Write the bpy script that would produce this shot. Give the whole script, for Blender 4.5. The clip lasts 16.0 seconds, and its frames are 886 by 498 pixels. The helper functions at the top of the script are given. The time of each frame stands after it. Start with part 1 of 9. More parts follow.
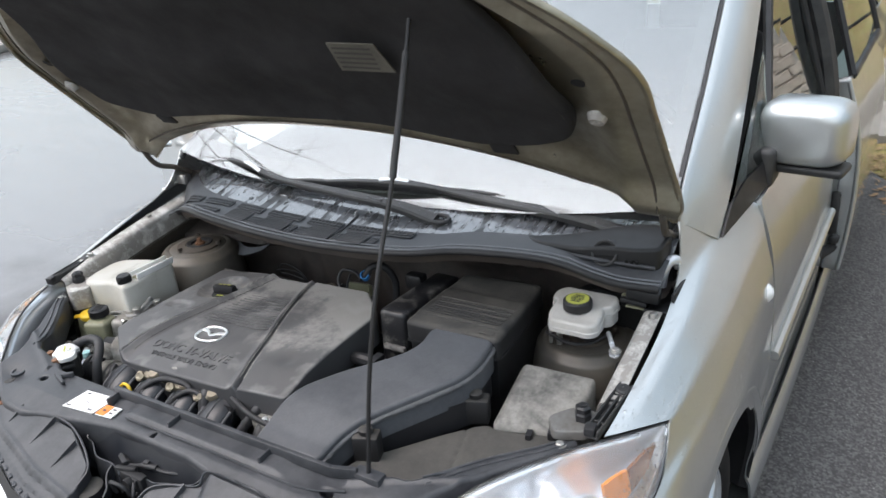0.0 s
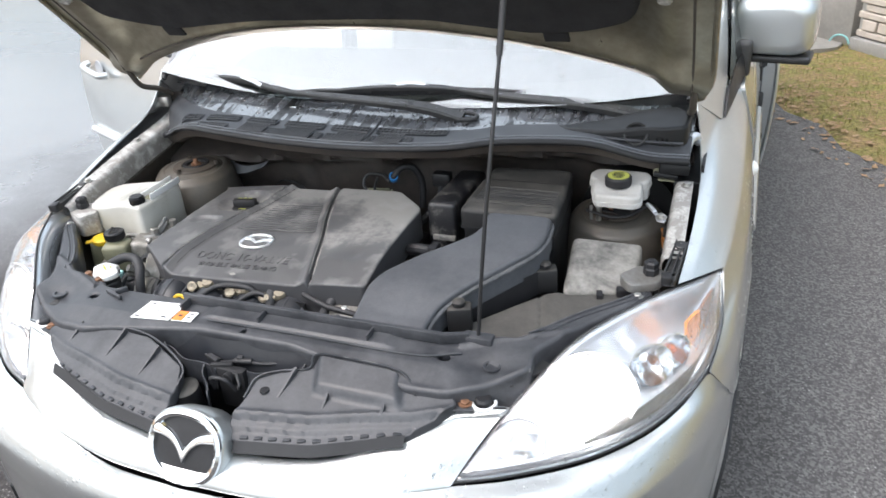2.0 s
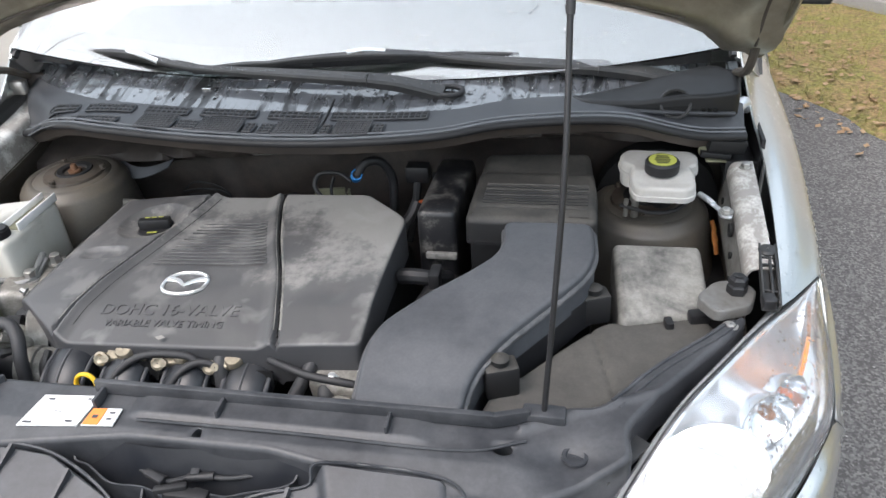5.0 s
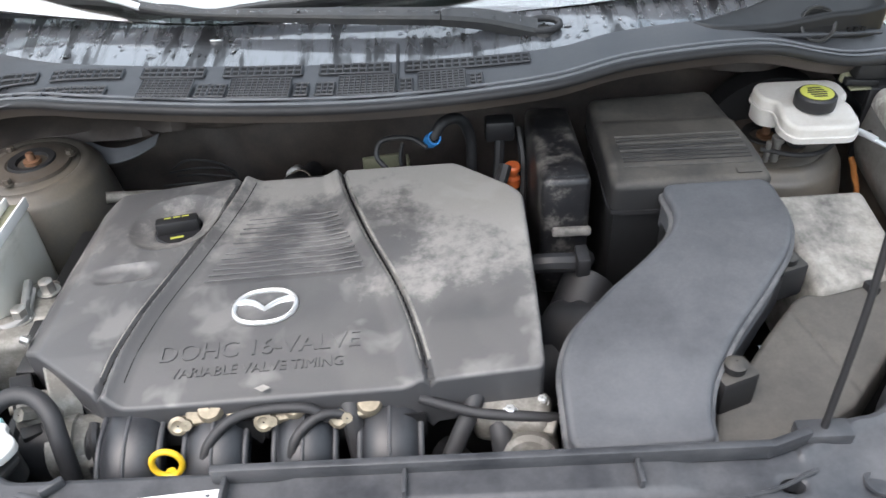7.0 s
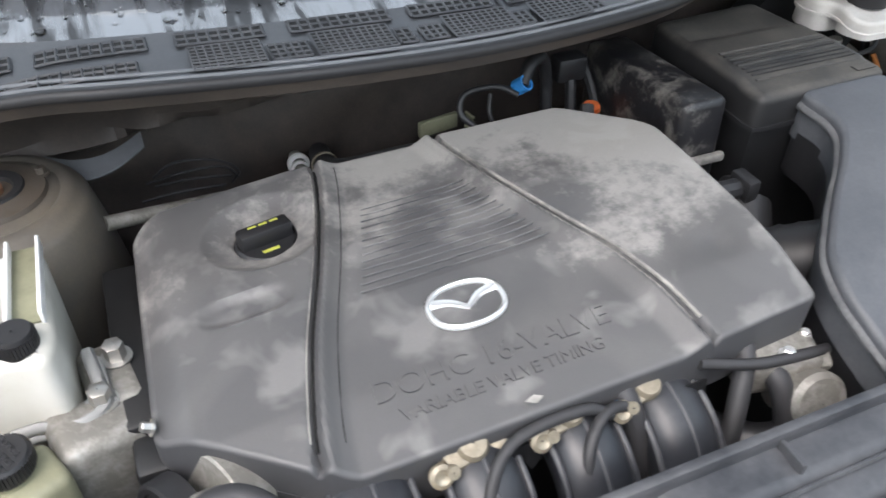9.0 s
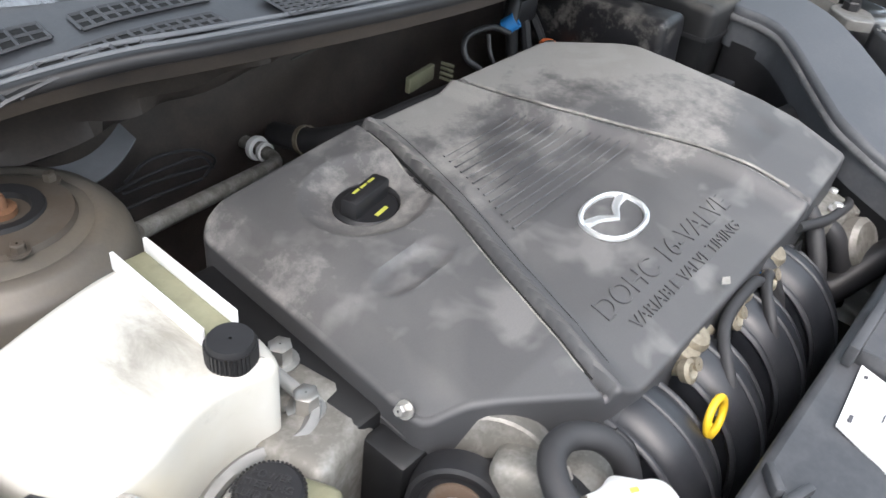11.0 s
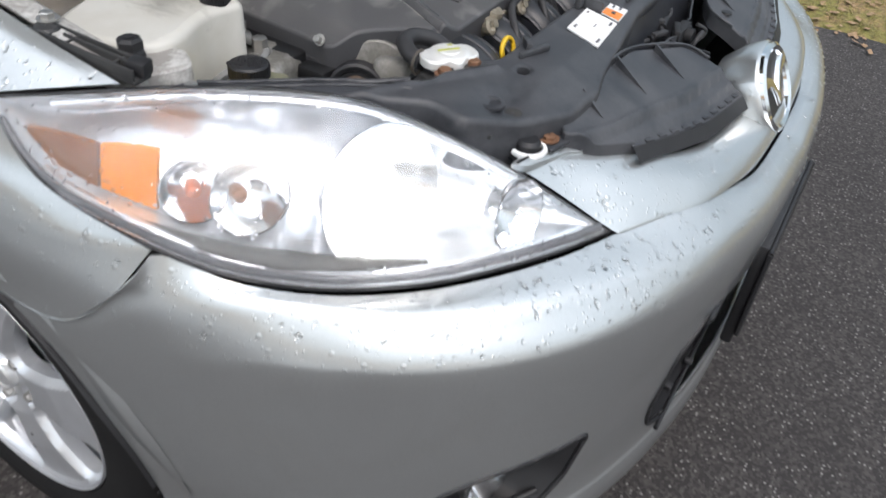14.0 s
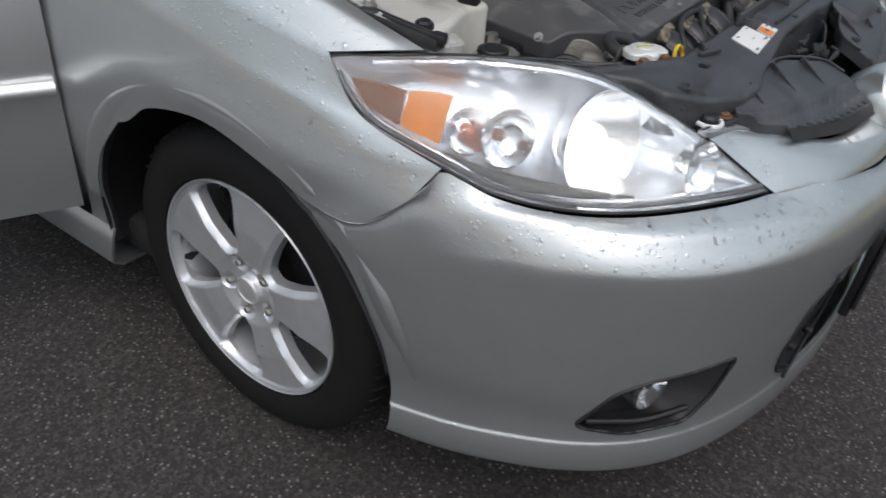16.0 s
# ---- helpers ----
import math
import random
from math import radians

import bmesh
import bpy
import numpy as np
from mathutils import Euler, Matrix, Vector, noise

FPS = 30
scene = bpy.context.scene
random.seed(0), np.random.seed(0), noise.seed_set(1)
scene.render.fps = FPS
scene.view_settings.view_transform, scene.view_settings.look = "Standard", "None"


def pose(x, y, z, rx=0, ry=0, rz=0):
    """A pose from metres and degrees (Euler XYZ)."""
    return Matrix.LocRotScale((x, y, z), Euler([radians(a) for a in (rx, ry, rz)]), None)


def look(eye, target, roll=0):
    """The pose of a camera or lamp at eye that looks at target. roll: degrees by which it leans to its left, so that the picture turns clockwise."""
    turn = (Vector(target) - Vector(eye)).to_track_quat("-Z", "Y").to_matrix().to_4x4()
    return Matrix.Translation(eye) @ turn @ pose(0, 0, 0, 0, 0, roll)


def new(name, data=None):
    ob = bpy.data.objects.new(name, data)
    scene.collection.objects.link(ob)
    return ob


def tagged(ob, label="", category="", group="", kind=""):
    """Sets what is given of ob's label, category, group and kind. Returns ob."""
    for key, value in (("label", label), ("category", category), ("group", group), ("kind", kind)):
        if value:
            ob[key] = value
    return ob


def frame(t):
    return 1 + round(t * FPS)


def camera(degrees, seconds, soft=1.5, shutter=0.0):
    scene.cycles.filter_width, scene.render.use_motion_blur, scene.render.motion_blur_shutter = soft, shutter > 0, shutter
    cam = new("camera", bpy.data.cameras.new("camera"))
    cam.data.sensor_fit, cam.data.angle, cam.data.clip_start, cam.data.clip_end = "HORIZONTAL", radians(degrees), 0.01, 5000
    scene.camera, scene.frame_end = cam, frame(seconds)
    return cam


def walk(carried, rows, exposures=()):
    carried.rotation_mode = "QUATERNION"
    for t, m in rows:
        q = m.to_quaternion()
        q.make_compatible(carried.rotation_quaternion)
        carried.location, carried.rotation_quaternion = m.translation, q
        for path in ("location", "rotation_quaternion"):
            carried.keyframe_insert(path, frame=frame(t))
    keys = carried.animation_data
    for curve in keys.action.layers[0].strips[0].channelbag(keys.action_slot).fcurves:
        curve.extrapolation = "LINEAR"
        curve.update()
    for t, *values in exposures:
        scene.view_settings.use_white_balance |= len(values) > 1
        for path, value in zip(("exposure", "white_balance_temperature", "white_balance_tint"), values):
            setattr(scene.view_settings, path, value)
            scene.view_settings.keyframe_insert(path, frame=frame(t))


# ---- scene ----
# ---------- the camera and its walk ----------
cam = camera(59.7, 16.0, 1.5, 0.3)
PATH = [
    (0, (1.093, -0.354, 1.629), (0.075, 1.171, 0.83), -5.3),
    (0.5, (0.913, -0.482, 1.623), (0.104, 1.126, 0.752), -4.3),
    (1, (0.812, -0.612, 1.633), (0.106, 1.011, 0.701), -3.3),
    (1.5, (0.792, -0.639, 1.623), (0.053, 0.981, 0.711), -4.3),
    (2, (0.808, -0.649, 1.595), (0.123, 0.973, 0.646), -4.7),
    (2.5, (0.817, -0.653, 1.57), (0.191, 0.964, 0.573), -4.5),
    (3, (0.763, -0.588, 1.545), (0.202, 1.032, 0.515), -2.0),
    (3.5, (0.679, -0.44, 1.527), (0.084, 1.188, 0.53), -3.1),
    (3.7, (0.648, -0.4, 1.515), (0.062, 1.228, 0.511), -3.0),
    (5.8, (0.362, -0.275, 1.523), (0.173, 1.357, 0.382), -2.1),
    (6, (0.329, -0.251, 1.516), (0.173, 1.377, 0.365), -1.2),
    (6.5, (0.216, -0.16, 1.487), (0.093, 1.453, 0.31), -3.6),
    (7, (0.071, -0.097, 1.46), (0.053, 1.463, 0.207), -3.2),
    (7.5, (-0.088, -0.096, 1.457), (0.145, 1.452, 0.213), 0.0),
    (8, (-0.195, -0.07, 1.427), (0.237, 1.414, 0.157), 2.3),
    (8.5, (-0.288, -0.002, 1.386), (0.288, 1.413, 0.096), 5.1),
    (9, (-0.389, 0.113, 1.344), (0.236, 1.516, 0.062), 1.3),
    (9.2, (-0.426, 0.144, 1.338), (0.233, 1.519, 0.043), 1.8),
    (11.3, (-0.786, 0.377, 1.237), (0.575, 1.218, 0.038), 7.6),
    (11.5, (-0.815, 0.401, 1.243), (0.595, 1.161, 0.045), 8.1),
    (12, (-0.871, 0.435, 1.252), (0.625, 1.034, 0.067), 10.2),
    (12.5, (-0.915, 0.412, 1.259), (0.609, 1.011, 0.111), 10.0),
    (13, (-0.986, 0.323, 1.264), (0.538, 0.916, 0.113), 8.9),
    (13.5, (-1.054, 0.143, 1.236), (0.393, 0.909, 0.088), 6.0),
    (14, (-1.159, 0.003, 1.214), (0.222, 0.73, -0.037), 5.5),
    (14.5, (-1.36, -0.089, 1.239), (0.039, 0.655, 0.02), 5.5),
    (15, (-1.443, -0.123, 1.264), (-0.066, 0.67, 0.05), 5.6),
    (15.5, (-1.484, -0.098, 1.263), (-0.114, 0.742, 0.071), 6.7),
    (16, (-1.517, 0.003, 1.239), (-0.166, 0.906, 0.073), 5.9),
]
EXPOSURES = [(0.0, 0.42), (0.7, 0.72), (2.5, 0.75), (3.0, 0.68), (3.6, 0.60), (5.8, 0.82), (7.5, 1.1), (9.0, 1.02), (11.5, 1.02), (13.0, 1.18), (13.6, 0.85), (14.2, -0.25), (15.0, -0.54), (16.0, -0.54)]
walk(cam, [(t, look(eye, target, roll)) for t, eye, target, roll in PATH], EXPOSURES)

# ---------- light ----------
world = bpy.data.worlds.new("overcast_sky")
scene.world = world
world.use_nodes = True
wn, wl = world.node_tree.nodes, world.node_tree.links
wn.clear()
sky = wn.new("ShaderNodeTexSky")
sky.sky_type, sky.sun_disc = "NISHITA", False
sky.sun_elevation, sky.sun_rotation = radians(60), radians(230)
sky.air_density, sky.dust_density, sky.ozone_density = 1.0, 3.0, 1.0
pale = wn.new("ShaderNodeHueSaturation")
pale.inputs["Saturation"].default_value = 0.58
pale.inputs["Hue"].default_value = 0.475
back = wn.new("ShaderNodeBackground")
back.inputs["Strength"].default_value = 0.15
wout = wn.new("ShaderNodeOutputWorld")
wl.new(sky.outputs[0], pale.inputs["Color"])
# cloud cover: three times brighter overhead than at the horizon
wtc, wsep, wramp, wmul = wn.new("ShaderNodeTexCoord"), wn.new("ShaderNodeSeparateXYZ"), wn.new("ShaderNodeMapRange"), wn.new("ShaderNodeVectorMath")
wramp.inputs["From Min"].default_value, wramp.inputs["From Max"].default_value = 0.0, 1.0
wramp.inputs["To Min"].default_value, wramp.inputs["To Max"].default_value = 0.62, 2.4
wmul.operation = "SCALE"
wl.new(wtc.outputs["Generated"], wsep.inputs[0])
wl.new(wsep.outputs[2], wramp.inputs["Value"])
wl.new(pale.outputs[0], wmul.inputs[0])
wl.new(wramp.outputs[0], wmul.inputs["Scale"])
wl.new(wmul.outputs[0], back.inputs[0])
wl.new(back.outputs[0], wout.inputs[0])

sun_data = bpy.data.lights.new("sun", "SUN")
sun_data.energy, sun_data.angle, sun_data.color = 1.0, radians(150), (0.975, 0.985, 1.0)
sun = new("sun", sun_data)
sun.matrix_world = look((-3, -2, 9), (0, 0.5, 0.5))

# ---------- materials ----------
def material(name, base=(0.5, 0.5, 0.5), rough=0.5, metal=0.0):
    m = bpy.data.materials.new(name)
    m.use_nodes = True
    b = m.node_tree.nodes["Principled BSDF"]
    b.inputs["Base Color"].default_value = (*base, 1)
    b.inputs["Roughness"].default_value = rough
    b.inputs["Metallic"].default_value = metal
    return m, m.node_tree.nodes, m.node_tree.links, b


def coords(n, l, scale=1.0, kind="Object"):
    tc = n.new("ShaderNodeTexCoord")
    if scale == 1.0:
        return tc.outputs[kind]
    mp = n.new("ShaderNodeMapping")
    mp.inputs["Scale"].default_value = scale if hasattr(scale, "__len__") else (scale, scale, scale)
    l.new(tc.outputs[kind], mp.inputs[0])
    return mp.outputs[0]


def noise_of(n, l, vec, scale, detail=4.0, rough=0.55, distort=0.0):
    t = n.new("ShaderNodeTexNoise")
    t.inputs["Scale"].default_value, t.inputs["Detail"].default_value = scale, detail
    t.inputs["Roughness"].default_value, t.inputs["Distortion"].default_value = rough, distort
    l.new(vec, t.inputs["Vector"])
    return t.outputs["Fac"]


def ramp(n, l, fac, a, b, ca=(0, 0, 0), cb=(1, 1, 1)):
    r = n.new("ShaderNodeValToRGB")
    r.color_ramp.elements[0].position, r.color_ramp.elements[1].position = a, b
    r.color_ramp.elements[0].color, r.color_ramp.elements[1].color = (*ca, 1), (*cb, 1)
    l.new(fac, r.inputs[0])
    return r.outputs[0]


def mixed(n, l, fac, a, b, mode="MIX"):
    x = n.new("ShaderNodeMix")
    x.data_type, x.blend_type = "RGBA", mode
    for sock, v in ((x.inputs[0], fac), (x.inputs[6], a), (x.inputs[7], b)):
        if hasattr(v, "node"):
            l.new(v, sock)
        else:
            sock.default_value = v if isinstance(v, float) else (*v, 1)
    return x.outputs[2]


def math_of(n, l, op, a, b):
    x = n.new("ShaderNodeMath")
    x.operation = op
    for sock, v in ((x.inputs[0], a), (x.inputs[1], b)):
        if hasattr(v, "node"):
            l.new(v, sock)
        else:
            sock.default_value = v
    return x.outputs[0]


def bump(n, l, b, height, strength=0.3, dist=0.001):
    u = n.new("ShaderNodeBump")
    u.inputs["Strength"].default_value, u.inputs["Distance"].default_value = strength, dist
    l.new(height, u.inputs["Height"])
    l.new(u.outputs[0], b.inputs["Normal"])


def dusty(name, base, dust, amount=0.5, rough=0.55, scale=9.0, grain=260.0, metal=0.0, soft=0.12, spec=0.5, up=0.0):
    """Plastic or metal under road dust: blotches at hand size, fine grain over them."""
    m, n, l, b = material(name, base, rough, metal)
    v = coords(n, l)
    big = noise_of(n, l, v, scale, 3.0, 0.6, 0.4)
    fine = noise_of(n, l, v, scale * 7, 5.0, 0.65)
    grit = noise_of(n, l, v, grain, 2.0)
    both = math_of(n, l, "ADD", math_of(n, l, "MULTIPLY", big, 0.7), math_of(n, l, "MULTIPLY", fine, 0.3))
    mask = ramp(n, l, both, 0.60 - 0.32 * amount - soft, 0.60 - 0.32 * amount + soft)
    mask = math_of(n, l, "MULTIPLY", mask, 0.35 + 0.6 * amount)
    if up:
        g = n.new("ShaderNodeNewGeometry")
        sep = n.new("ShaderNodeSeparateXYZ")
        l.new(g.outputs["Normal"], sep.inputs[0])
        face = ramp(n, l, sep.outputs[2], 0.2, 0.85)
        mask = math_of(n, l, "MULTIPLY", mask, face)
    col = mixed(n, l, mask, base, dust)
    col = mixed(n, l, math_of(n, l, "MULTIPLY", grit, 0.35), col, tuple(0.55 * c for c in base))
    l.new(col, b.inputs["Base Color"])
    l.new(ramp(n, l, mask, 0.0, 1.0, (rough,) * 3, (min(0.95, rough + 0.3),) * 3), b.inputs["Roughness"])
    b.inputs["Specular IOR Level"].default_value = spec
    bump(n, l, b, grit, 0.15, 0.0006)
    return m


def plain(name, base, rough=0.5, metal=0.0, vary=0.25, scale=40.0, relief=0.1, coat=0.0):
    m, n, l, b = material(name, base, rough, metal)
    v = coords(n, l)
    a = noise_of(n, l, v, scale, 4.0)
    c = noise_of(n, l, v, scale * 0.13, 3.0)
    col = mixed(n, l, math_of(n, l, "MULTIPLY", a, c), tuple(min(1, x * (1 + vary)) for x in base), tuple(x * (1 - 2 * vary) if vary < 0.5 else 0 for x in base))
    l.new(col, b.inputs["Base Color"])
    l.new(ramp(n, l, c, 0.3, 0.7, (max(0.02, rough * 0.85),) * 3, (min(1, rough * 1.2),) * 3), b.inputs["Roughness"])
    if relief:
        bump(n, l, b, a, relief, 0.0008)
    b.inputs["Coat Weight"].default_value = coat
    return m


def silver_paint():
    m, n, l, b = material("silver_paint", (0.55, 0.56, 0.55), 0.34, 0.82)
    v = coords(n, l)
    flake = noise_of(n, l, v, 1800.0, 1.0)
    film = noise_of(n, l, v, 7.0, 5.0, 0.6, 0.6)
    col = mixed(n, l, ramp(n, l, flake, 0.35, 0.7), (0.485, 0.505, 0.508), (0.645, 0.668, 0.668))
    col = mixed(n, l, ramp(n, l, film, 0.5, 0.8, (0, 0, 0), (0.22, 0.22, 0.22)), col, (0.40, 0.40, 0.385))
    l.new(col, b.inputs["Base Color"])
    l.new(ramp(n, l, film, 0.35, 0.75, (0.30,) * 3, (0.38,) * 3), b.inputs["Roughness"])
    b.inputs["Coat Weight"].default_value, b.inputs["Coat Roughness"].default_value = 1.0, 0.05
    # fine rain standing on the wax as flat round drops
    drop = None
    for size, share in ((95.0, 0.78), (210.0, 0.74)):
        cell = n.new("ShaderNodeTexVoronoi")
        cell.inputs["Scale"].default_value = size
        l.new(v, cell.inputs["Vector"])
        pick = n.new("ShaderNodeSeparateColor")
        l.new(cell.outputs["Color"], pick.inputs[0])
        dome = math_of(n, l, "MULTIPLY", ramp(n, l, cell.outputs["Distance"], 0.12, 0.34, (1, 1, 1), (0, 0, 0)), ramp(n, l, pick.outputs[0], share, share + 0.06))
        drop = dome if drop is None else math_of(n, l, "MAXIMUM", drop, dome)
    g = n.new("ShaderNodeNewGeometry")
    sep = n.new("ShaderNodeSeparateXYZ")
    l.new(g.outputs["Normal"], sep.inputs[0])
    lie = ramp(n, l, sep.outputs[2], 0.0, 0.45, (0.12,) * 3, (1, 1, 1))
    bump(n, l, b, math_of(n, l, "ADD", math_of(n, l, "MULTIPLY", drop, lie), math_of(n, l, "MULTIPLY", flake, 0.02)), 0.45, 0.0012)
    return m


def hazed_lens():
    """Weathered clear plastic: mostly see-through, a little milky."""
    m, n, l, b = material("lamp_lens", (0.95, 0.96, 0.97), 0.03)
    b.inputs["IOR"].default_value = 1.5
    haze = noise_of(n, l, coords(n, l), 18.0, 4.0)
    l.new(ramp(n, l, haze, 0.3, 0.7, (0.985,) * 3, (0.945,) * 3), b.inputs["Transmission Weight"])
    l.new(ramp(n, l, haze, 0.35, 0.75, (0.03,) * 3, (0.11,) * 3), b.inputs["Roughness"])
    # small drops on the plastic
    cell = n.new("ShaderNodeTexVoronoi")
    cell.inputs["Scale"].default_value = 150.0
    l.new(coords(n, l), cell.inputs["Vector"])
    pick = n.new("ShaderNodeSeparateColor")
    l.new(cell.outputs["Color"], pick.inputs[0])
    drop = math_of(n, l, "MULTIPLY", ramp(n, l, cell.outputs["Distance"], 0.12, 0.36, (1, 1, 1), (0, 0, 0)), ramp(n, l, pick.outputs[0], 0.66, 0.72))
    bump(n, l, b, drop, 0.5, 0.0012)
    return m


def tank_plastic():
    """Milky tank with grime spread round its filler neck."""
    m, n, l, b = material("translucent_tank", (0.6, 0.59, 0.53), 0.4)
    v = coords(n, l)
    away = n.new("ShaderNodeVectorMath")
    away.operation = "DISTANCE"
    l.new(v, away.inputs[0])
    away.inputs[1].default_value = (-0.556, 0.705, 0.862)
    smear = noise_of(n, l, coords(n, l, (1.0, 0.45, 1.0)), 34.0, 6.0, 0.7, 0.5)
    near = ramp(n, l, away.outputs["Value"], 0.012, 0.085, (1, 1, 1), (0, 0, 0))
    dirt = ramp(n, l, math_of(n, l, "ADD", math_of(n, l, "MULTIPLY", near, 0.32), math_of(n, l, "MULTIPLY", smear, 0.6)), 0.42, 0.66, (0, 0, 0), (0.8, 0.8, 0.8))
    film = noise_of(n, l, v, 7.0, 5.0, 0.6)
    col = mixed(n, l, ramp(n, l, film, 0.4, 0.75), (0.55, 0.54, 0.50), (0.45, 0.43, 0.365))
    l.new(mixed(n, l, dirt, col, (0.17, 0.16, 0.135)), b.inputs["Base Color"])
    b.inputs["Subsurface Weight"].default_value = 0.0
    bump(n, l, b, film, 0.1, 0.001)
    return m


def glass(name, tint=(1, 1, 1), rough=0.02, ior=1.45):
    m, n, l, b = material(name, tint, rough)
    b.inputs["Transmission Weight"].default_value, b.inputs["IOR"].default_value = 1.0, ior
    return m


def asphalt():
    m, n, l, b = material("asphalt", (0.05, 0.05, 0.05), 0.8)
    v = coords(n, l)
    vor = n.new("ShaderNodeTexVoronoi")
    vor.inputs["Scale"].default_value = 150.0
    l.new(v, vor.inputs["Vector"])
    sepc = n.new("ShaderNodeSeparateColor")
    l.new(vor.outputs["Color"], sepc.inputs[0])
    stone = ramp(n, l, sepc.outputs[0], 0.30, 1.0, (0.078, 0.074, 0.072), (0.205, 0.196, 0.188))
    vor2 = n.new("ShaderNodeTexVoronoi")
    vor2.inputs["Scale"].default_value = 52.0
    l.new(v, vor2.inputs["Vector"])
    sep2 = n.new("ShaderNodeSeparateColor")
    l.new(vor2.outputs["Color"], sep2.inputs[0])
    chip = math_of(n, l, "MULTIPLY", ramp(n, l, vor2.outputs["Distance"], 0.10, 0.16, (1, 1, 1), (0, 0, 0)), ramp(n, l, sep2.outputs[0], 0.74, 0.84))
    patch = noise_of(n, l, v, 1.3, 5.0, 0.6)
    col = mixed(n, l, ramp(n, l, patch, 0.3, 0.7), stone, mixed(n, l, 0.35, stone, (0.06, 0.055, 0.055)))
    col = mixed(n, l, math_of(n, l, "MULTIPLY", chip, 0.62), col, (0.50, 0.48, 0.465))
    vor3 = n.new("ShaderNodeTexVoronoi")
    vor3.inputs["Scale"].default_value = 100.0
    l.new(v, vor3.inputs["Vector"])
    sep3 = n.new("ShaderNodeSeparateColor")
    l.new(vor3.outputs["Color"], sep3.inputs[0])
    grit = math_of(n, l, "MULTIPLY", ramp(n, l, vor3.outputs["Distance"], 0.22, 0.34, (1, 1, 1), (0, 0, 0)), ramp(n, l, sep3.outputs[1], 0.58, 0.80))
    # a film of rain over the street on the car's right-hand side
    sepx = n.new("ShaderNodeSeparateXYZ")
    l.new(v, sepx.inputs[0])
    wob = math_of(n, l, "ADD", sepx.outputs[0], math_of(n, l, "MULTIPLY", patch, 2.0))
    wet = ramp(n, l, math_of(n, l, "MULTIPLY", math_of(n, l, "ADD", wob, 0.9), -0.8), 0.0, 1.0)
    # uneven light put into the colour: asphalt darkened except beside the car's left flank
    lit_stretch = math_of(n, l, "MULTIPLY", ramp(n, l, math_of(n, l, "ADD", math_of(n, l, "MULTIPLY", wob, 0.5), -0.6), 0.0, 0.4), ramp(n, l, math_of(n, l, "ADD", sepx.outputs[1], -0.1), 0.0, 0.8))
    dimmed = math_of(n, l, "MULTIPLY", math_of(n, l, "SUBTRACT", 1.0, lit_stretch), 0.92)
    col = mixed(n, l, dimmed, col, mixed(n, l, 1.0, col, (0.31, 0.29, 0.284), "MULTIPLY"))
    col = mixed(n, l, math_of(n, l, "MULTIPLY", grit, math_of(n, l, "ADD", math_of(n, l, "MULTIPLY", dimmed, 0.50), 0.06)), col, (0.30, 0.285, 0.275))
    # the wet street's sky sheen is partly put into this paler base colour
    l.new(mixed(n, l, wet, col, mixed(n, l, 0.7, col, (0.20, 0.195, 0.198))), b.inputs["Base Color"])
    l.new(wet, b.inputs["Coat Weight"])
    b.inputs["Coat Roughness"].default_value, b.inputs["Coat IOR"].default_value = 0.12, 1.30
    wetn = math_of(n, l, "MULTIPLY", wet, ramp(n, l, noise_of(n, l, coords(n, l, (0.35, 1.0, 1.0)), 0.9, 4.0), 0.42, 0.58, (0.75,) * 3, (1, 1, 1)))
    l.new(ramp(n, l, wetn, 0.0, 1.0, (0.78,) * 3, (0.16,) * 3), b.inputs["Roughness"])
    b.inputs["Specular IOR Level"].default_value = 0.3
    bump(n, l, b, vor.outputs["Distance"], 0.35, 0.003)
    return m


def grass_ground():
    m, n, l, b = material("winter_turf", (0.1, 0.09, 0.04), 0.95)
    v = coords(n, l)
    big = noise_of(n, l, v, 1.1, 5.0, 0.6)
    mid = noise_of(n, l, v, 9.0, 6.0, 0.7)
    fine = noise_of(n, l, v, 48.0, 6.0, 0.75)
    col = mixed(n, l, ramp(n, l, mid, 0.42, 0.56), (0.36, 0.225, 0.115), (0.235, 0.225, 0.055))
    col = mixed(n, l, ramp(n, l, big, 0.42, 0.6, (0, 0, 0), (0.45, 0.45, 0.45)), col, (0.34, 0.28, 0.10))
    col = mixed(n, l, ramp(n, l, fine, 0.40, 0.66, (0, 0, 0), (0.8, 0.8, 0.8)), col, (0.07, 0.055, 0.03))
    l.new(col, b.inputs["Base Color"])
    bump(n, l, b, fine, 0.9, 0.02)
    return m


def rocky(name, a, c, scale, rough=0.9, relief=0.5, dist=0.006):
    m, n, l, b = material(name, a, rough)
    v = coords(n, l)
    x = noise_of(n, l, v, scale, 6.0, 0.62)
    y = noise_of(n, l, v, scale * 14, 4.0, 0.6)
    col = mixed(n, l, ramp(n, l, x, 0.3, 0.7), a, c)
    col = mixed(n, l, math_of(n, l, "MULTIPLY", y, 0.4), col, tuple(0.45 * q for q in a))
    l.new(col, b.inputs["Base Color"])
    bump(n, l, b, y, relief, dist)
    return m


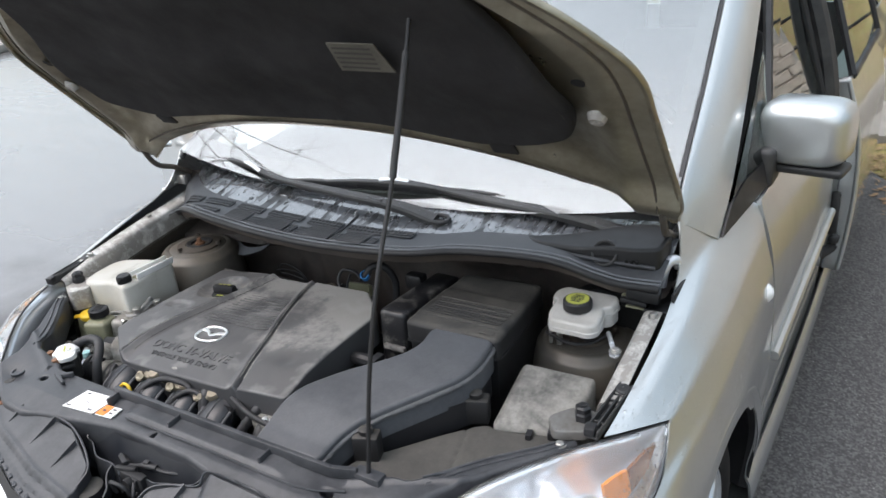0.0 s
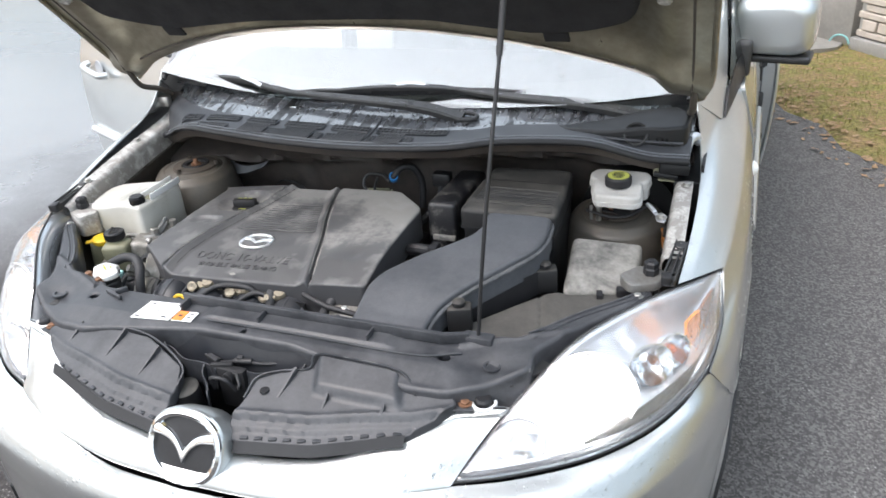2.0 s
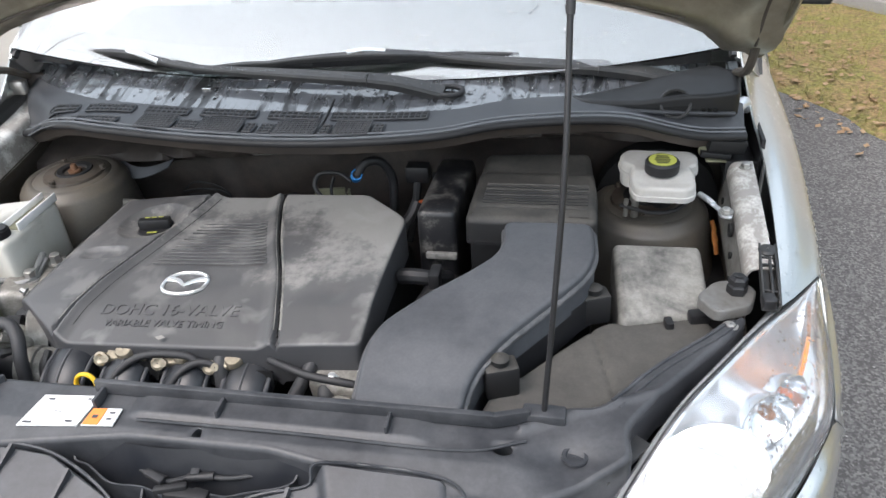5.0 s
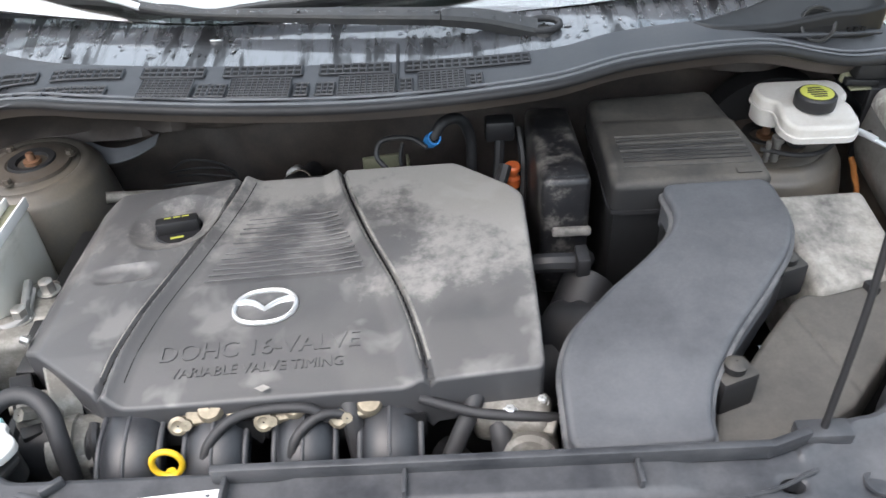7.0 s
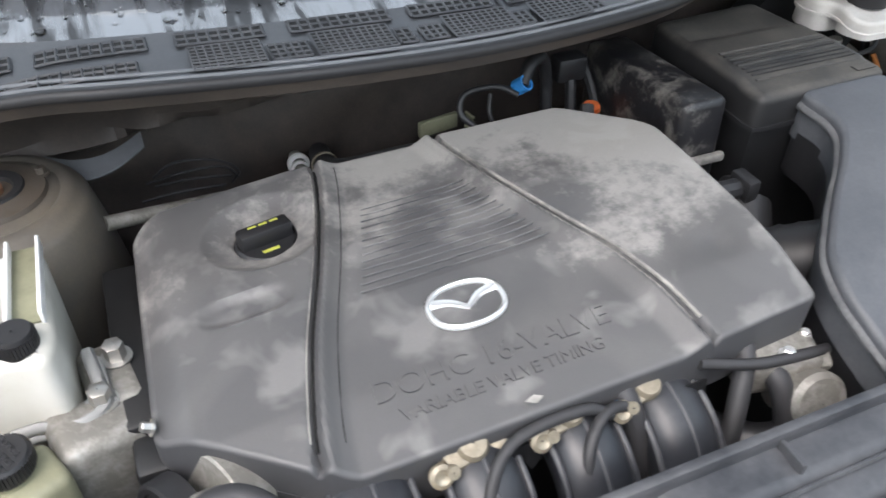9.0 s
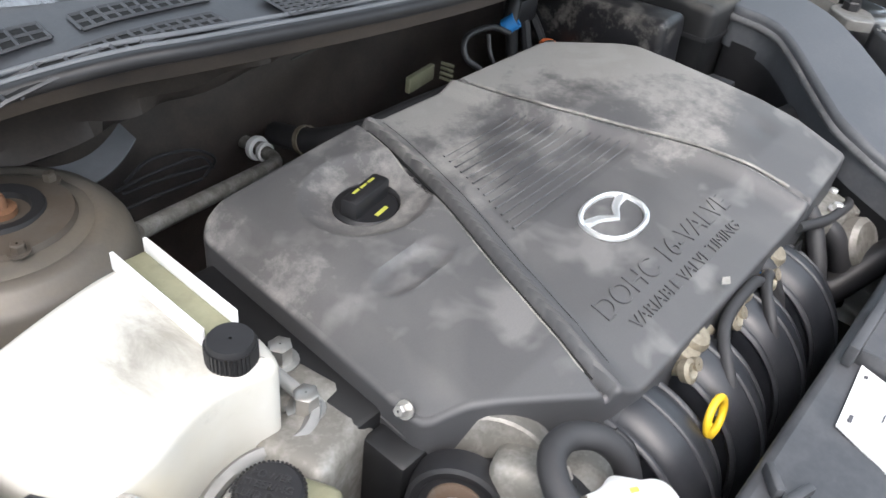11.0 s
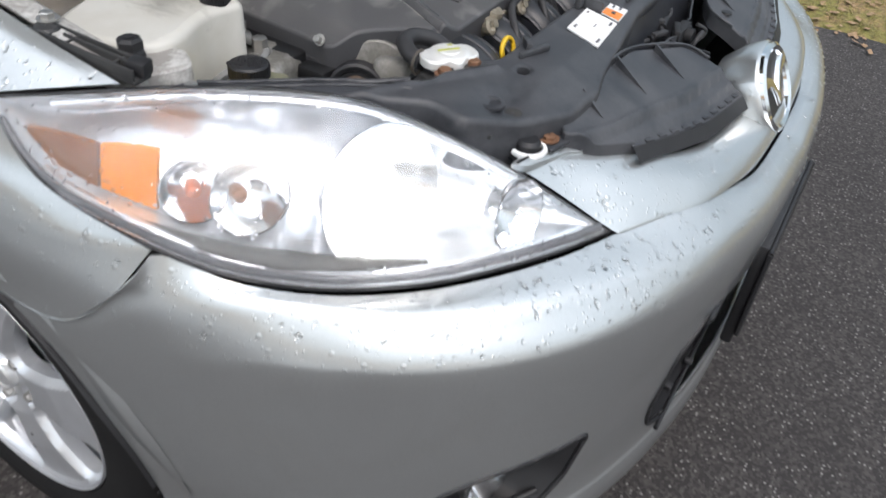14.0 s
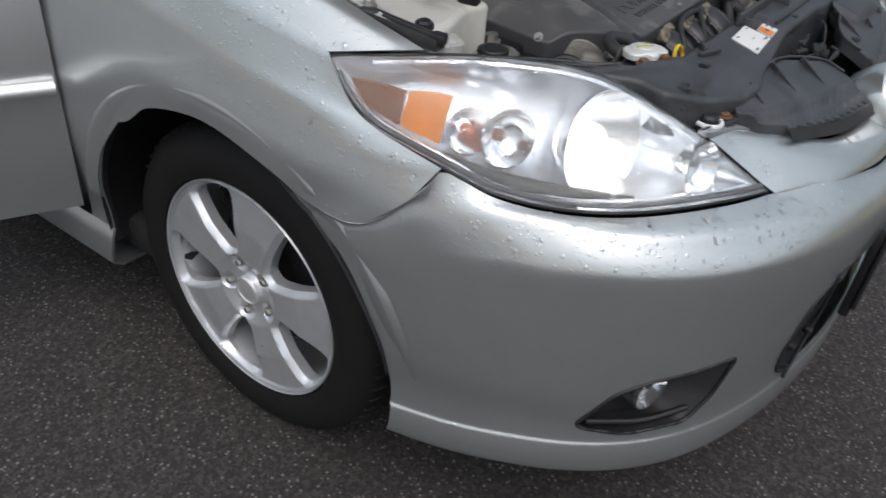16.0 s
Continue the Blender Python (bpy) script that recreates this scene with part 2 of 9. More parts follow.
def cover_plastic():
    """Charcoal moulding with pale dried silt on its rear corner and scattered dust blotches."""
    m, n, l, b = material("cover_plastic", (0.045, 0.045, 0.047), 0.5)
    v = coords(n, l)
    sep = n.new("ShaderNodeSeparateXYZ")
    l.new(v, sep.inputs[0])
    blot = noise_of(n, l, v, 10.0, 3.0, 0.45, 0.5)
    fine = noise_of(n, l, v, 75.0, 6.0, 0.7)
    grain = noise_of(n, l, v, 900.0, 2.0)
    # silt grows towards the firewall and the battery side
    reach = math_of(n, l, "ADD", math_of(n, l, "MULTIPLY", math_of(n, l, "SUBTRACT", sep.outputs[1], 0.68), 0.95), math_of(n, l, "MULTIPLY", math_of(n, l, "SUBTRACT", sep.outputs[0], -0.14), 0.42))
    amount = math_of(n, l, "ADD", math_of(n, l, "MULTIPLY", blot, 0.62), math_of(n, l, "MULTIPLY", fine, 0.40))
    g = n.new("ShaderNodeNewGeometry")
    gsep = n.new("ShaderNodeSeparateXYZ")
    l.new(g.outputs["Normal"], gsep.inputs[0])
    # dust fades off the walls by normal, putting their shade into the colour
    up_facing = ramp(n, l, gsep.outputs[2], 0.35, 0.85)
    mask = math_of(n, l, "MULTIPLY", ramp(n, l, math_of(n, l, "ADD", amount, reach), 0.525, 0.64), up_facing)
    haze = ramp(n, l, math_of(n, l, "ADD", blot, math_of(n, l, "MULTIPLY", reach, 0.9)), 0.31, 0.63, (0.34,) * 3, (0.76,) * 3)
    haze = math_of(n, l, "MULTIPLY", haze, math_of(n, l, "ADD", math_of(n, l, "MULTIPLY", up_facing, 0.8), 0.2))
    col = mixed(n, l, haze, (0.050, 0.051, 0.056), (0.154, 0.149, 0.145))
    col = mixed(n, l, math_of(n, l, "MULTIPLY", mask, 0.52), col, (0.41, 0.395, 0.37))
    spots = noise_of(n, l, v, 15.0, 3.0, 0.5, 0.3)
    col = mixed(n, l, math_of(n, l, "MULTIPLY", ramp(n, l, spots, 0.55, 0.65, (0, 0, 0), (0.30, 0.30, 0.30)), up_facing), col, (0.36, 0.35, 0.335))
    col = mixed(n, l, math_of(n, l, "MULTIPLY", grain, 0.3), col, (0.03, 0.03, 0.03))
    l.new(col, b.inputs["Base Color"])
    l.new(ramp(n, l, mask, 0.0, 1.0, (0.48,) * 3, (0.9,) * 3), b.inputs["Roughness"])
    bump(n, l, b, math_of(n, l, "ADD", math_of(n, l, "MULTIPLY", grain, 0.4), math_of(n, l, "MULTIPLY", fine, 0.6)), 0.16, 0.0008)
    return m


def wet_deck():
    """Black plastic under a film of rain that has run off in dark streaks."""
    m, n, l, b = material("wet_black_plastic", (0.06, 0.06, 0.07), 0.14)
    streak = noise_of(n, l, coords(n, l, (46.0, 7.0, 7.0)), 1.0, 3.0, 0.5, 0.4)
    pools = noise_of(n, l, coords(n, l), 14.0, 4.0)
    k = math_of(n, l, "ADD", math_of(n, l, "MULTIPLY", streak, 0.7), math_of(n, l, "MULTIPLY", pools, 0.3))
    # the ramp's pale end puts some sky sheen into the base colour
    l.new(ramp(n, l, k, 0.40, 0.56, (0.010, 0.010, 0.011), (0.105, 0.110, 0.120)), b.inputs["Base Color"])
    l.new(ramp(n, l, k, 0.40, 0.60, (0.34,) * 3, (0.10,) * 3), b.inputs["Roughness"])
    l.new(ramp(n, l, k, 0.40, 0.47), b.inputs["Coat Weight"])
    b.inputs["Coat Roughness"].default_value = 0.05
    b.inputs["Coat IOR"].default_value = 1.85
    bump(n, l, b, pools, 0.15, 0.002)
    return m


def emitting(name, color, strength):
    m, n, l, b = material(name, (0.8, 0.8, 0.8), 0.3)
    b.inputs["Emission Color"].default_value = (*color, 1)
    b.inputs["Emission Strength"].default_value = strength
    return m


M = {
    "paint": silver_paint(),
    "paint_in": dusty("underhood_paint", (0.56, 0.51, 0.39), (0.040, 0.030, 0.021), 0.58, 0.20, 7.5, metal=0.75, soft=0.24),
    "rail": dusty("dirty_rail_paint", (0.66, 0.65, 0.62), (0.085, 0.058, 0.040), 0.47, 0.36, 30.0, metal=0.15, soft=0.08),
    "duststrip": dusty("dusty_plastic_rim", (0.055, 0.057, 0.062), (0.19, 0.19, 0.195), 0.45, 0.55, 30.0, soft=0.15),
    "jet": plain("jet_black_plastic", (0.007, 0.0072, 0.008), 0.5, 0.0, 0.3, 60.0, 0.08),
    "rustrun": dusty("fresh_rust", (0.42, 0.15, 0.025), (0.17, 0.065, 0.02), 0.5, 0.7, 90.0, soft=0.1),
    "ductgrey": dusty("bloomed_black_plastic", (0.040, 0.043, 0.050), (0.135, 0.140, 0.152), 0.5, 0.40, 11.0, soft=0.22),
    "webgrey": dusty("dull_inner_panel", (0.21, 0.21, 0.205), (0.105, 0.090, 0.070), 0.45, 0.42, 16.0, metal=0.2, soft=0.12),
    "rust": dusty("rust_stained_steel", (0.090, 0.085, 0.076), (0.070, 0.045, 0.026), 0.5, 0.5, 11.0, metal=0.1, soft=0.16),
    "black": dusty("black_plastic", (0.016, 0.017, 0.019), (0.080, 0.077, 0.072), 0.34, 0.40, 14.0, soft=0.16),
    "blackin": dusty("dusty_black_plastic", (0.014, 0.014, 0.015), (0.125, 0.115, 0.100), 0.5, 0.55, 15.0, soft=0.16, up=1.0),
    "greyblack": dusty("grey_black_plastic", (0.022, 0.024, 0.029), (0.105, 0.107, 0.114), 0.42, 0.34, 13.0, soft=0.14),
    "silt": dusty("silted_plastic", (0.075, 0.073, 0.070), (0.50, 0.48, 0.44), 0.52, 0.75, 15.0, soft=0.14),
    "tan": dusty("silted_tray", (0.036, 0.035, 0.034), (0.135, 0.127, 0.114), 0.60, 0.7, 10.0, soft=0.2),
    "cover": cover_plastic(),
    # near-black: shade of the deep bay is put into the steel's colour
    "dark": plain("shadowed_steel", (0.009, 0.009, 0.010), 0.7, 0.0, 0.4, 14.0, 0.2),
    "firewall": dusty("firewall_mat", (0.030, 0.027, 0.029), (0.15, 0.120, 0.098), 0.52, 0.48, 7.0, soft=0.2),
    "rubber": plain("black_rubber", (0.013, 0.013, 0.0145), 0.5, 0.0, 0.4, 60.0, 0.15),
    "hose": plain("dusty_rubber_hose", (0.026, 0.026, 0.028), 0.6, 0.0, 0.4, 50.0, 0.15),
    "tyre": dusty("tyre_rubber", (0.008, 0.008, 0.009), (0.020, 0.019, 0.018), 0.35, 0.6, 16.0, soft=0.3, spec=0.25),
    "alloy": plain("painted_alloy", (0.62, 0.635, 0.66), 0.30, 0.62, 0.15, 30.0, 0.05, 0.4),
    "cast": dusty("cast_aluminium", (0.37, 0.36, 0.335), (0.10, 0.088, 0.070), 0.48, 0.45, 42.0, metal=0.45),
    "chrome": plain("chrome", (0.86, 0.87, 0.88), 0.08, 1.0, 0.05, 20.0, 0.0),
    "satin": plain("satin_chrome", (0.86, 0.87, 0.87), 0.34, 0.75, 0.1, 40.0, 0.0),
    "bolt": plain("zinc_bolt", (0.45, 0.44, 0.42), 0.4, 0.9, 0.3, 200.0, 0.1),
    "copper": plain("rusty_bolt", (0.20, 0.105, 0.06), 0.55, 0.4, 0.3, 300.0, 0.2),
    "lens": hazed_lens(),
    "water": glass("rain_water", (1, 1, 1), 0.0, 1.33),
    "brownamber": plain("unlit_amber", (0.21, 0.065, 0.003), 0.3, 0.0, 0.2, 60.0, 0.05, 0.0),
    "wetblack": wet_deck(),
    "sealgrey": plain("weathered_seal_rubber", (0.13, 0.135, 0.145), 0.5, 0.0, 0.3, 60.0, 0.1),
    "cowlgrey": dusty("weathered_cowl_plastic", (0.036, 0.038, 0.044), (0.105, 0.107, 0.112), 0.40, 0.34, 12.0, soft=0.16),
    "flange": plain("moulded_flange", (0.20, 0.20, 0.195), 0.45, 0.0, 0.25, 60.0, 0.05),
    "brakeres": dusty("aged_translucent_plastic", (0.56, 0.55, 0.53), (0.34, 0.30, 0.24), 0.30, 0.38, 14.0, soft=0.2),
    "brass": dusty("tarnished_brass", (0.40, 0.36, 0.28), (0.14, 0.11, 0.075), 0.46, 0.42, 40.0, metal=0.5),
    "spotted": dusty("silt_splashed_plastic", (0.014, 0.014, 0.016), (0.30, 0.285, 0.26), 0.10, 0.36, 26.0, soft=0.07),
    "pocket": dusty("grimy_label", (0.20, 0.185, 0.150), (0.07, 0.062, 0.05), 0.5, 0.3, 30.0, soft=0.2),
    "tower": dusty("stained_tower_paint", (0.100, 0.094, 0.087), (0.215, 0.175, 0.122), 0.30, 0.38, 7.0, metal=0.15, soft=0.16),
    "louvre": plain("louvre_plastic", (0.075, 0.073, 0.070), 0.6, 0.0, 0.3, 60.0, 0.05),
    "runner": dusty("gloss_black_plastic", (0.014, 0.016, 0.021), (0.060, 0.061, 0.065), 0.34, 0.28, 12.0, soft=0.2),
    "hubrust": dusty("rusty_hub", (0.15, 0.13, 0.11), (0.12, 0.065, 0.035), 0.55, 0.5, 60.0, metal=0.3),
    # near-black for pieces that stand in for the shade inside holes and creases
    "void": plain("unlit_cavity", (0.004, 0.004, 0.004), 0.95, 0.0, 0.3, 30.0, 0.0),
    "plinth": rocky("grey_plinth", (0.26, 0.25, 0.235), (0.36, 0.345, 0.32), 5.0),
    "amber": plain("amber_plastic", (0.88, 0.275, 0.0), 0.3, 0.0, 0.1, 60.0, 0.05, 0.0),
    "reflector": plain("bright_reflector", (0.90, 0.90, 0.91), 0.12, 1.0, 0.04, 45.0, 0.8),
    "lampwhite": plain("lamp_chrome_haze", (0.84, 0.86, 0.89), 0.20, 0.70, 0.05, 22.0, 0.6),
    "capmetal": plain("pale_cap_metal", (0.74, 0.74, 0.72), 0.42, 0.35, 0.12, 90.0, 0.1),
    "whiteres": tank_plastic(),
    "oldres": dusty("yellowed_tank", (0.27, 0.27, 0.18), (0.12, 0.105, 0.065), 0.35, 0.42, 24.0, soft=0.2),
    "yellow": plain("yellow_plastic", (0.80, 0.53, 0.03), 0.4, 0.0, 0.12, 90.0, 0.05),
    "lime": plain("lime_print", (0.42, 0.43, 0.08), 0.5, 0.0, 0.2, 90.0, 0.0),
    "orange": plain("orange_plastic", (0.52, 0.12, 0.035), 0.45, 0.0, 0.2, 60.0, 0.05),
    "blue": plain("blue_plastic", (0.025, 0.18, 0.46), 0.4, 0.0, 0.15, 60.0, 0.05),
    "teal": plain("pale_teal_cap", (0.35, 0.62, 0.63), 0.5, 0.0, 0.15, 200.0, 0.1),
    "label": plain("label_paper", (0.80, 0.80, 0.79), 0.4, 0.0, 0.05, 60.0, 0.0),
    "ink": plain("label_ink", (0.07, 0.07, 0.08), 0.5, 0.0, 0.05, 60.0, 0.0),
    "labelorange": plain("label_orange", (0.80, 0.25, 0.05), 0.45, 0.0, 0.05, 60.0, 0.0),
    "plateink": plain("plate_blue", (0.10, 0.13, 0.30), 0.45, 0.0, 0.05, 60.0, 0.0),
    "insul": plain("insulation_felt", (0.017, 0.016, 0.017), 0.9, 0.0, 0.45, 120.0, 0.5),
    "seat": plain("dark_cabin_fabric", (0.03, 0.03, 0.033), 0.85, 0.0, 0.3, 90.0, 0.2),
    "asphalt": asphalt(),
    "turf": grass_ground(),
    "concrete": rocky("weathered_concrete", (0.22, 0.21, 0.19), (0.33, 0.31, 0.28), 3.0),
    "hosegreen": plain("garden_hose_rubber", (0.20, 0.42, 0.42), 0.5, 0.0, 0.1, 60.0, 0.0),
    "stone": rocky("pale_stone", (0.50, 0.43, 0.36), (0.66, 0.60, 0.53), 7.0, 0.9, 0.6, 0.01),
    "mortar": rocky("mortar", (0.40, 0.38, 0.35), (0.48, 0.46, 0.42), 9.0),
    "bark": rocky("bark", (0.06, 0.05, 0.042), (0.11, 0.095, 0.08), 20.0),
    "leafbrown": rocky("fallen_leaf", (0.30, 0.18, 0.095), (0.42, 0.30, 0.18), 30.0),
    "blade": rocky("grass_blade", (0.26, 0.25, 0.065), (0.38, 0.31, 0.14), 5.0),
    "bulb": emitting("lit_bulb", (1.0, 0.96, 0.90), 8.0),
    "firered": plain("dull_orange_bulb", (0.55, 0.12, 0.02), 0.25, 0.0, 0.2, 60.0, 0.0),
}


# ---------- mesh tools ----------
def part(name, mesh, mat, parent=None, label=""):
    ob = new(name, mesh)
    if mat is not None:
        mesh.materials.append(M[mat])
    if parent is not None:
        ob.parent = parent
    if label:
        ob["label"] = label
    return ob


def mesh_of(verts, faces, smooth=32.0, name="mesh"):
    me = bpy.data.meshes.new(name)
    me.from_pydata([tuple(map(float, v)) for v in verts], [], [tuple(map(int, q)) for q in faces])
    me.validate()
    return shade(me, smooth)


def shade(me, angle=32.0):
    if angle:
        me.shade_smooth()
        me.set_sharp_from_angle(angle=radians(angle))
    me.update()
    return me


def bm_mesh(bm, smooth=32.0):
    me = bpy.data.meshes.new("mesh")
    bmesh.ops.recalc_face_normals(bm, faces=bm.faces[:])
    bm.to_mesh(me)
    bm.free()
    return shade(me, smooth)


def spline(points, count):
    """Catmull-Rom through the points, resampled evenly by length."""
    p = np.array(points, float)
    if len(p) == 2:
        return p[0] + np.linspace(0, 1, count)[:, None] * (p[1] - p[0])
    ext = np.vstack([2 * p[0] - p[1], p, 2 * p[-1] - p[-2]])
    out = []
    for a, b, c, d in zip(ext, ext[1:], ext[2:], ext[3:]):
        for t in np.linspace(0, 1, 12, endpoint=False):
            out.append(0.5 * (2 * b + (c - a) * t + (2 * a - 5 * b + 4 * c - d) * t * t + (3 * b - a - 3 * c + d) * t**3))
    out = np.array(out + [p[-1]])
    s = np.r_[0, np.cumsum(np.linalg.norm(np.diff(out, axis=0), axis=1))]
    u = np.linspace(0, s[-1], count)
    return np.stack([np.interp(u, s, out[:, k]) for k in range(out.shape[1])], 1)


def loft(rows, cols=40, per=4, straight=False):
    """A sheet through rows of points: (verts as rows x cols x 3)."""
    r = np.array([row if isinstance(row, np.ndarray) and len(row) == cols else spline(row, cols) for row in rows])
    if straight:
        steps = []
        for a, b in zip(r, r[1:]):
            for t in np.linspace(0, 1, per, endpoint=False):
                steps.append(a + (b - a) * t)
        return np.array(steps + [r[-1]])
    n = (len(rows) - 1) * per + 1
    ext = np.concatenate([[2 * r[0] - r[1]], r, [2 * r[-1] - r[-2]]])
    out = []
    for k in range(len(rows) - 1):
        a, b, c, d = ext[k : k + 4]
        for t in np.linspace(0, 1, per, endpoint=False):
            out.append(0.5 * (2 * b + (c - a) * t + (2 * a - 5 * b + 4 * c - d) * t * t + (3 * b - a - 3 * c + d) * t**3))
    return np.array(out + [r[-1]])


def sheet_data(grid, flip=False):
    nr, nc, _ = grid.shape
    idx = np.arange(nr * nc).reshape(nr, nc)
    q = np.stack([idx[:-1, :-1], idx[:-1, 1:], idx[1:, 1:], idx[1:, :-1]], -1).reshape(-1, 4)
    return grid.reshape(-1, 3), q[:, ::-1] if flip else q


def sheet(grid, flip=False, smooth=40.0):
    return mesh_of(*sheet_data(grid, flip), smooth)


def joined(pieces, smooth=32.0, weld=0.0):
    verts, faces, base = [], [], 0
    for v, q in pieces:
        verts.append(np.asarray(v, float))
        faces += [tuple(int(i) + base for i in face) for face in q]
        base += len(v)
    me = mesh_of(np.concatenate(verts), faces, 0 if weld else smooth)
    if weld:
        bm = bmesh.new()
        bm.from_mesh(me)
        bmesh.ops.remove_doubles(bm, verts=bm.verts[:], dist=weld)
        bm.to_mesh(me)
        bm.free()
        shade(me, smooth)
    return me


def solid(ob, thick, offset=-1.0):
    bm = bmesh.new()
    bm.from_mesh(ob.data)
    for e in bm.edges:
        if e.is_boundary:
            e.smooth = False
    bm.to_mesh(ob.data)
    bm.free()
    s = ob.modifiers.new("thickness", "SOLIDIFY")
    s.thickness, s.offset = thick, offset
    return ob


def tube_data(points, r, seg=10, count=None, ends=True):
    p = spline(points, count or max(8, 7 * len(points)))
    n = len(p)
    radii = np.interp(np.linspace(0, 1, n), np.linspace(0, 1, len(r)), r) if hasattr(r, "__len__") else np.full(n, r)
    t = np.gradient(p, axis=0)
    t /= np.linalg.norm(t, axis=1)[:, None]
    up = np.array([0, 0, 1.0]) if abs(t[0, 2]) < 0.9 else np.array([1.0, 0, 0])
    verts, side = [], np.cross(t[0], up)
    for k in range(n):
        side = side - t[k] * (side @ t[k])
        side /= np.linalg.norm(side)
        other = np.cross(t[k], side)
        for a in np.linspace(0, 2 * math.pi, seg, endpoint=False):
            verts.append(p[k] + radii[k] * (math.cos(a) * side + math.sin(a) * other))
    faces = []
    for k in range(n - 1):
        for j in range(seg):
            a, b = k * seg + j, k * seg + (j + 1) % seg
            faces.append((a, b, b + seg, a + seg))
    if ends:
        faces += [tuple(range(seg))[::-1], tuple(range((n - 1) * seg, n * seg))]
    return np.array(verts), faces


def tube(points, r, seg=10, count=None):
    return mesh_of(*tube_data(points, r, seg, count), 50.0)


def lathe_data(profile, m=None, seg=28):
    """Profile of (radius, height) turned about z, then moved by the pose m."""
    m = np.array(m) if m is not None else np.eye(4)
    verts, faces = [], []
    for r, h in profile:
        for a in np.linspace(0, 2 * math.pi, seg, endpoint=False):
            verts.append((r * math.cos(a), r * math.sin(a), h))
    for k in range(len(profile) - 1):
        for j in range(seg):
            a, b = k * seg + j, k * seg + (j + 1) % seg
            faces.append((a, b, b + seg, a + seg))
    last = (len(profile) - 1) * seg
    if profile[0][0] > 0.002 and profile[-1][0] > 0.002:
        faces += [(last + j, last + (j + 1) % seg, (j + 1) % seg, j) for j in range(seg)]
    v = np.array(verts)
    return v @ m[:3, :3].T + m[:3, 3], faces


def lathe(profile, m=None, seg=28, smooth=35.0):
    return mesh_of(*lathe_data(profile, m, seg), smooth)


def box_mesh(size, m=None, bev=0.004, seg=2, taper=1.0):
    bm = bmesh.new()
    bmesh.ops.create_cube(bm, size=1.0)
    for v in bm.verts:
        k = taper if v.co.z > 0 else 1.0
        v.co = Vector((v.co.x * size[0] * k, v.co.y * size[1] * k, v.co.z * size[2]))
    if bev:
        bmesh.ops.bevel(bm, geom=bm.edges[:], offset=bev, segments=seg, affect="EDGES", profile=0.5)
    if m is not None:
        bmesh.ops.transform(bm, matrix=m, verts=bm.verts[:])
    return bm_mesh(bm, 40.0)


def box_at(x0, x1, y0, y1, z0, z1, bev=0.004, seg=2, taper=1.0):
    return box_mesh((x1 - x0, y1 - y0, z1 - z0), pose((x0 + x1) / 2, (y0 + y1) / 2, (z0 + z1) / 2), bev, seg, taper)


def rounded(poly, r=0.01, n=5):
    out, p = [], [np.array(q, float) for q in poly]
    for a, b, c in zip(p[-1:] + p[:-1], p, p[1:] + p[:1]):
        u, v = a - b, c - b
        lu, lv = np.linalg.norm(u), np.linalg.norm(v)
        d = min(r, 0.45 * lu, 0.45 * lv)
        s, e = b + u / lu * d, b + v / lv * d
        for t in np.linspace(0, 1, n):
            out.append((1 - t) ** 2 * s + 2 * t * (1 - t) * b + t * t * e)
    return np.array(out)


def signed(pts, poly):
    """Distance of points to a polygon's edge (plus inside) and the nearest edge point."""
    a, b = poly, np.roll(poly, -1, axis=0)
    best, near, inside = np.full(len(pts), 1e9), np.zeros((len(pts), 2)), np.zeros(len(pts), bool)
    for p, q in zip(a, b):
        d = q - p
        t = np.clip(((pts - p) @ d) / max(d @ d, 1e-12), 0, 1)
        c = p + t[:, None] * d
        e = np.hypot(*(pts - c).T)
        m = e < best
        best[m], near[m] = e[m], c[m]
        if abs(d[1]) > 1e-12:
            cross = ((p[1] > pts[:, 1]) != (q[1] > pts[:, 1])) & (pts[:, 0] < (q[0] - p[0]) * (pts[:, 1] - p[1]) / d[1] + p[0])
            inside ^= cross
    return np.where(inside, best, -best), near


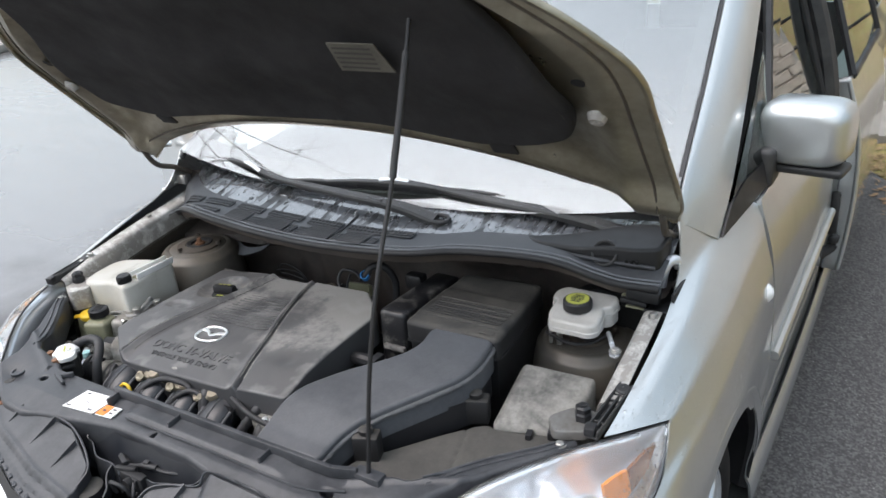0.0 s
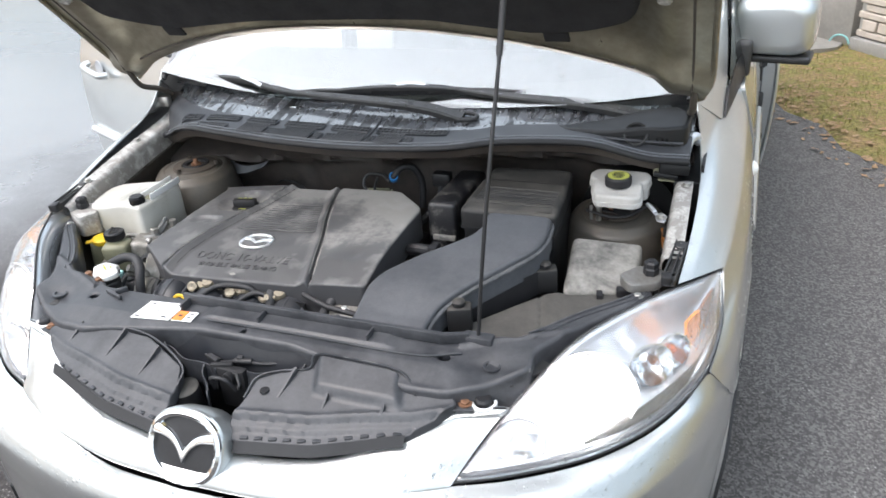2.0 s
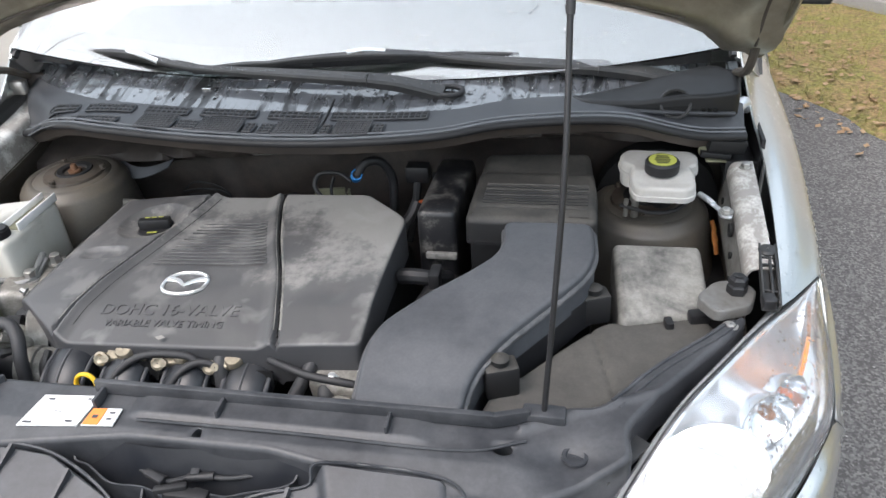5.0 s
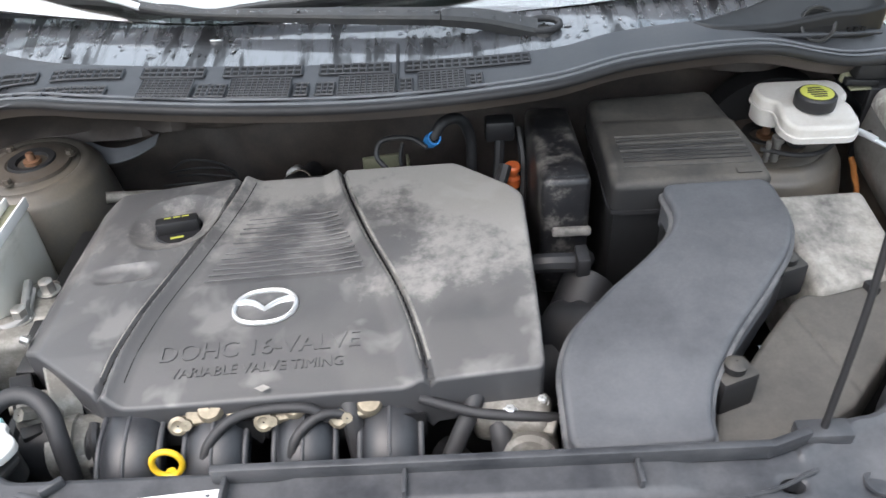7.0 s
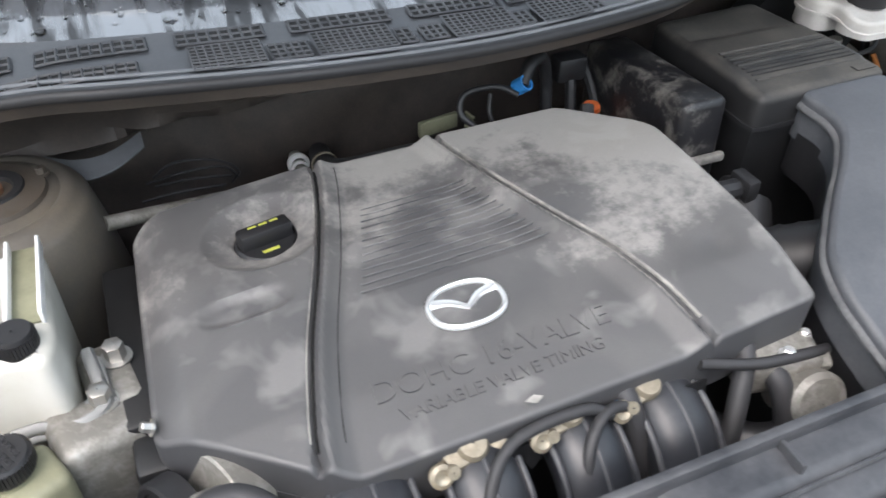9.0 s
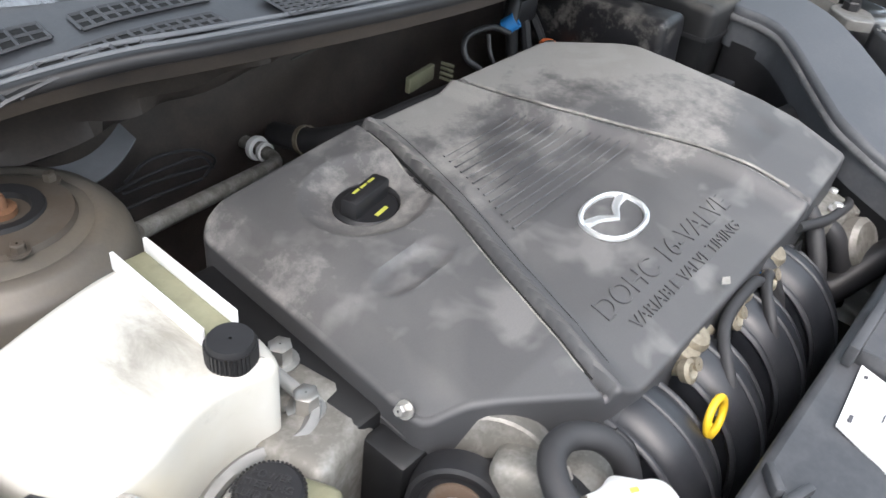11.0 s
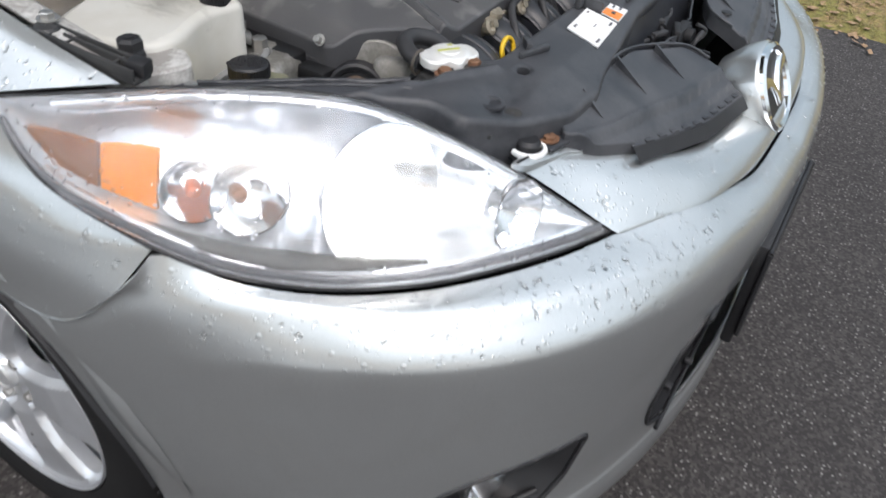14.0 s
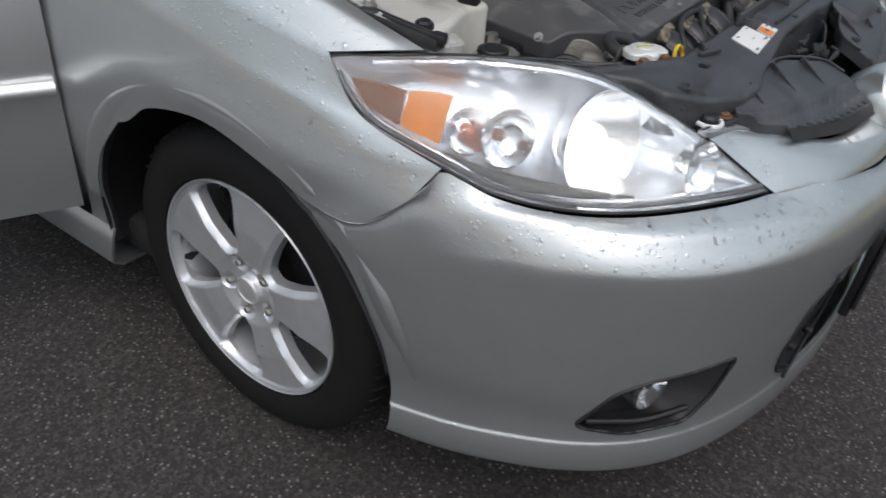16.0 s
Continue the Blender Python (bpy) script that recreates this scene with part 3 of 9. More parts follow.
def field(outline, height, step=0.006, edge=0.006, skirt=0.02, holes=(), hole_skirt=None, hole_edge=0.002):
    """A moulded top over an outline in plan: height(x, y), rolled edges, skirts down from the rim and from the holes."""
    outline = np.asarray(outline, float)
    if edge >= 0.003 and step <= 0.012:
        return rolled(outline, height, step, edge, skirt, holes, hole_skirt, hole_edge)
    lo, hi = outline.min(0) - step, outline.max(0) + step
    nx, ny = int((hi[0] - lo[0]) / step) + 2, int((hi[1] - lo[1]) / step) + 2
    gx, gy = np.meshgrid(lo[0] + step * np.arange(nx), lo[1] + step * np.arange(ny))
    pts = np.stack([gx.ravel(), gy.ravel()], 1)

    def dist(p):
        d, c = signed(p, outline)
        which = np.zeros(len(p), int)
        for k, h in enumerate(holes):
            dh, ch = signed(p, np.asarray(h, float))
            m = -dh < d
            d[m], c[m], which[m] = -dh[m], ch[m], k + 1
        return d, c, which

    idx = np.arange(nx * ny).reshape(ny, nx)
    cells = np.stack([idx[:-1, :-1], idx[:-1, 1:], idx[1:, 1:], idx[1:, :-1]], -1).reshape(-1, 4)
    keep = dist(pts[cells].mean(1))[0] > 0
    kept = cells[keep]
    d, c, which = dist(pts)
    times_used = np.bincount(kept.ravel(), minlength=len(pts))
    used = times_used > 0
    rim = used & (times_used < 4)
    pts[rim] = c[rim]
    d[rim] = 0
    z = height(pts[:, 0], pts[:, 1])
    r = np.where(which > 0, hole_edge, edge)
    inner = np.clip(r - d, 0, r)
    z = z - (r - np.sqrt(np.maximum(r * r - inner * inner, 0)))
    remap = np.full(len(pts), -1)
    remap[used] = np.arange(used.sum())
    verts = np.column_stack([pts, z])[used]
    faces = [tuple(remap[q]) for q in kept]
    hole_of = which[used]
    edges = {}
    for q in faces:
        for a, b in zip(q, q[1:] + q[:1]):
            edges[(a, b)] = True
    low, extra = {}, []
    for a, b in list(edges):
        if (b, a) in edges:
            continue
        for v in (a, b):
            if v not in low:
                depth = skirt if hole_of[v] == 0 else (hole_skirt if hole_skirt is not None else skirt)
                low[v] = len(verts) + len(extra)
                extra.append((*verts[v, :2], verts[v, 2] - (depth or 0.0)))
        if skirt is not None or hole_of[a] or hole_of[b]:
            faces.append((b, a, low[a], low[b]))
    return np.vstack([verts, np.array(extra)]) if extra else verts, faces


def rolled(outline, height, step, edge, skirt, holes, hole_skirt, hole_edge):
    """A field whose outer rim is an even strip: a quarter round, then the skirt."""
    ring = np.vstack([outline, outline[:1]])
    arc = np.r_[0, np.cumsum(np.hypot(*np.diff(ring, axis=0).T))]
    count = max(24, int(arc[-1] / min(step, 0.006)))
    u = np.linspace(0, arc[-1], count, endpoint=False)
    p = np.stack([np.interp(u, arc, ring[:, k]) for k in range(2)], 1)
    t = np.roll(p, -1, axis=0) - np.roll(p, 1, axis=0)
    t /= np.maximum(np.hypot(*t.T), 1e-9)[:, None]
    area = 0.5 * np.sum(p[:, 0] * np.roll(p[:, 1], -1) - np.roll(p[:, 0], -1) * p[:, 1])
    out = np.column_stack([t[:, 1], -t[:, 0]]) * (1 if area > 0 else -1)
    inner = p - edge * out
    top, faces = field(inner, height, step, 0.0, None, holes, hole_skirt if hole_skirt is not None else skirt, hole_edge)
    z = height(inner[:, 0], inner[:, 1])
    rows = [np.column_stack([inner + edge * math.sin(a) * out, z - edge * (1 - math.cos(a))]) for a in np.linspace(0, math.pi / 2, 5)]
    rows.append(rows[-1] - (0, 0, skirt))
    base = len(top)
    for k in range(len(rows) - 1):
        for j in range(count):
            a, b = base + k * count + j, base + k * count + (j + 1) % count
            quad = (a, a + count, b + count, b)
            faces.append(quad if area > 0 else quad[::-1])
    return np.vstack([top] + rows), faces


def flat(z):
    return lambda x, y: np.full_like(x, z)


def plane_z(p, q, r):
    """Height of the plane through three points."""
    a, b, c = np.array(p, float), np.array(q, float), np.array(r, float)
    n = np.cross(b - a, c - a)
    return lambda x, y: a[2] - (n[0] * (x - a[0]) + n[1] * (y - a[1])) / n[2]


def text_mesh(body, size, extrude, m):
    cu = bpy.data.curves.new("words", "FONT")
    cu.body, cu.size, cu.extrude, cu.align_x, cu.align_y = body, size, extrude, "CENTER", "CENTER"
    tmp = bpy.data.objects.new("words", cu)
    me = bpy.data.meshes.new_from_object(tmp)
    bpy.data.objects.remove(tmp)
    bpy.data.curves.remove(cu)
    me.transform(m)
    return me

# ---------- ground and surroundings ----------
def ground_sheet():
    xs = np.r_[-900, -300, -100, -40, np.linspace(-20, 20, 41), 40, 100, 300, 900]
    ys = np.r_[-900, -300, -100, -40, np.linspace(-20, 20, 41), 40, 100, 300, 900]
    g = np.array([[(x, y, 0.0) for x in xs] for y in ys])
    return part("ground", sheet(g, smooth=0), "asphalt")


tagged(ground_sheet(), "grey asphalt driveway and street, wet with rain on one side", "ground", kind="structure")

VERGE = np.array([(2.3, -9.0), (2.38, -3.0), (2.45, -0.2), (2.43, 0.6), (2.2, 1.6), (1.75, 2.85), (1.45, 3.4), (0.98, 4.35), (0.75, 5.0), (0.6, 6.3), (0.4, 9.0), (40.0, 9.0), (40.0, -9.0)])


def turf_height(x, y):
    return 0.050 + 0.02 * np.sin(1.7 * x + 0.6) * np.sin(1.3 * y) + 0.012 * np.sin(5.1 * x + 2.2 * y)


verge_line = spline(VERGE[:11], 90)
rng = np.random.default_rng(5)
verge_line[:, 0] += 0.035 * np.sin(np.arange(90) * 1.9) + rng.normal(0, 0.018, 90)
lawn_outline = np.vstack([verge_line, VERGE[11:]])
near_cut = np.vstack([verge_line, [(7.0, 9.0), (7.0, -9.0)]])


def lawn_height(x, y):
    """Turf that tapers to nothing along the asphalt."""
    d, _ = signed(np.stack([x, y], 1), near_cut)
    return 0.004 + turf_height(x, y) * np.clip(d / 0.35, 0, 1) ** 0.7


lawn = part("lawn", mesh_of(*field(near_cut, lawn_height, 0.09, 0.004, 0.02), 60.0), "turf")
tagged(lawn, "winter lawn of yellow-green grass with bare brown patches", "lawn", kind="structure")
far_lawn = part("far_lawn", mesh_of(*field([(7.0, -9.0), (60.0, -9.0), (60.0, 9.0), (7.0, 9.0)], flat(0.03), 3.0, 0.02, 0.05), 60.0), "turf")
tagged(far_lawn, "yellowed winter lawn stretching away", "lawn", kind="structure")


def blades():
    r = np.random.default_rng(11)
    v, q, n = [], [], 0
    pts = []
    while len(pts) < 46000:
        x, y = r.uniform(0.5, 4.6), r.uniform(-2.2, 5.6)
        pts.append((x, y))
    pts = np.array(pts)
    d, _ = signed(pts, near_cut)
    clump = np.array([noise.noise((1.3 * a, 1.3 * b, 0.0)) + 0.5 * noise.noise((5 * a, 5 * b, 3.0)) for a, b in pts])
    pts = pts[(d > 0.01) & (clump + np.clip(d, 0, 0.5) > 0.05)]
    zs = lawn_height(pts[:, 0], pts[:, 1])
    for (x, y), z in zip(pts, zs):
        a, h, lean = r.uniform(0, 6.283), r.uniform(0.015, 0.04), r.uniform(0.008, 0.035)
        w = r.uniform(0.0014, 0.003)
        ca, sa = math.cos(a), math.sin(a)
        v += [(x - w * sa, y + w * ca, z - 0.004), (x + w * sa, y - w * ca, z - 0.004), (x + lean * ca, y + lean * sa, z + h)]
        q.append((n, n + 1, n + 2))
        n += 3
    return mesh_of(v, q, 0)


tagged(part("grass", blades(), "blade"), "short yellow-green winter grass blades on the lawn", "grass", kind="stuff")


def leaves():
    r = np.random.default_rng(17)
    v, q, n = [], [], 0
    t = verge_line[r.integers(8, 80, 2600)]
    pts = t + np.column_stack([r.gamma(1.2, 0.30, 2600) - 0.10, r.normal(0, 0.18, 2600)])
    d, _ = signed(pts, near_cut)
    zs = np.where(d > 0, lawn_height(pts[:, 0], pts[:, 1]), 0.0) + 0.006
    for (x, y), z in zip(pts, zs):
        a, s = r.uniform(0, 6.283), r.uniform(0.012, 0.032)
        c, k = math.cos(a) * s, math.sin(a) * s
        b = r.uniform(0.0, 0.012)
        v += [(x - c, y - k, z + b), (x - 0.5 * k, y + 0.5 * c, z), (x + c, y + k, z + 0.5 * b), (x + 0.5 * k, y - 0.5 * c, z + b)]
        q.append((n, n + 1, n + 2, n + 3))
        n += 4
    return mesh_of(v, q, 0)


tagged(part("fallen_leaves", leaves(), "leafbrown"), "small brown fallen leaves along the edge of the lawn", "leaves", kind="stuff")

# a low concrete wall with a pad in front of it, beyond the lawn, and the corner of a stone house beside it
WALL_A, WALL_B = Vector((-1.6, 8.66)), Vector((1.46, 5.45))
wall_dir = (WALL_B - WALL_A).normalized()
wall_turn = math.degrees(math.atan2(wall_dir.y, wall_dir.x))
wall_len = (WALL_B - WALL_A).length
wall_m = pose(WALL_A.x, WALL_A.y, 0.0, 0, 0, wall_turn)
tagged(part("wall_concrete", box_mesh((wall_len, 0.2, 0.40), wall_m @ pose(wall_len / 2, 0.1, 0.18), 0.012), "concrete"), "low weathered concrete retaining wall", "wall", kind="structure")
tagged(part("bank", mesh_of([wall_m @ Vector(p) for p in ((-12, 0.2, 0.36), (wall_len + 0.4, 0.2, 0.36), (wall_len + 14, 30, 4.5), (-30, 30, 4.5))], [(0, 1, 2, 3)], 0), "turf"), "leaf-strewn bank rising behind the concrete wall", "ground", kind="structure")
tagged(part("pad", mesh_of(*field([(0.30, 6.62), (0.40, 5.3), (0.81, 5.14), (1.12, 5.23), (1.36, 5.32), (1.44, 5.44), (1.02, 5.88)], flat(0.088), 0.1, 0.01, 0.08), 40.0), "concrete"), "pale concrete pad at the foot of the wall", "pavement", kind="structure")
HOUSE = pose(1.48, 5.41, 0.0, 0, 0, -53.1)
stone_wall = part("wall_house", box_mesh((3.0, 0.3, 3.0), HOUSE @ pose(1.5, 0.17, 1.5), 0.01), "mortar")
tagged(stone_wall, "house wall faced with pale uneven stone on a grey plinth", "wall", kind="structure")
part("plinth", box_mesh((3.0, 0.08, 0.14), HOUSE @ pose(1.5, 0.0, 0.07), 0.01), "plinth", stone_wall)


def stone_face():
    r = np.random.default_rng(23)
    z = 0.145
    kinds = []
    for w in (0.13, 0.20, 0.28, 0.36):
        for h in (0.05, 0.075):
            kinds.append(box_mesh((w - 0.008, 0.035, h - 0.008), None, 0.006, 1))
    for me in kinds:
        me.materials.append(M["stone"])
    row = 0
    while z < 1.0:
        hi = int(r.integers(0, 2))
        h = (0.05, 0.075)[hi]
        x = 0.01 + 0.05 * (row % 2)
        while x < 2.6:
            wi = int(r.integers(0, 4))
            w = (0.13, 0.20, 0.28, 0.36)[wi]
            st = new("stone", kinds[wi * 2 + hi])
            st.parent = stone_wall
            st.matrix_world = HOUSE @ pose(x + w / 2, 0.006 + r.uniform(-0.007, 0.007), z + h / 2)
            x += w
        z += h
        row += 1


fence = new("fence")
tagged(fence, "dark metal rail fence standing on the concrete wall", "fence")
for fx in (wall_len - 2.6, wall_len - 0.70, wall_len + 0.1):
    part("post", tube([wall_m @ Vector((fx, 0.1, 0.37)), wall_m @ Vector((fx, 0.1, 1.15))], 0.020, 8, 3), "dark", fence)
for fz in (0.68, 0.92, 1.12):
    part("rail", tube([wall_m @ Vector((wall_len - 2.7, 0.1, fz)), wall_m @ Vector((wall_len + 0.2, 0.1, fz))], 0.012, 8, 3), "dark", fence)
part("brace", tube([wall_m @ Vector((wall_len - 0.66, 0.1, 1.0)), wall_m @ Vector((wall_len + 0.1, 0.1, 0.42))], 0.010, 8, 3), "dark", fence)
hose_loop = part("garden_hose", tube([(1.33, 5.46, 0.092), (1.35, 5.45, 0.125), (1.39, 5.42, 0.145), (1.43, 5.40, 0.13), (1.45, 5.38, 0.092)], 0.007, 8, 30), "hosegreen")
tagged(hose_loop, "loop of pale green garden hose lying by the stone wall", "hose")

# the far side of the street: kerb, pavement and a leaf-covered bank
tagged(part("kerb", box_at(-13.2, -13.0, -60.0, 60.0, 0.0, 0.13, 0.02), "concrete"), "pale concrete kerb along the far side of the street", "kerb", kind="structure")
tagged(part("pavement", box_at(-15.0, -13.2, -60.0, 60.0, 0.0, 0.12, 0.01), "concrete"), "pale concrete pavement beyond the kerb", "pavement", kind="structure")
tagged(part("leafy_bank", mesh_of([(-15, -60, 0.1), (-15, 60, 0.1), (-40, 60, 3.0), (-40, -60, 3.0)], [(0, 3, 2, 1)], 0), "leafbrown"), "bank covered with rust-brown fallen leaves", "ground", kind="structure")


# ---------- the car ----------
car = new("car")
tagged(car, "silver compact minivan parked with its hood propped open, wet with rain", "car")
HUB_Y, HUB_Z, ARCH_R = 0.90, 0.318, 0.365

LAMP_LOW = [(0.446, 0.166, 0.697), (0.53, 0.20, 0.704), (0.62, 0.26, 0.702), (0.675, 0.315, 0.699), (0.726, 0.373, 0.705), (0.767, 0.436, 0.718), (0.80, 0.495, 0.745), (0.815, 0.589, 0.765), (0.812, 0.645, 0.790), (0.804, 0.69, 0.838)]
LAMP_TOP = [(0.446, 0.166, 0.697), (0.468, 0.20, 0.722), (0.512, 0.27, 0.774), (0.553, 0.334, 0.812), (0.593, 0.39, 0.843), (0.64, 0.45, 0.857), (0.70, 0.535, 0.857), (0.755, 0.61, 0.849), (0.804, 0.69, 0.838)]
PLAN = spline([(0, 0.008), (0.2, 0.018), (0.4, 0.055), (0.55, 0.106), (0.66, 0.177), (0.745, 0.273), (0.805, 0.385), (0.84, 0.49), (0.855, 0.58), (0.858, 0.68)], 400)


def arch_y(z, r=ARCH_R):
    return HUB_Y - math.sqrt(max(r * r - (z - HUB_Z) ** 2, 0.0))


def plan_row(z_mid, z_side, inset, end_y, n=22, knots=None):
    """One level of the bumper: the plan curve pushed in, from the middle to the wheel arch."""
    t = np.gradient(PLAN, axis=0)
    t /= np.linalg.norm(t, axis=1)[:, None]
    if hasattr(inset, "__len__"):
        arc = np.r_[0, np.cumsum(np.hypot(*np.diff(PLAN, axis=0).T))]
        inset = np.interp(arc / arc[-1], [0, 0.3, 0.45, 0.70, 0.84, 0.93, 1], inset)[:, None]
    p = PLAN + inset * np.column_stack([-t[:, 1], t[:, 0]])
    p = p[(p[:, 1] <= end_y) & (p[:, 0] >= 0)]
    p = np.vstack([(0, p[0, 1]), p[1:]])
    s = np.r_[0, np.cumsum(np.hypot(*np.diff(p, axis=0).T))]
    u = np.linspace(0, s[-1], n)
    f = u / s[-1]
    return np.column_stack([np.interp(u, s, p[:, 0]), np.interp(u, s, p[:, 1]), np.interp(f, *knots) if knots else z_mid + (z_side - z_mid) * f**3])


BUMPER_TOP = [(0.0, 0.056, 0.662), (0.15, 0.062, 0.667), (0.26, 0.084, 0.6835), (0.32, 0.106, 0.697), (0.37, 0.128, 0.7015), (0.446, 0.160, 0.696)] + [(x + 0.002, y - 0.004, z - 0.006) for x, y, z in LAMP_LOW[1:7]] + [(0.823, 0.503, 0.7185), (0.833, 0.527, 0.691), (0.841, 0.554, 0.661), (0.848, 0.581, 0.6398), (0.853, 0.604, 0.6308), (0.856, 0.633, 0.6278), (0.857, 0.662, 0.630), (0.858, 0.70, 0.634)]
bumper_rows = [BUMPER_TOP,
    plan_row(0, 0, (0.030, 0.034, 0.050, 0.052, 0.024, 0.008, 0.006), 0.694, knots=([0, 0.3, 0.5, 0.65, 0.76, 0.85, 0.90, 0.93, 1], [0.659, 0.680, 0.690, 0.690, 0.700, 0.702, 0.650, 0.620, 0.618])),
    plan_row(0, 0, (0.014, 0.016, 0.030, 0.037, 0.018, 0.007, 0.006), 0.682, knots=([0, 0.3, 0.5, 0.65, 0.76, 0.85, 0.90, 0.93, 1], [0.650, 0.666, 0.673, 0.674, 0.680, 0.676, 0.634, 0.612, 0.608])),
    plan_row(0, 0, (0.004, 0.005, 0.012, 0.023, 0.015, 0.006, 0.006), 0.668, knots=([0, 0.3, 0.5, 0.65, 0.76, 0.85, 0.90, 0.93, 1], [0.634, 0.646, 0.651, 0.652, 0.652, 0.640, 0.614, 0.601, 0.598])),
    plan_row(0, 0, (0.000, 0.001, 0.008, 0.018, 0.014, 0.006, 0.006), 0.650, knots=([0, 0.3, 0.5, 0.65, 0.76, 0.85, 0.90, 0.93, 1], [0.612, 0.624, 0.631, 0.632, 0.630, 0.616, 0.594, 0.585, 0.583])),
    plan_row(0.585, 0.57, (0.0005, 0.0015, 0.0085, 0.018, 0.014, 0.006, 0.006), 0.630), plan_row(0.55, 0.54, (0.003, 0.004, 0.010, 0.018, 0.014, 0.007, 0.006), 0.608), plan_row(0.50, 0.49, (0.006, 0.007, 0.012, 0.018, 0.014, 0.008, 0.007), arch_y(0.49)),
    plan_row(0.435, 0.435, (0.009, 0.010, 0.014, 0.019, 0.015, 0.010, 0.008), arch_y(0.435)), plan_row(0.405, 0.405, (0.011, 0.012, 0.015, 0.020, 0.016, 0.012, 0.009), arch_y(0.405)),
    plan_row(0.355, 0.355, (0.014, 0.014, 0.018, 0.025, 0.021, 0.016, 0.011), arch_y(0.355)), plan_row(0.33, 0.325, (0.014, 0.014, 0.018, 0.025, 0.021, 0.016, 0.011), arch_y(0.325)), plan_row(0.318, 0.308, (0.013, 0.013, 0.017, 0.024, 0.020, 0.015, 0.010), 0.534),
    plan_row(0.308, 0.298, (0.010, 0.010, 0.014, 0.020, 0.016, 0.010, 0.005), 0.530), plan_row(0.278, 0.268, (0.008, 0.008, 0.012, 0.018, 0.014, 0.008, 0.004), 0.531), plan_row(0.245, 0.238, (0.014, 0.014, 0.018, 0.024, 0.020, 0.014, 0.010), 0.536), plan_row(0.232, 0.225, 0.05, 0.54)]


def cut_sheet(grid, openings):
    """Faces of a half-bumper whose middle lies in an opening (seen from the front) are taken out, and the rim drawn to its outline."""
    from mathutils.bvhtree import BVHTree
    verts, quads = sheet_data(grid)
    verts, quads = verts.copy(), quads
    tree = BVHTree.FromPolygons([tuple(v) for v in verts], [tuple(q) for q in quads])
    mid = verts[quads].mean(1)
    front = mid[:, 1] < 0.34
    drop = np.zeros(len(quads), bool)
    for o in openings:
        drop |= (signed(mid[:, [0, 2]], o)[0] > 0) & front
    lost = np.bincount(quads[drop].ravel(), minlength=len(verts))
    stay = np.bincount(quads[~drop].ravel(), minlength=len(verts))
    rim = (lost > 0) & (stay > 0)
    for i in np.nonzero(rim)[0]:
        best = None
        for o in openings:
            d, c = signed(verts[i][[0, 2]][None], o)
            if best is None or abs(d[0]) < best[0]:
                best = (abs(d[0]), c[0])
        hit = tree.ray_cast(Vector((best[1][0], -1.0, best[1][1])), Vector((0, 1, 0)))
        y = hit[0].y if hit[0] is not None else verts[i][1]
        verts[i] = (best[1][0], y, best[1][1])
    return verts, quads[~drop]


FOG = rounded([(0.528, 0.466), (0.60, 0.457), (0.652, 0.450), (0.688, 0.425), (0.714, 0.346), (0.66, 0.331), (0.575, 0.340), (0.548, 0.385)], 0.016, 4)
GRILLE = rounded([(-0.1, 0.535), (0.31, 0.535), (0.368, 0.505), (0.392, 0.40), (0.372, 0.345), (0.33, 0.330), (-0.1, 0.328)], 0.025, 5)


def along_plan(row, cols):
    """A row resampled so that its columns stand over the same stations of the plan curve as those of the other rows."""
    p = spline(row, 500)
    arc = np.r_[0, np.cumsum(np.hypot(*np.diff(PLAN, axis=0).T))]
    near = np.argmin(np.hypot(p[:, None, 0] - PLAN[None, :, 0], p[:, None, 1] - PLAN[None, :, 1]), axis=1)
    st = np.maximum.accumulate(arc[near]) + np.linspace(0, 1e-4, 500)
    u = np.linspace(st[0], st[-1], cols)
    return np.stack([np.interp(u, st, p[:, k]) for k in range(3)], 1)


bumper_grid = loft([along_plan(r_, 130) for r_ in bumper_rows], 130, 8)
half = cut_sheet(bumper_grid, [FOG, GRILLE])
other = (half[0] * np.array([-1.0, 1, 1]), [tuple(q[::-1]) for q in half[1]])
bumper = part("front_bumper", joined([half, other], 38.0, 0.0004), "paint", car, "silver painted bumper beaded with rain")
solid(bumper, 0.004, 1.0)


def pocket(outline, depth, name, mat, parent, mirror=1):
    """The black liner of an opening in the bumper: walls going back, and a floor."""
    from mathutils.bvhtree import BVHTree
    v, q = sheet_data(bumper_grid)
    tree = BVHTree.FromPolygons([tuple(a) for a in v], [tuple(b) for b in q])
    ring = []
    for x, z in outline:
        hit = tree.ray_cast(Vector((abs(x), -1.0, z)), Vector((0, 1, 0)))
        ring.append((x, hit[0].y if hit[0] is not None else 0.0, z))
    ring = np.array(ring)
    rows = [ring + (0, 0.003, 0), ring * 0.985 + ring.mean(0) * 0.015 + (0, depth * 0.6, 0), ring * 0.93 + ring.mean(0) * 0.07 + (0, depth, 0), ring * 0.3 + ring.mean(0) * 0.7 + (0, depth * 1.1, 0), ring * 0.001 + ring.mean(0) * 0.999 + (0, depth * 1.1, 0)]
    g = np.array([np.vstack([r, r[:1]]) for r in rows])
    g[..., 0] *= mirror
    liner = part(name, sheet(g, smooth=30), mat, parent)
    rim = np.vstack([ring, ring[:1]]) * np.array([mirror, 1, 1])
    part("opening_rim", mesh_of(*tube_data(rim, 0.0035, 6, 4 * len(ring)), 60), mat, liner)
    return liner


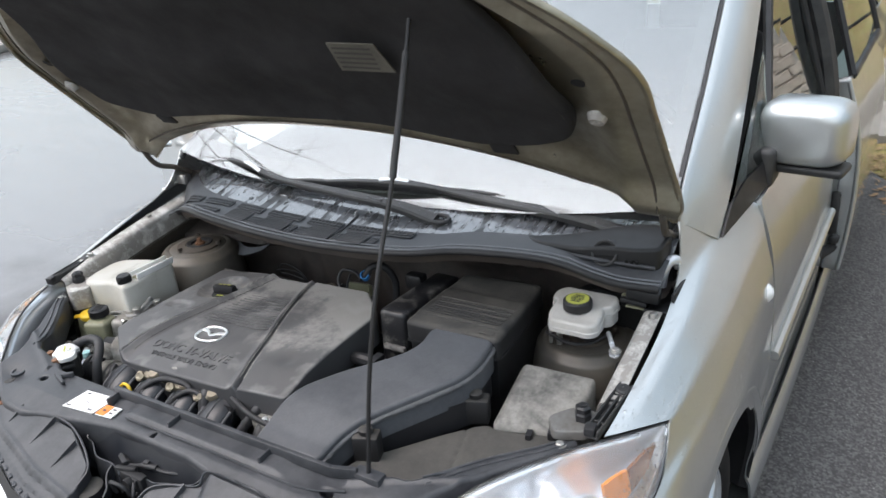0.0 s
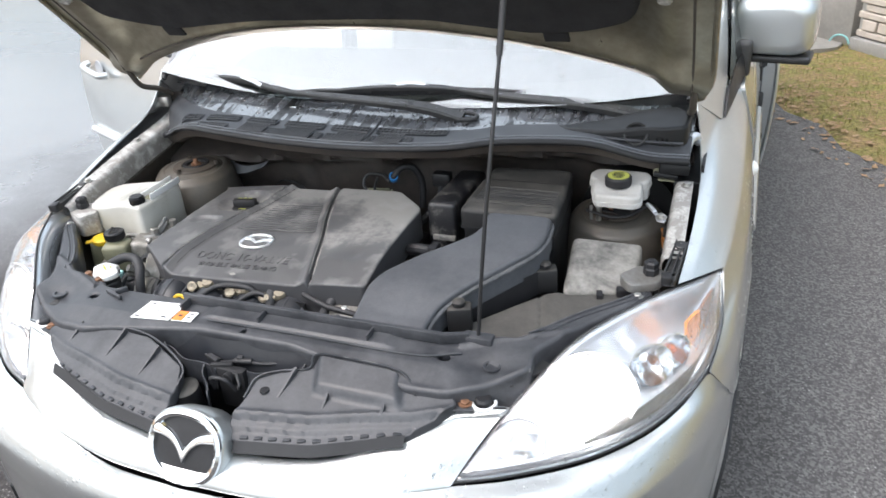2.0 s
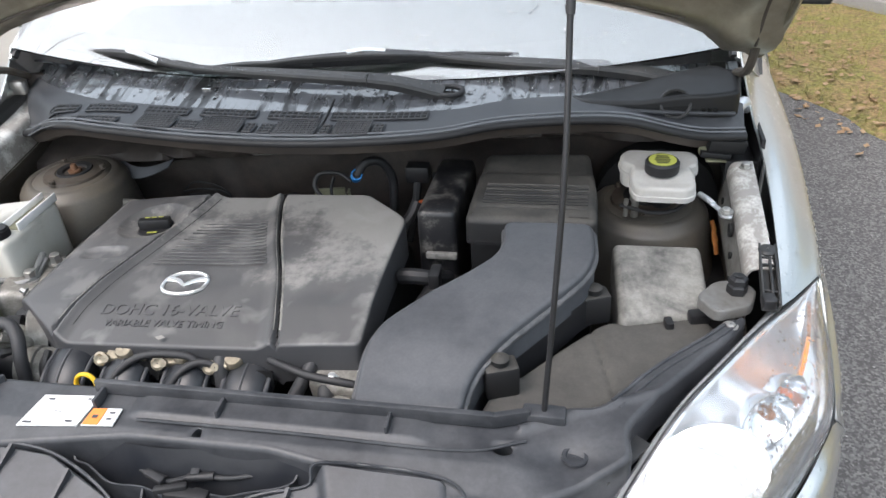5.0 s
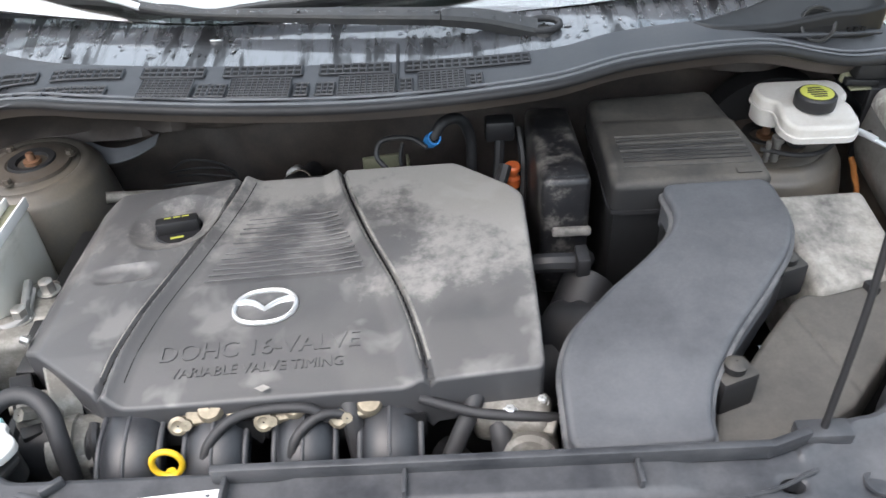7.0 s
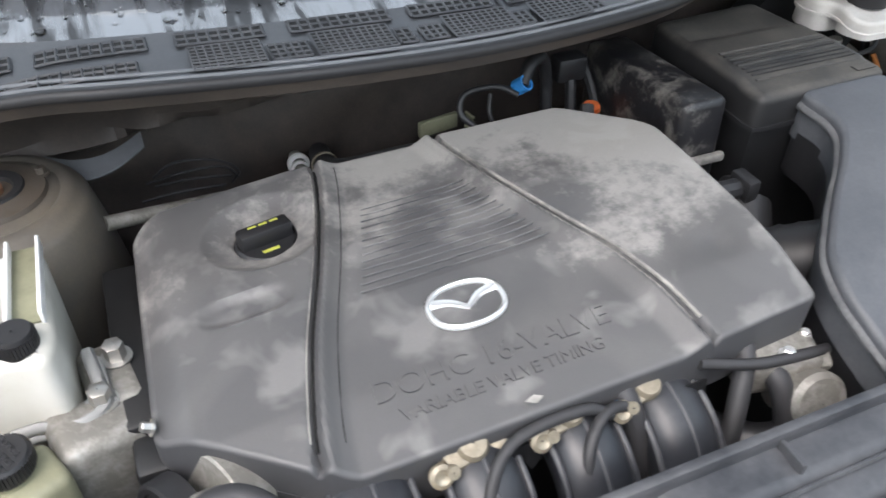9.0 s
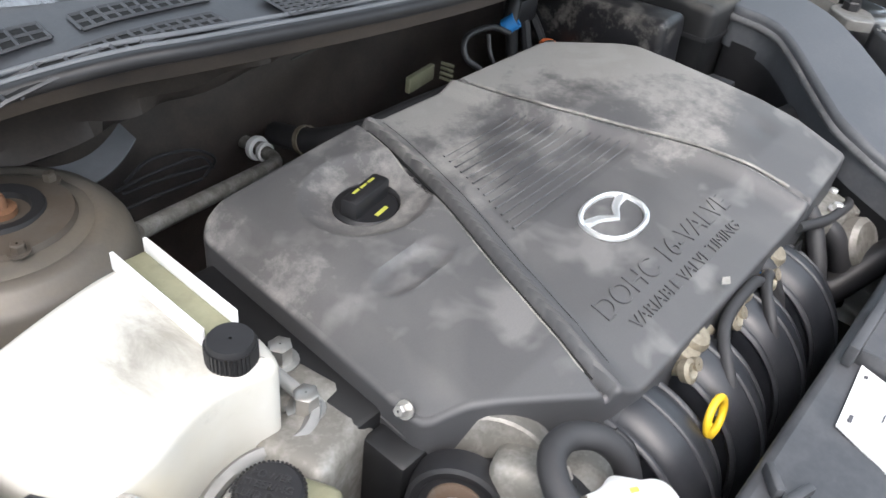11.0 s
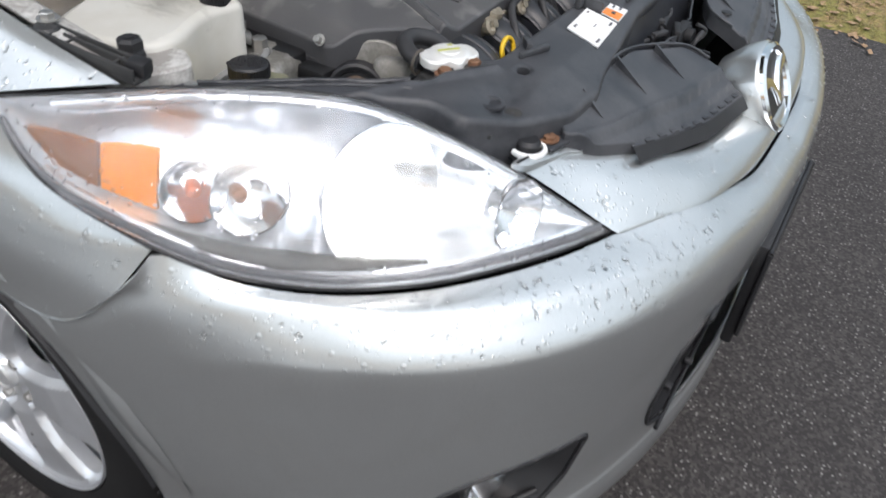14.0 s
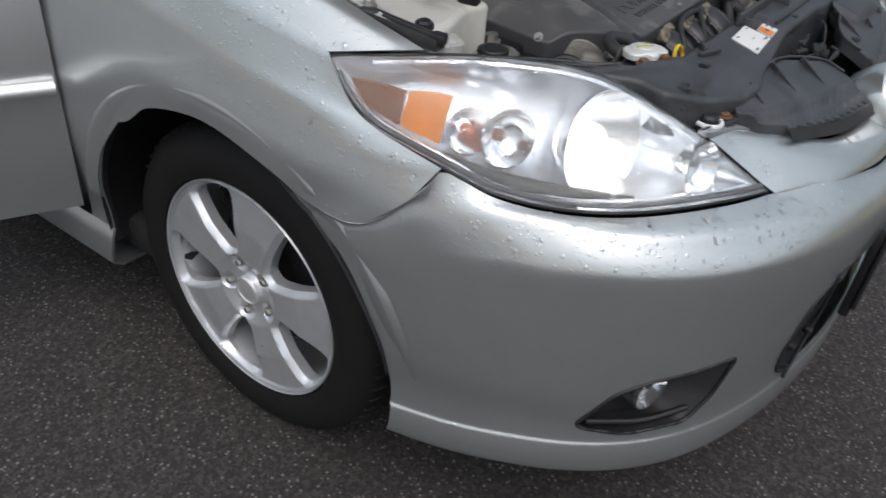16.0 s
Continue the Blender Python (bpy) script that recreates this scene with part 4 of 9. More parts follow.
for side in (1, -1):
    bez = pocket(FOG, 0.055, "fog_light_bezel", "rubber", bumper, side)
    fm = Matrix.Diagonal((side, 1, 1, 1)) @ pose(0.620, 0.196, 0.402, 90, 0, 0) @ pose(0, 0, 0, 0, 18, 0)
    fog = part("fog_light", lathe([(0.001, 0.012), (0.02, 0.011), (0.034, 0.004), (0.036, -0.004), (0.036, -0.03), (0.02, -0.045), (0.001, -0.048)], fm), "lens", bumper, "round clear fog light")
    part("fog_reflector", lathe([(0.001, -0.036), (0.018, -0.03), (0.031, -0.004), (0.033, -0.004), (0.033, -0.044), (0.001, -0.046)], fm), "reflector", fog)
    part("bezel_strip", tube([(side * x, y, z) for x, y, z in ((0.565, 0.147, 0.356), (0.63, 0.193, 0.347), (0.70, 0.256, 0.356))], 0.005, 8), "rubber", bumper)
    part("tow_cover_groove", mesh_of(*tube_data([(side * (0.441 + 0.030 * math.cos(a)), 0.0765 + 0.012 * math.cos(a), 0.560 + 0.030 * math.sin(a)) for a in np.linspace(0, 6.283, 25)], 0.0013, 6, 60), 60), "dark", bumper)

pocket(np.vstack([GRILLE[GRILLE[:, 0] >= 0], GRILLE[GRILLE[:, 0] >= 0][::-1] * (-1, 1)]), 0.07, "lower_grille_liner", "rubber", bumper)


def mesh_grille():
    pieces = []
    for z in np.arange(0.338, 0.535, 0.017):
        xw = np.interp(z, [0.33, 0.40, 0.50, 0.535], [0.345, 0.388, 0.365, 0.31])
        pieces.append(tube_data([(x, 0.052 + 0.42 * abs(x) ** 2.2, z) for x in np.linspace(-xw, xw, 9)], 0.0022, 5, 20))
    for x in np.arange(-0.385, 0.386, 0.022):
        zt = np.interp(abs(x), [0.31, 0.385], [0.53, 0.45])
        pieces.append(tube_data([(x, 0.053 + 0.42 * abs(x) ** 2.2, 0.335), (x, 0.053 + 0.42 * abs(x) ** 2.2, zt)], 0.0022, 5, 3))
    return joined(pieces, 60)


part("lower_grille", mesh_grille(), "rubber", bumper, "black mesh grille")
for bx in (-0.27, 0.27, -0.2, 0.2, 0.33, -0.33):
    part("grille_clip", box_mesh((0.012, 0.012, 0.008), pose(bx, 0.036 + 0.34 * bx * bx, 0.338), 0.002), "hose", bumper)

# number plate on its black bracket
plate = part("number_plate", box_at(-0.152, 0.152, 0.000, 0.004, 0.395, 0.545, 0.0015), "label", car, "white and blue number plate")
part("plate_frame", joined([tube_data([(-0.157, 0.001, 0.39), (0.157, 0.001, 0.39)], 0.004, 6, 3), tube_data([(-0.157, 0.001, 0.55), (0.157, 0.001, 0.55)], 0.004, 6, 3), tube_data([(-0.157, 0.001, 0.39), (-0.157, 0.001, 0.55)], 0.004, 6, 3), tube_data([(0.157, 0.001, 0.39), (0.157, 0.001, 0.55)], 0.006, 6, 3)]), "rubber", plate)
part("plate_bracket", box_at(-0.15, 0.15, 0.004, 0.022, 0.36, 0.555, 0.004), "rubber", plate)
part("plate_band", box_at(-0.15, 0.15, -0.002, 0.0, 0.522, 0.543, 0), "plateink", plate)
for px in np.linspace(-0.115, 0.115, 6):
    part("plate_bar", box_at(px - 0.015, px + 0.015, -0.002, 0.0, 0.43, 0.505, 0), "plateink", plate)

# the painted bar between the lamps, with a slot under it
bar_rows = [
    [(0.0, 0.085, 0.672), (0.15, 0.09, 0.676), (0.26, 0.10, 0.688), (0.33, 0.118, 0.697), (0.40, 0.145, 0.699), (0.444, 0.166, 0.699)],
    [(0.0, 0.060, 0.670), (0.15, 0.065, 0.674), (0.26, 0.081, 0.687), (0.33, 0.100, 0.694), (0.40, 0.133, 0.697), (0.446, 0.158, 0.697)],
    [(0.0, 0.070, 0.690), (0.15, 0.078, 0.694), (0.26, 0.098, 0.705), (0.34, 0.130, 0.718), (0.41, 0.165, 0.724), (0.458, 0.185, 0.713)],
    [(0.0, 0.096, 0.700), (0.15, 0.104, 0.704), (0.26, 0.126, 0.716), (0.34, 0.160, 0.733), (0.42, 0.20, 0.746), (0.474, 0.215, 0.735)],
    [(0.0, 0.122, 0.700), (0.15, 0.128, 0.706), (0.26, 0.148, 0.720), (0.345, 0.192, 0.744), (0.42, 0.246, 0.762), (0.502, 0.262, 0.768)],
    [(0.0, 0.126, 0.680), (0.15, 0.132, 0.684), (0.26, 0.153, 0.698), (0.35, 0.200, 0.722), (0.42, 0.253, 0.742), (0.502, 0.268, 0.752)],
]
bg = loft(bar_rows, 60, 5)
hb = sheet_data(bg)
grille_bar = part("grille_bar", joined([hb, (hb[0] * np.array([-1.0, 1, 1]), [tuple(q[::-1]) for q in hb[1]])], 36, 0.0004), "paint", car, "silver painted grille bar")
# a black sheet set behind the slot paints its shade
solid(part("slot_shadow", sheet(np.array([[(x, 0.086 + 0.33 * abs(x) ** 2, z + 0.24 * abs(x) ** 2) for x in np.linspace(-0.31, 0.31, 21)] for z in (0.640, 0.684)]), smooth=40), "rubber", grille_bar), 0.004, 0.0)
for side in (1, -1):
    ear_line = [(0.366, 0.198), (0.43, 0.240), (0.500, 0.258), (0.515, 0.272), (0.44, 0.272), (0.372, 0.222)]
    lie = plane_z((0.374, 0.21, 0.757), (0.51, 0.268, 0.780), (0.43, 0.262, 0.771))
    part("bar_ear", mesh_of(*field(rounded([(side * x, y) for x, y in ear_line][::side], 0.004, 3), lambda x, y: lie(np.abs(x), y), 0.004, 0.002, 0.008), 30), "paint", grille_bar)
    part("ear_groove", mesh_of(*tube_data([(side * x, y, float(lie(x, y)) + 0.0005) for x, y in ((0.385, 0.217), (0.44, 0.256), (0.508, 0.267))], 0.0015, 6, 20), 60), "rubber", grille_bar)

# emblem on the nose: a chrome oval ring with a plain wing in it, on a painted boss
ECEN = Vector((0.0, 0.094, 0.722))
em = Matrix.Translation(ECEN) @ pose(0, 0, 0, 62, 0, 0)


def oval(a, b, n=72, k=2.3):
    t = np.linspace(0, 2 * math.pi, n, endpoint=False)
    c, s = np.cos(t), np.sin(t)
    return np.column_stack([a * np.sign(c) * np.abs(c) ** (2 / k), b * np.sign(s) * np.abs(s) ** (2 / k)])


def ring_mesh(a, b, w, h, m):
    rows = []
    for da, z in ((0, 0), (-0.1 * w, 0.7 * h), (-0.5 * w, h), (-0.9 * w, 0.7 * h), (-w, 0)):
        o = oval(a + da, b + da)
        rows.append(np.column_stack([o, np.full(len(o), z)]))
    g = np.array([np.vstack([r, r[:1]]) for r in rows])
    me = sheet(g, smooth=50)
    me.transform(m)
    return me


def dome_mesh(rows, m):
    g = np.array([np.vstack([np.column_stack([oval(a, b), np.full(72, z)]), np.column_stack([oval(a, b), np.full(72, z)])[:1]]) for a, b, z in rows])
    me = sheet(g, smooth=40)
    me.transform(m)
    return me


def wing_mesh(a, b, m, h=0.006, drop=0.30):
    """Two tapering blades that meet in a blunt V across the ring."""
    pieces = []
    for s in (1, -1):
        top = [(0.0, -0.04 * b), (s * 0.30 * a, 0.36 * b), (s * 0.62 * a, 0.56 * b), (s * 0.86 * a, 0.64 * b)]
        low = [(0.0, -drop * b * 1.75), (s * 0.20 * a, -0.10 * b), (s * 0.50 * a, 0.16 * b), (s * 0.97 * a, 0.24 * b)]
        t, l_ = spline(top, 14), spline(low, 14)
        mid = 0.5 * (t + l_)
        g = np.array([np.column_stack([t, np.zeros(14)]), np.column_stack([t * 0.7 + mid * 0.3, np.full(14, 0.8 * h)]), np.column_stack([mid, np.full(14, h)]), np.column_stack([l_ * 0.7 + mid * 0.3, np.full(14, 0.8 * h)]), np.column_stack([l_, np.zeros(14)])])
        pieces.append(sheet_data(g))
    me = joined(pieces, 50)
    me.transform(m)
    return me


boss = part("emblem_boss", dome_mesh([(0.066, 0.056, -0.060), (0.076, 0.066, -0.026), (0.077, 0.067, 0.0), (0.074, 0.064, 0.004), (0.06, 0.05, 0.003), (0.001, 0.001, 0.003)], em), "paint", grille_bar)
part("emblem_field", dome_mesh([(0.062, 0.052, 0.0035), (0.05, 0.04, 0.0045), (0.001, 0.001, 0.005)], em), "rubber", boss)
part("emblem_ring", ring_mesh(0.074, 0.064, 0.014, 0.010, em @ pose(0, 0, 0.002)), "chrome", boss, "chrome oval ring")
part("emblem_wing", wing_mesh(0.066, 0.056, em @ pose(0, 0, 0.004), 0.008), "chrome", boss, "chrome wing")

# ---------- headlights ----------
NLAMP = 46


def lamp_edges():
    return spline(LAMP_LOW, NLAMP), spline(LAMP_TOP, NLAMP)


def lens_grid(puff, shrink=0.0):
    low, top = lamp_edges()
    rows = []
    for t in np.linspace(0, 1, 15):
        r = low + (top - low) * t
        width = np.linalg.norm(top - low, axis=1)[:, None]
        k = 4 * t * (1 - t)
        outn = np.array([0.45, -0.72, 0.50])
        outn = outn / np.linalg.norm(outn)
        r = r + outn * (puff * k * np.clip(width / 0.16, 0, 1))
        rows.append(r)
    g = np.array(rows)
    if shrink:
        c = g.mean((0, 1))
        g = c + (g - c) * (1 - shrink)
    return g


def headlight(side):
    s = np.array([side, 1.0, 1.0])
    mir = Matrix.Diagonal((side, 1, 1, 1))
    g = lens_grid(0.030) * s
    lamp = part("headlight", sheet(g, flip=side < 0, smooth=60), "lens", car, "clear headlight with a lit bulb, lens beaded with rain")
    solid(lamp, 0.003, -1.0)
    low, top = lamp_edges()
    lip = np.vstack([low, top[::-1]])
    part("lamp_seal", mesh_of(*tube_data(lip * s + np.array([0, 0.002, -0.002]), 0.0027, 6, 160), 60), "rubber", lamp)
    part("lamp_gasket", mesh_of(*tube_data((low[1:44] + np.array([-0.004, 0.006, 0.007])) * s, 0.0042, 6, 140), 60), "sealgrey", lamp, "grey weathered gasket")
    back_rows = []
    inward = np.array([-0.45, 0.72, -0.30])
    for t, d in ((0.0, 0.0), (0.05, 0.03), (0.3, 0.075), (0.7, 0.07), (0.95, 0.025), (1.0, 0.0)):
        width = np.linalg.norm(top - low, axis=1)[:, None]
        back_rows.append((low + (top - low) * t + inward * d * np.clip(width / 0.12, 0.0, 1.0)) * s)
    part("lamp_housing", sheet(loft(back_rows, NLAMP, 3), flip=side > 0, smooth=40), "lampwhite", lamp)
    # main beam: a deep bowl with a lit bulb
    aim = Matrix.Translation((0.624, 0.366, 0.760)) @ pose(0, 0, 0, 78, 0, 14)
    bowl = [(0.012, -0.060), (0.03, -0.052), (0.05, -0.036), (0.066, -0.010), (0.076, 0.010), (0.077, 0.009), (0.067, -0.012), (0.05, -0.038), (0.012, -0.062)]
    part("main_bowl", lathe(bowl, mir @ aim, 40), "reflector", lamp)
    part("bulb", lathe([(0.001, 0.0), (0.006, -0.002), (0.0075, -0.01), (0.0075, -0.045), (0.001, -0.05)], mir @ aim, 16), "bulb", lamp, "lit headlight bulb")
    aim2 = Matrix.Translation((0.535, 0.245, 0.735)) @ pose(0, 0, 0, 80, 0, 12)
    part("high_beam_bowl", lathe([(0.008, -0.03), (0.028, -0.022), (0.040, 0.0), (0.042, 0.0), (0.03, -0.026), (0.008, -0.034)], mir @ aim2, 32), "reflector", lamp)
    aim3 = Matrix.Translation((0.742, 0.498, 0.773)) @ pose(0, 0, 0, 78, 0, 38)
    part("turn_bulb", lathe([(0.001, 0.003), (0.006, 0.0), (0.0085, -0.008), (0.007, -0.022), (0.001, -0.024)], mir @ aim3, 16), "firered", lamp, "orange turn bulb")
    part("turn_bowl", lathe([(0.010, -0.030), (0.020, -0.024), (0.028, -0.012), (0.031, 0.0), (0.033, 0.0), (0.030, -0.014), (0.022, -0.027), (0.010, -0.033)], mir @ aim3, 36), "reflector", lamp)
    part("side_bulb", lathe([(0.001, 0.002), (0.007, -0.002), (0.009, -0.01), (0.008, -0.02), (0.001, -0.022)], mir @ Matrix.Translation((0.716, 0.463, 0.768)) @ pose(0, 0, 0, 80, 0, 30), 16), "brownamber", lamp)
    part("side_bowl", lathe([(0.010, -0.032), (0.024, -0.026), (0.035, -0.012), (0.039, 0.000), (0.041, 0.000), (0.037, -0.015), (0.026, -0.029), (0.010, -0.036)], mir @ Matrix.Translation((0.710, 0.456, 0.766)) @ pose(0, 0, 0, 80, 0, 30), 36), "reflector", lamp)
    # dark moulded band along the foot of the housing, below the bulbs
    band = [low[u] + inward * 0.030 + np.array([0.0, 0.0, 0.016 + 0.006 * math.sin(math.pi * (u - 14) / 18)]) for u in range(14, 33, 3)]
    part("lamp_band", mesh_of(*tube_data([p_ * s for p_ in band], [0.003, 0.009, 0.011, 0.009, 0.003], 10, 40), 60), "louvre", lamp, "dark grey moulded band")
    # amber side reflector behind the rear corner of the lens: an unlit brown half and a bright half
    for nm, mt, corners in (("amber_reflector", "amber", [(0.773, 0.577, 0.813), (0.756, 0.520, 0.820), (0.760, 0.532, 0.750), (0.776, 0.587, 0.762)]), ("brown_reflector", "brownamber", [(0.791, 0.663, 0.810), (0.774, 0.581, 0.812), (0.777, 0.590, 0.762), (0.786, 0.637, 0.775)])):
        a4 = np.array(corners) * s
        solid(part(nm, sheet(loft([[a4[0], 0.5 * (a4[0] + a4[1]) + (0, 0, 0.002), a4[1]], [a4[3], 0.5 * (a4[3] + a4[2]), a4[2]]], 8, 4), flip=side > 0, smooth=40), mt, lamp, "bright amber reflector" if mt == "amber" else "dark brown-amber reflector"), 0.005, 0.0)
    # bright trims along the lower and upper edges
    trim_line = (low[3:40] + inward * 0.016 + np.array([-0.006, 0.0, 0.010])) * s
    part("lamp_trim", mesh_of(*tube_data(trim_line, 0.005, 6, 60), 60), "lampwhite", lamp)
    top_line = (top[6:42] + inward * 0.012 + np.array([0.004, -0.006, -0.010])) * s
    part("lamp_trim", mesh_of(*tube_data(top_line, 0.005, 6, 60), 60), "lampwhite", lamp)
    glow = bpy.data.lights.new("headlight_bulb", "POINT")
    glow.energy, glow.color, glow.shadow_soft_size = 1.1, (1.0, 0.985, 0.95), 0.010
    gl_ob = new("bulb_light", glow)
    gl_ob.matrix_world = mir @ aim @ pose(0, 0, -0.006)
    gl_ob.parent = lamp
    lamp.visible_shadow = False
    return lamp


headlight(1)
headlight(-1)

# ---------- fenders ----------
FENDER_GRIDS = []


def fender(side):
    s = np.array([side, 1.0, 1.0])
    u = [[(0.735, 0.587, 0.857), (0.742, 0.70, 0.884), (0.745, 0.85, 0.925), (0.736, 0.97, 0.965), (0.724, 1.02, 1.015), (0.708, 1.045, 1.072)],
         [(0.762, 0.622, 0.853), (0.772, 0.72, 0.879), (0.778, 0.86, 0.915), (0.775, 1.0, 0.945), (0.768, 1.14, 0.972), (0.795, 1.34, 0.985)],
         [(0.807, 0.692, 0.842), (0.815, 0.78, 0.855), (0.822, 0.95, 0.885), (0.822, 1.1, 0.908), (0.820, 1.34, 0.93)]]
    a = loft(u, 40, 5)
    v = [[(0.807, 0.692, 0.842), (0.815, 0.78, 0.855), (0.822, 0.95, 0.885), (0.822, 1.1, 0.908), (0.820, 1.34, 0.93)],
         [(0.816, 0.645, 0.790), (0.832, 0.75, 0.800), (0.845, 0.95, 0.82), (0.846, 1.1, 0.835), (0.842, 1.34, 0.845)],
         [(0.817, 0.592, 0.767), (0.836, 0.68, 0.772), (0.848, 0.85, 0.785), (0.852, 1.0, 0.798), (0.853, 1.15, 0.803), (0.849, 1.34, 0.805)],
         [(0.806, 0.494, 0.745), (0.835, 0.60, 0.740), (0.850, 0.75, 0.745), (0.857, 0.95, 0.76), (0.858, 1.1, 0.765), (0.853, 1.34, 0.765)]]
    v2 = [v[-1],
         [(0.833, 0.527, 0.692), (0.851, 0.64, 0.69), (0.860, 0.78, 0.705), (0.864, 0.93, 0.715), (0.863, 1.08, 0.71), (0.856, 1.34, 0.69)],
         [(0.848, 0.581, 0.641), (0.853, 0.605, 0.632), (0.856, 0.635, 0.629), (0.858, 0.70, 0.635), (0.862, 0.76, 0.657), (0.864, 0.90, 0.683), (0.864, 1.04, 0.655), (0.862, 1.14, 0.593), (0.857, 1.34, 0.585)]]
    b = np.concatenate([loft(v, 40, 5), loft(v2, 40, 5)[1:]])
    FENDER_GRIDS.append([a * s, b * s])
    w = [[(0.862, 1.14, 0.593), (0.857, 1.24, 0.588), (0.857, 1.34, 0.585)], [(0.861, 1.205, 0.516), (0.858, 1.27, 0.515), (0.856, 1.34, 0.512)], [(0.855, 1.25, 0.42), (0.85, 1.29, 0.42), (0.848, 1.34, 0.42)], [(0.842, 1.263, 0.34), (0.84, 1.3, 0.335), (0.838, 1.34, 0.33)], [(0.84, 1.262, 0.30), (0.845, 1.3, 0.28), (0.842, 1.34, 0.27)]]
    c = loft(w, 10, 5)
    pieces = [sheet_data(g * s, flip=side > 0) for g in (a, b, c)]
    f = part("fender", joined(pieces, 50, 0.0005), "paint", car, "silver painted front fender")
    solid(f, 0.003, -1.0)
    arch = []
    for ang in np.linspace(-8, 172, 60):
        t = radians(ang)
        y, z = HUB_Y + ARCH_R * math.cos(t), HUB_Z + ARCH_R * math.sin(t)
        x = 0.862 if z > 0.45 else 0.862 - 0.10 * (0.45 - z)
        if y < HUB_Y and z < 0.62:
            x = float(np.interp(z, [0.28, 0.36, 0.5, 0.62], [0.815, 0.838, 0.855, 0.859]))
        arch.append((x, y, z))
    arch = np.array(arch)
    inner = np.array([HUB_Y, HUB_Z])
    deep = arch.copy()
    deep[:, 0] -= 0.020
    wide = arch.copy()
    wide[:, 1:] = inner + (arch[:, 1:] - inner) * 1.04
    wide[:, 0] -= 0.05
    tub = wide.copy()
    tub[:, 0] = 0.55
    fade = np.clip(np.sin(np.linspace(0, math.pi, 60)) * 4, 0, 1)[:, None]
    flare = []
    for ratio, out in ((0.998, -0.004), (1.0, -0.0015), (1.05, 0.0005), (1.095, 0.0025), (1.105, 0.0020), (1.135, -0.004)):
        ring_ = arch.copy()
        ring_[:, 1:] = inner + (arch[:, 1:] - inner) * ratio
        ring_[:, 0] += (out * fade)[:, 0] - 0.004 * (1 - fade[:, 0]) + np.minimum(0.0, 0.03 * (ring_[:, 1] - HUB_Y))
        flare.append(ring_[6:])
    part("arch_flare", sheet(np.array(flare) * s, flip=side > 0, smooth=35), "paint", f, "flat rolled edge of the wheel arch")
    part("arch_lip", sheet(np.array([arch, deep]) * s, flip=side > 0, smooth=40), "rubber", f)
    part("wheel_liner", sheet(np.array([deep, wide, tub]) * s, flip=side > 0, smooth=40), "rubber", f)
    return f


fender_l, fender_r = fender(1), fender(-1)
rep_m = pose(0.846, 1.278, 0.802, 0, 80, 0)
part("side_repeater", lathe([(0.001, 0.016), (0.012, 0.013), (0.021, 0.004), (0.023, -0.006), (0.001, -0.008)], rep_m, 20), "label", fender_l, "small round white side repeater")

# ---------- hood, propped open ----------
HOOD_DIR = np.array([0.0, -0.660, 0.751])
HOOD_N = np.array([0.0, 0.751, 0.660])


def hood_point(x, s, lift=0.0):
    return np.array([x, 1.01, 1.063]) + s * HOOD_DIR + lift * HOOD_N


def hood_row(f, lift_mid):
    """A row across the hood, at the share f from its rear edge to its nose."""
    xs = np.linspace(-1, 1, 41)
    out = []
    for u in xs:
        rear = 0.03 + 0.19 * (1 - abs(u) ** 2.2)
        nose = 0.93 - 0.03 * abs(u) ** 2
        s_ = rear + (nose - rear) * f
        wide = float(np.interp(s_, [0.0, 0.10, 0.47, 0.57, 0.64, 0.72, 0.93], [0.715, 0.748, 0.752, 0.69, 0.62, 0.555, 0.46]))
        out.append(hood_point(u * wide, s_, lift_mid * (1 - u * u) - 0.018 * max(0, abs(u) - 0.9) * 10))
    return np.array(out)


fs = np.r_[0.0, 0.03, 0.07, np.linspace(0.13, 0.93, 15), 0.97, 1.0]
outer = np.array([hood_row(f, 0.045 + 0.02 * math.sin(math.pi * f)) for f in fs])
hood = part("hood", sheet(outer, smooth=40), "paint", car, "silver hood propped open, its underside dusty and stained")
inner_g = np.array([hood_row(f, 0.020) for f in np.linspace(0.005, 0.995, 40)])
xsn = np.linspace(-1, 1, 41)
for k, f in enumerate(np.linspace(0.005, 0.995, 40)):
    for j, u in enumerate(xsn):
        e = abs(u)
        relief = -0.022 * math.exp(-(((e - 0.90) / 0.035) ** 2)) - 0.020 * math.exp(-(((f - 0.06) / 0.045) ** 2)) - 0.012 * math.exp(-(((f - 0.93) / 0.05) ** 2))
        relief += 0.010 * math.exp(-(((e - 0.72) / 0.08) ** 2 + ((f - 0.2) / 0.08) ** 2))
        inner_g[k, j] += HOOD_N * (relief - 0.012 * (e < 0.985))
solid(part("hood_inner", sheet(inner_g, flip=True, smooth=50), "paint_in", hood, "champagne inner panel stained brown"), 0.002, 0.0)
for j_, i0, i1 in ((1, 2, 38), (39, 2, 38)):
    part("sealant_bead", mesh_of(*tube_data(inner_g[i0:i1:3, j_] - 0.001 * HOOD_N, 0.0028, 6, 60), 60), "rust", hood)
for i_ in (2,):
    part("sealant_bead", mesh_of(*tube_data(inner_g[i_, 3:38:3] - 0.001 * HOOD_N, 0.0026, 6, 80), 60), "rust", hood)
rimline = np.vstack([outer[0], outer[1:, -1], outer[-1][::-1], outer[1:, 0][::-1]])
part("hood_hem", mesh_of(*tube_data(rimline - 0.004 * HOOD_N, 0.006, 6, 300), 60), "paint_in", hood)


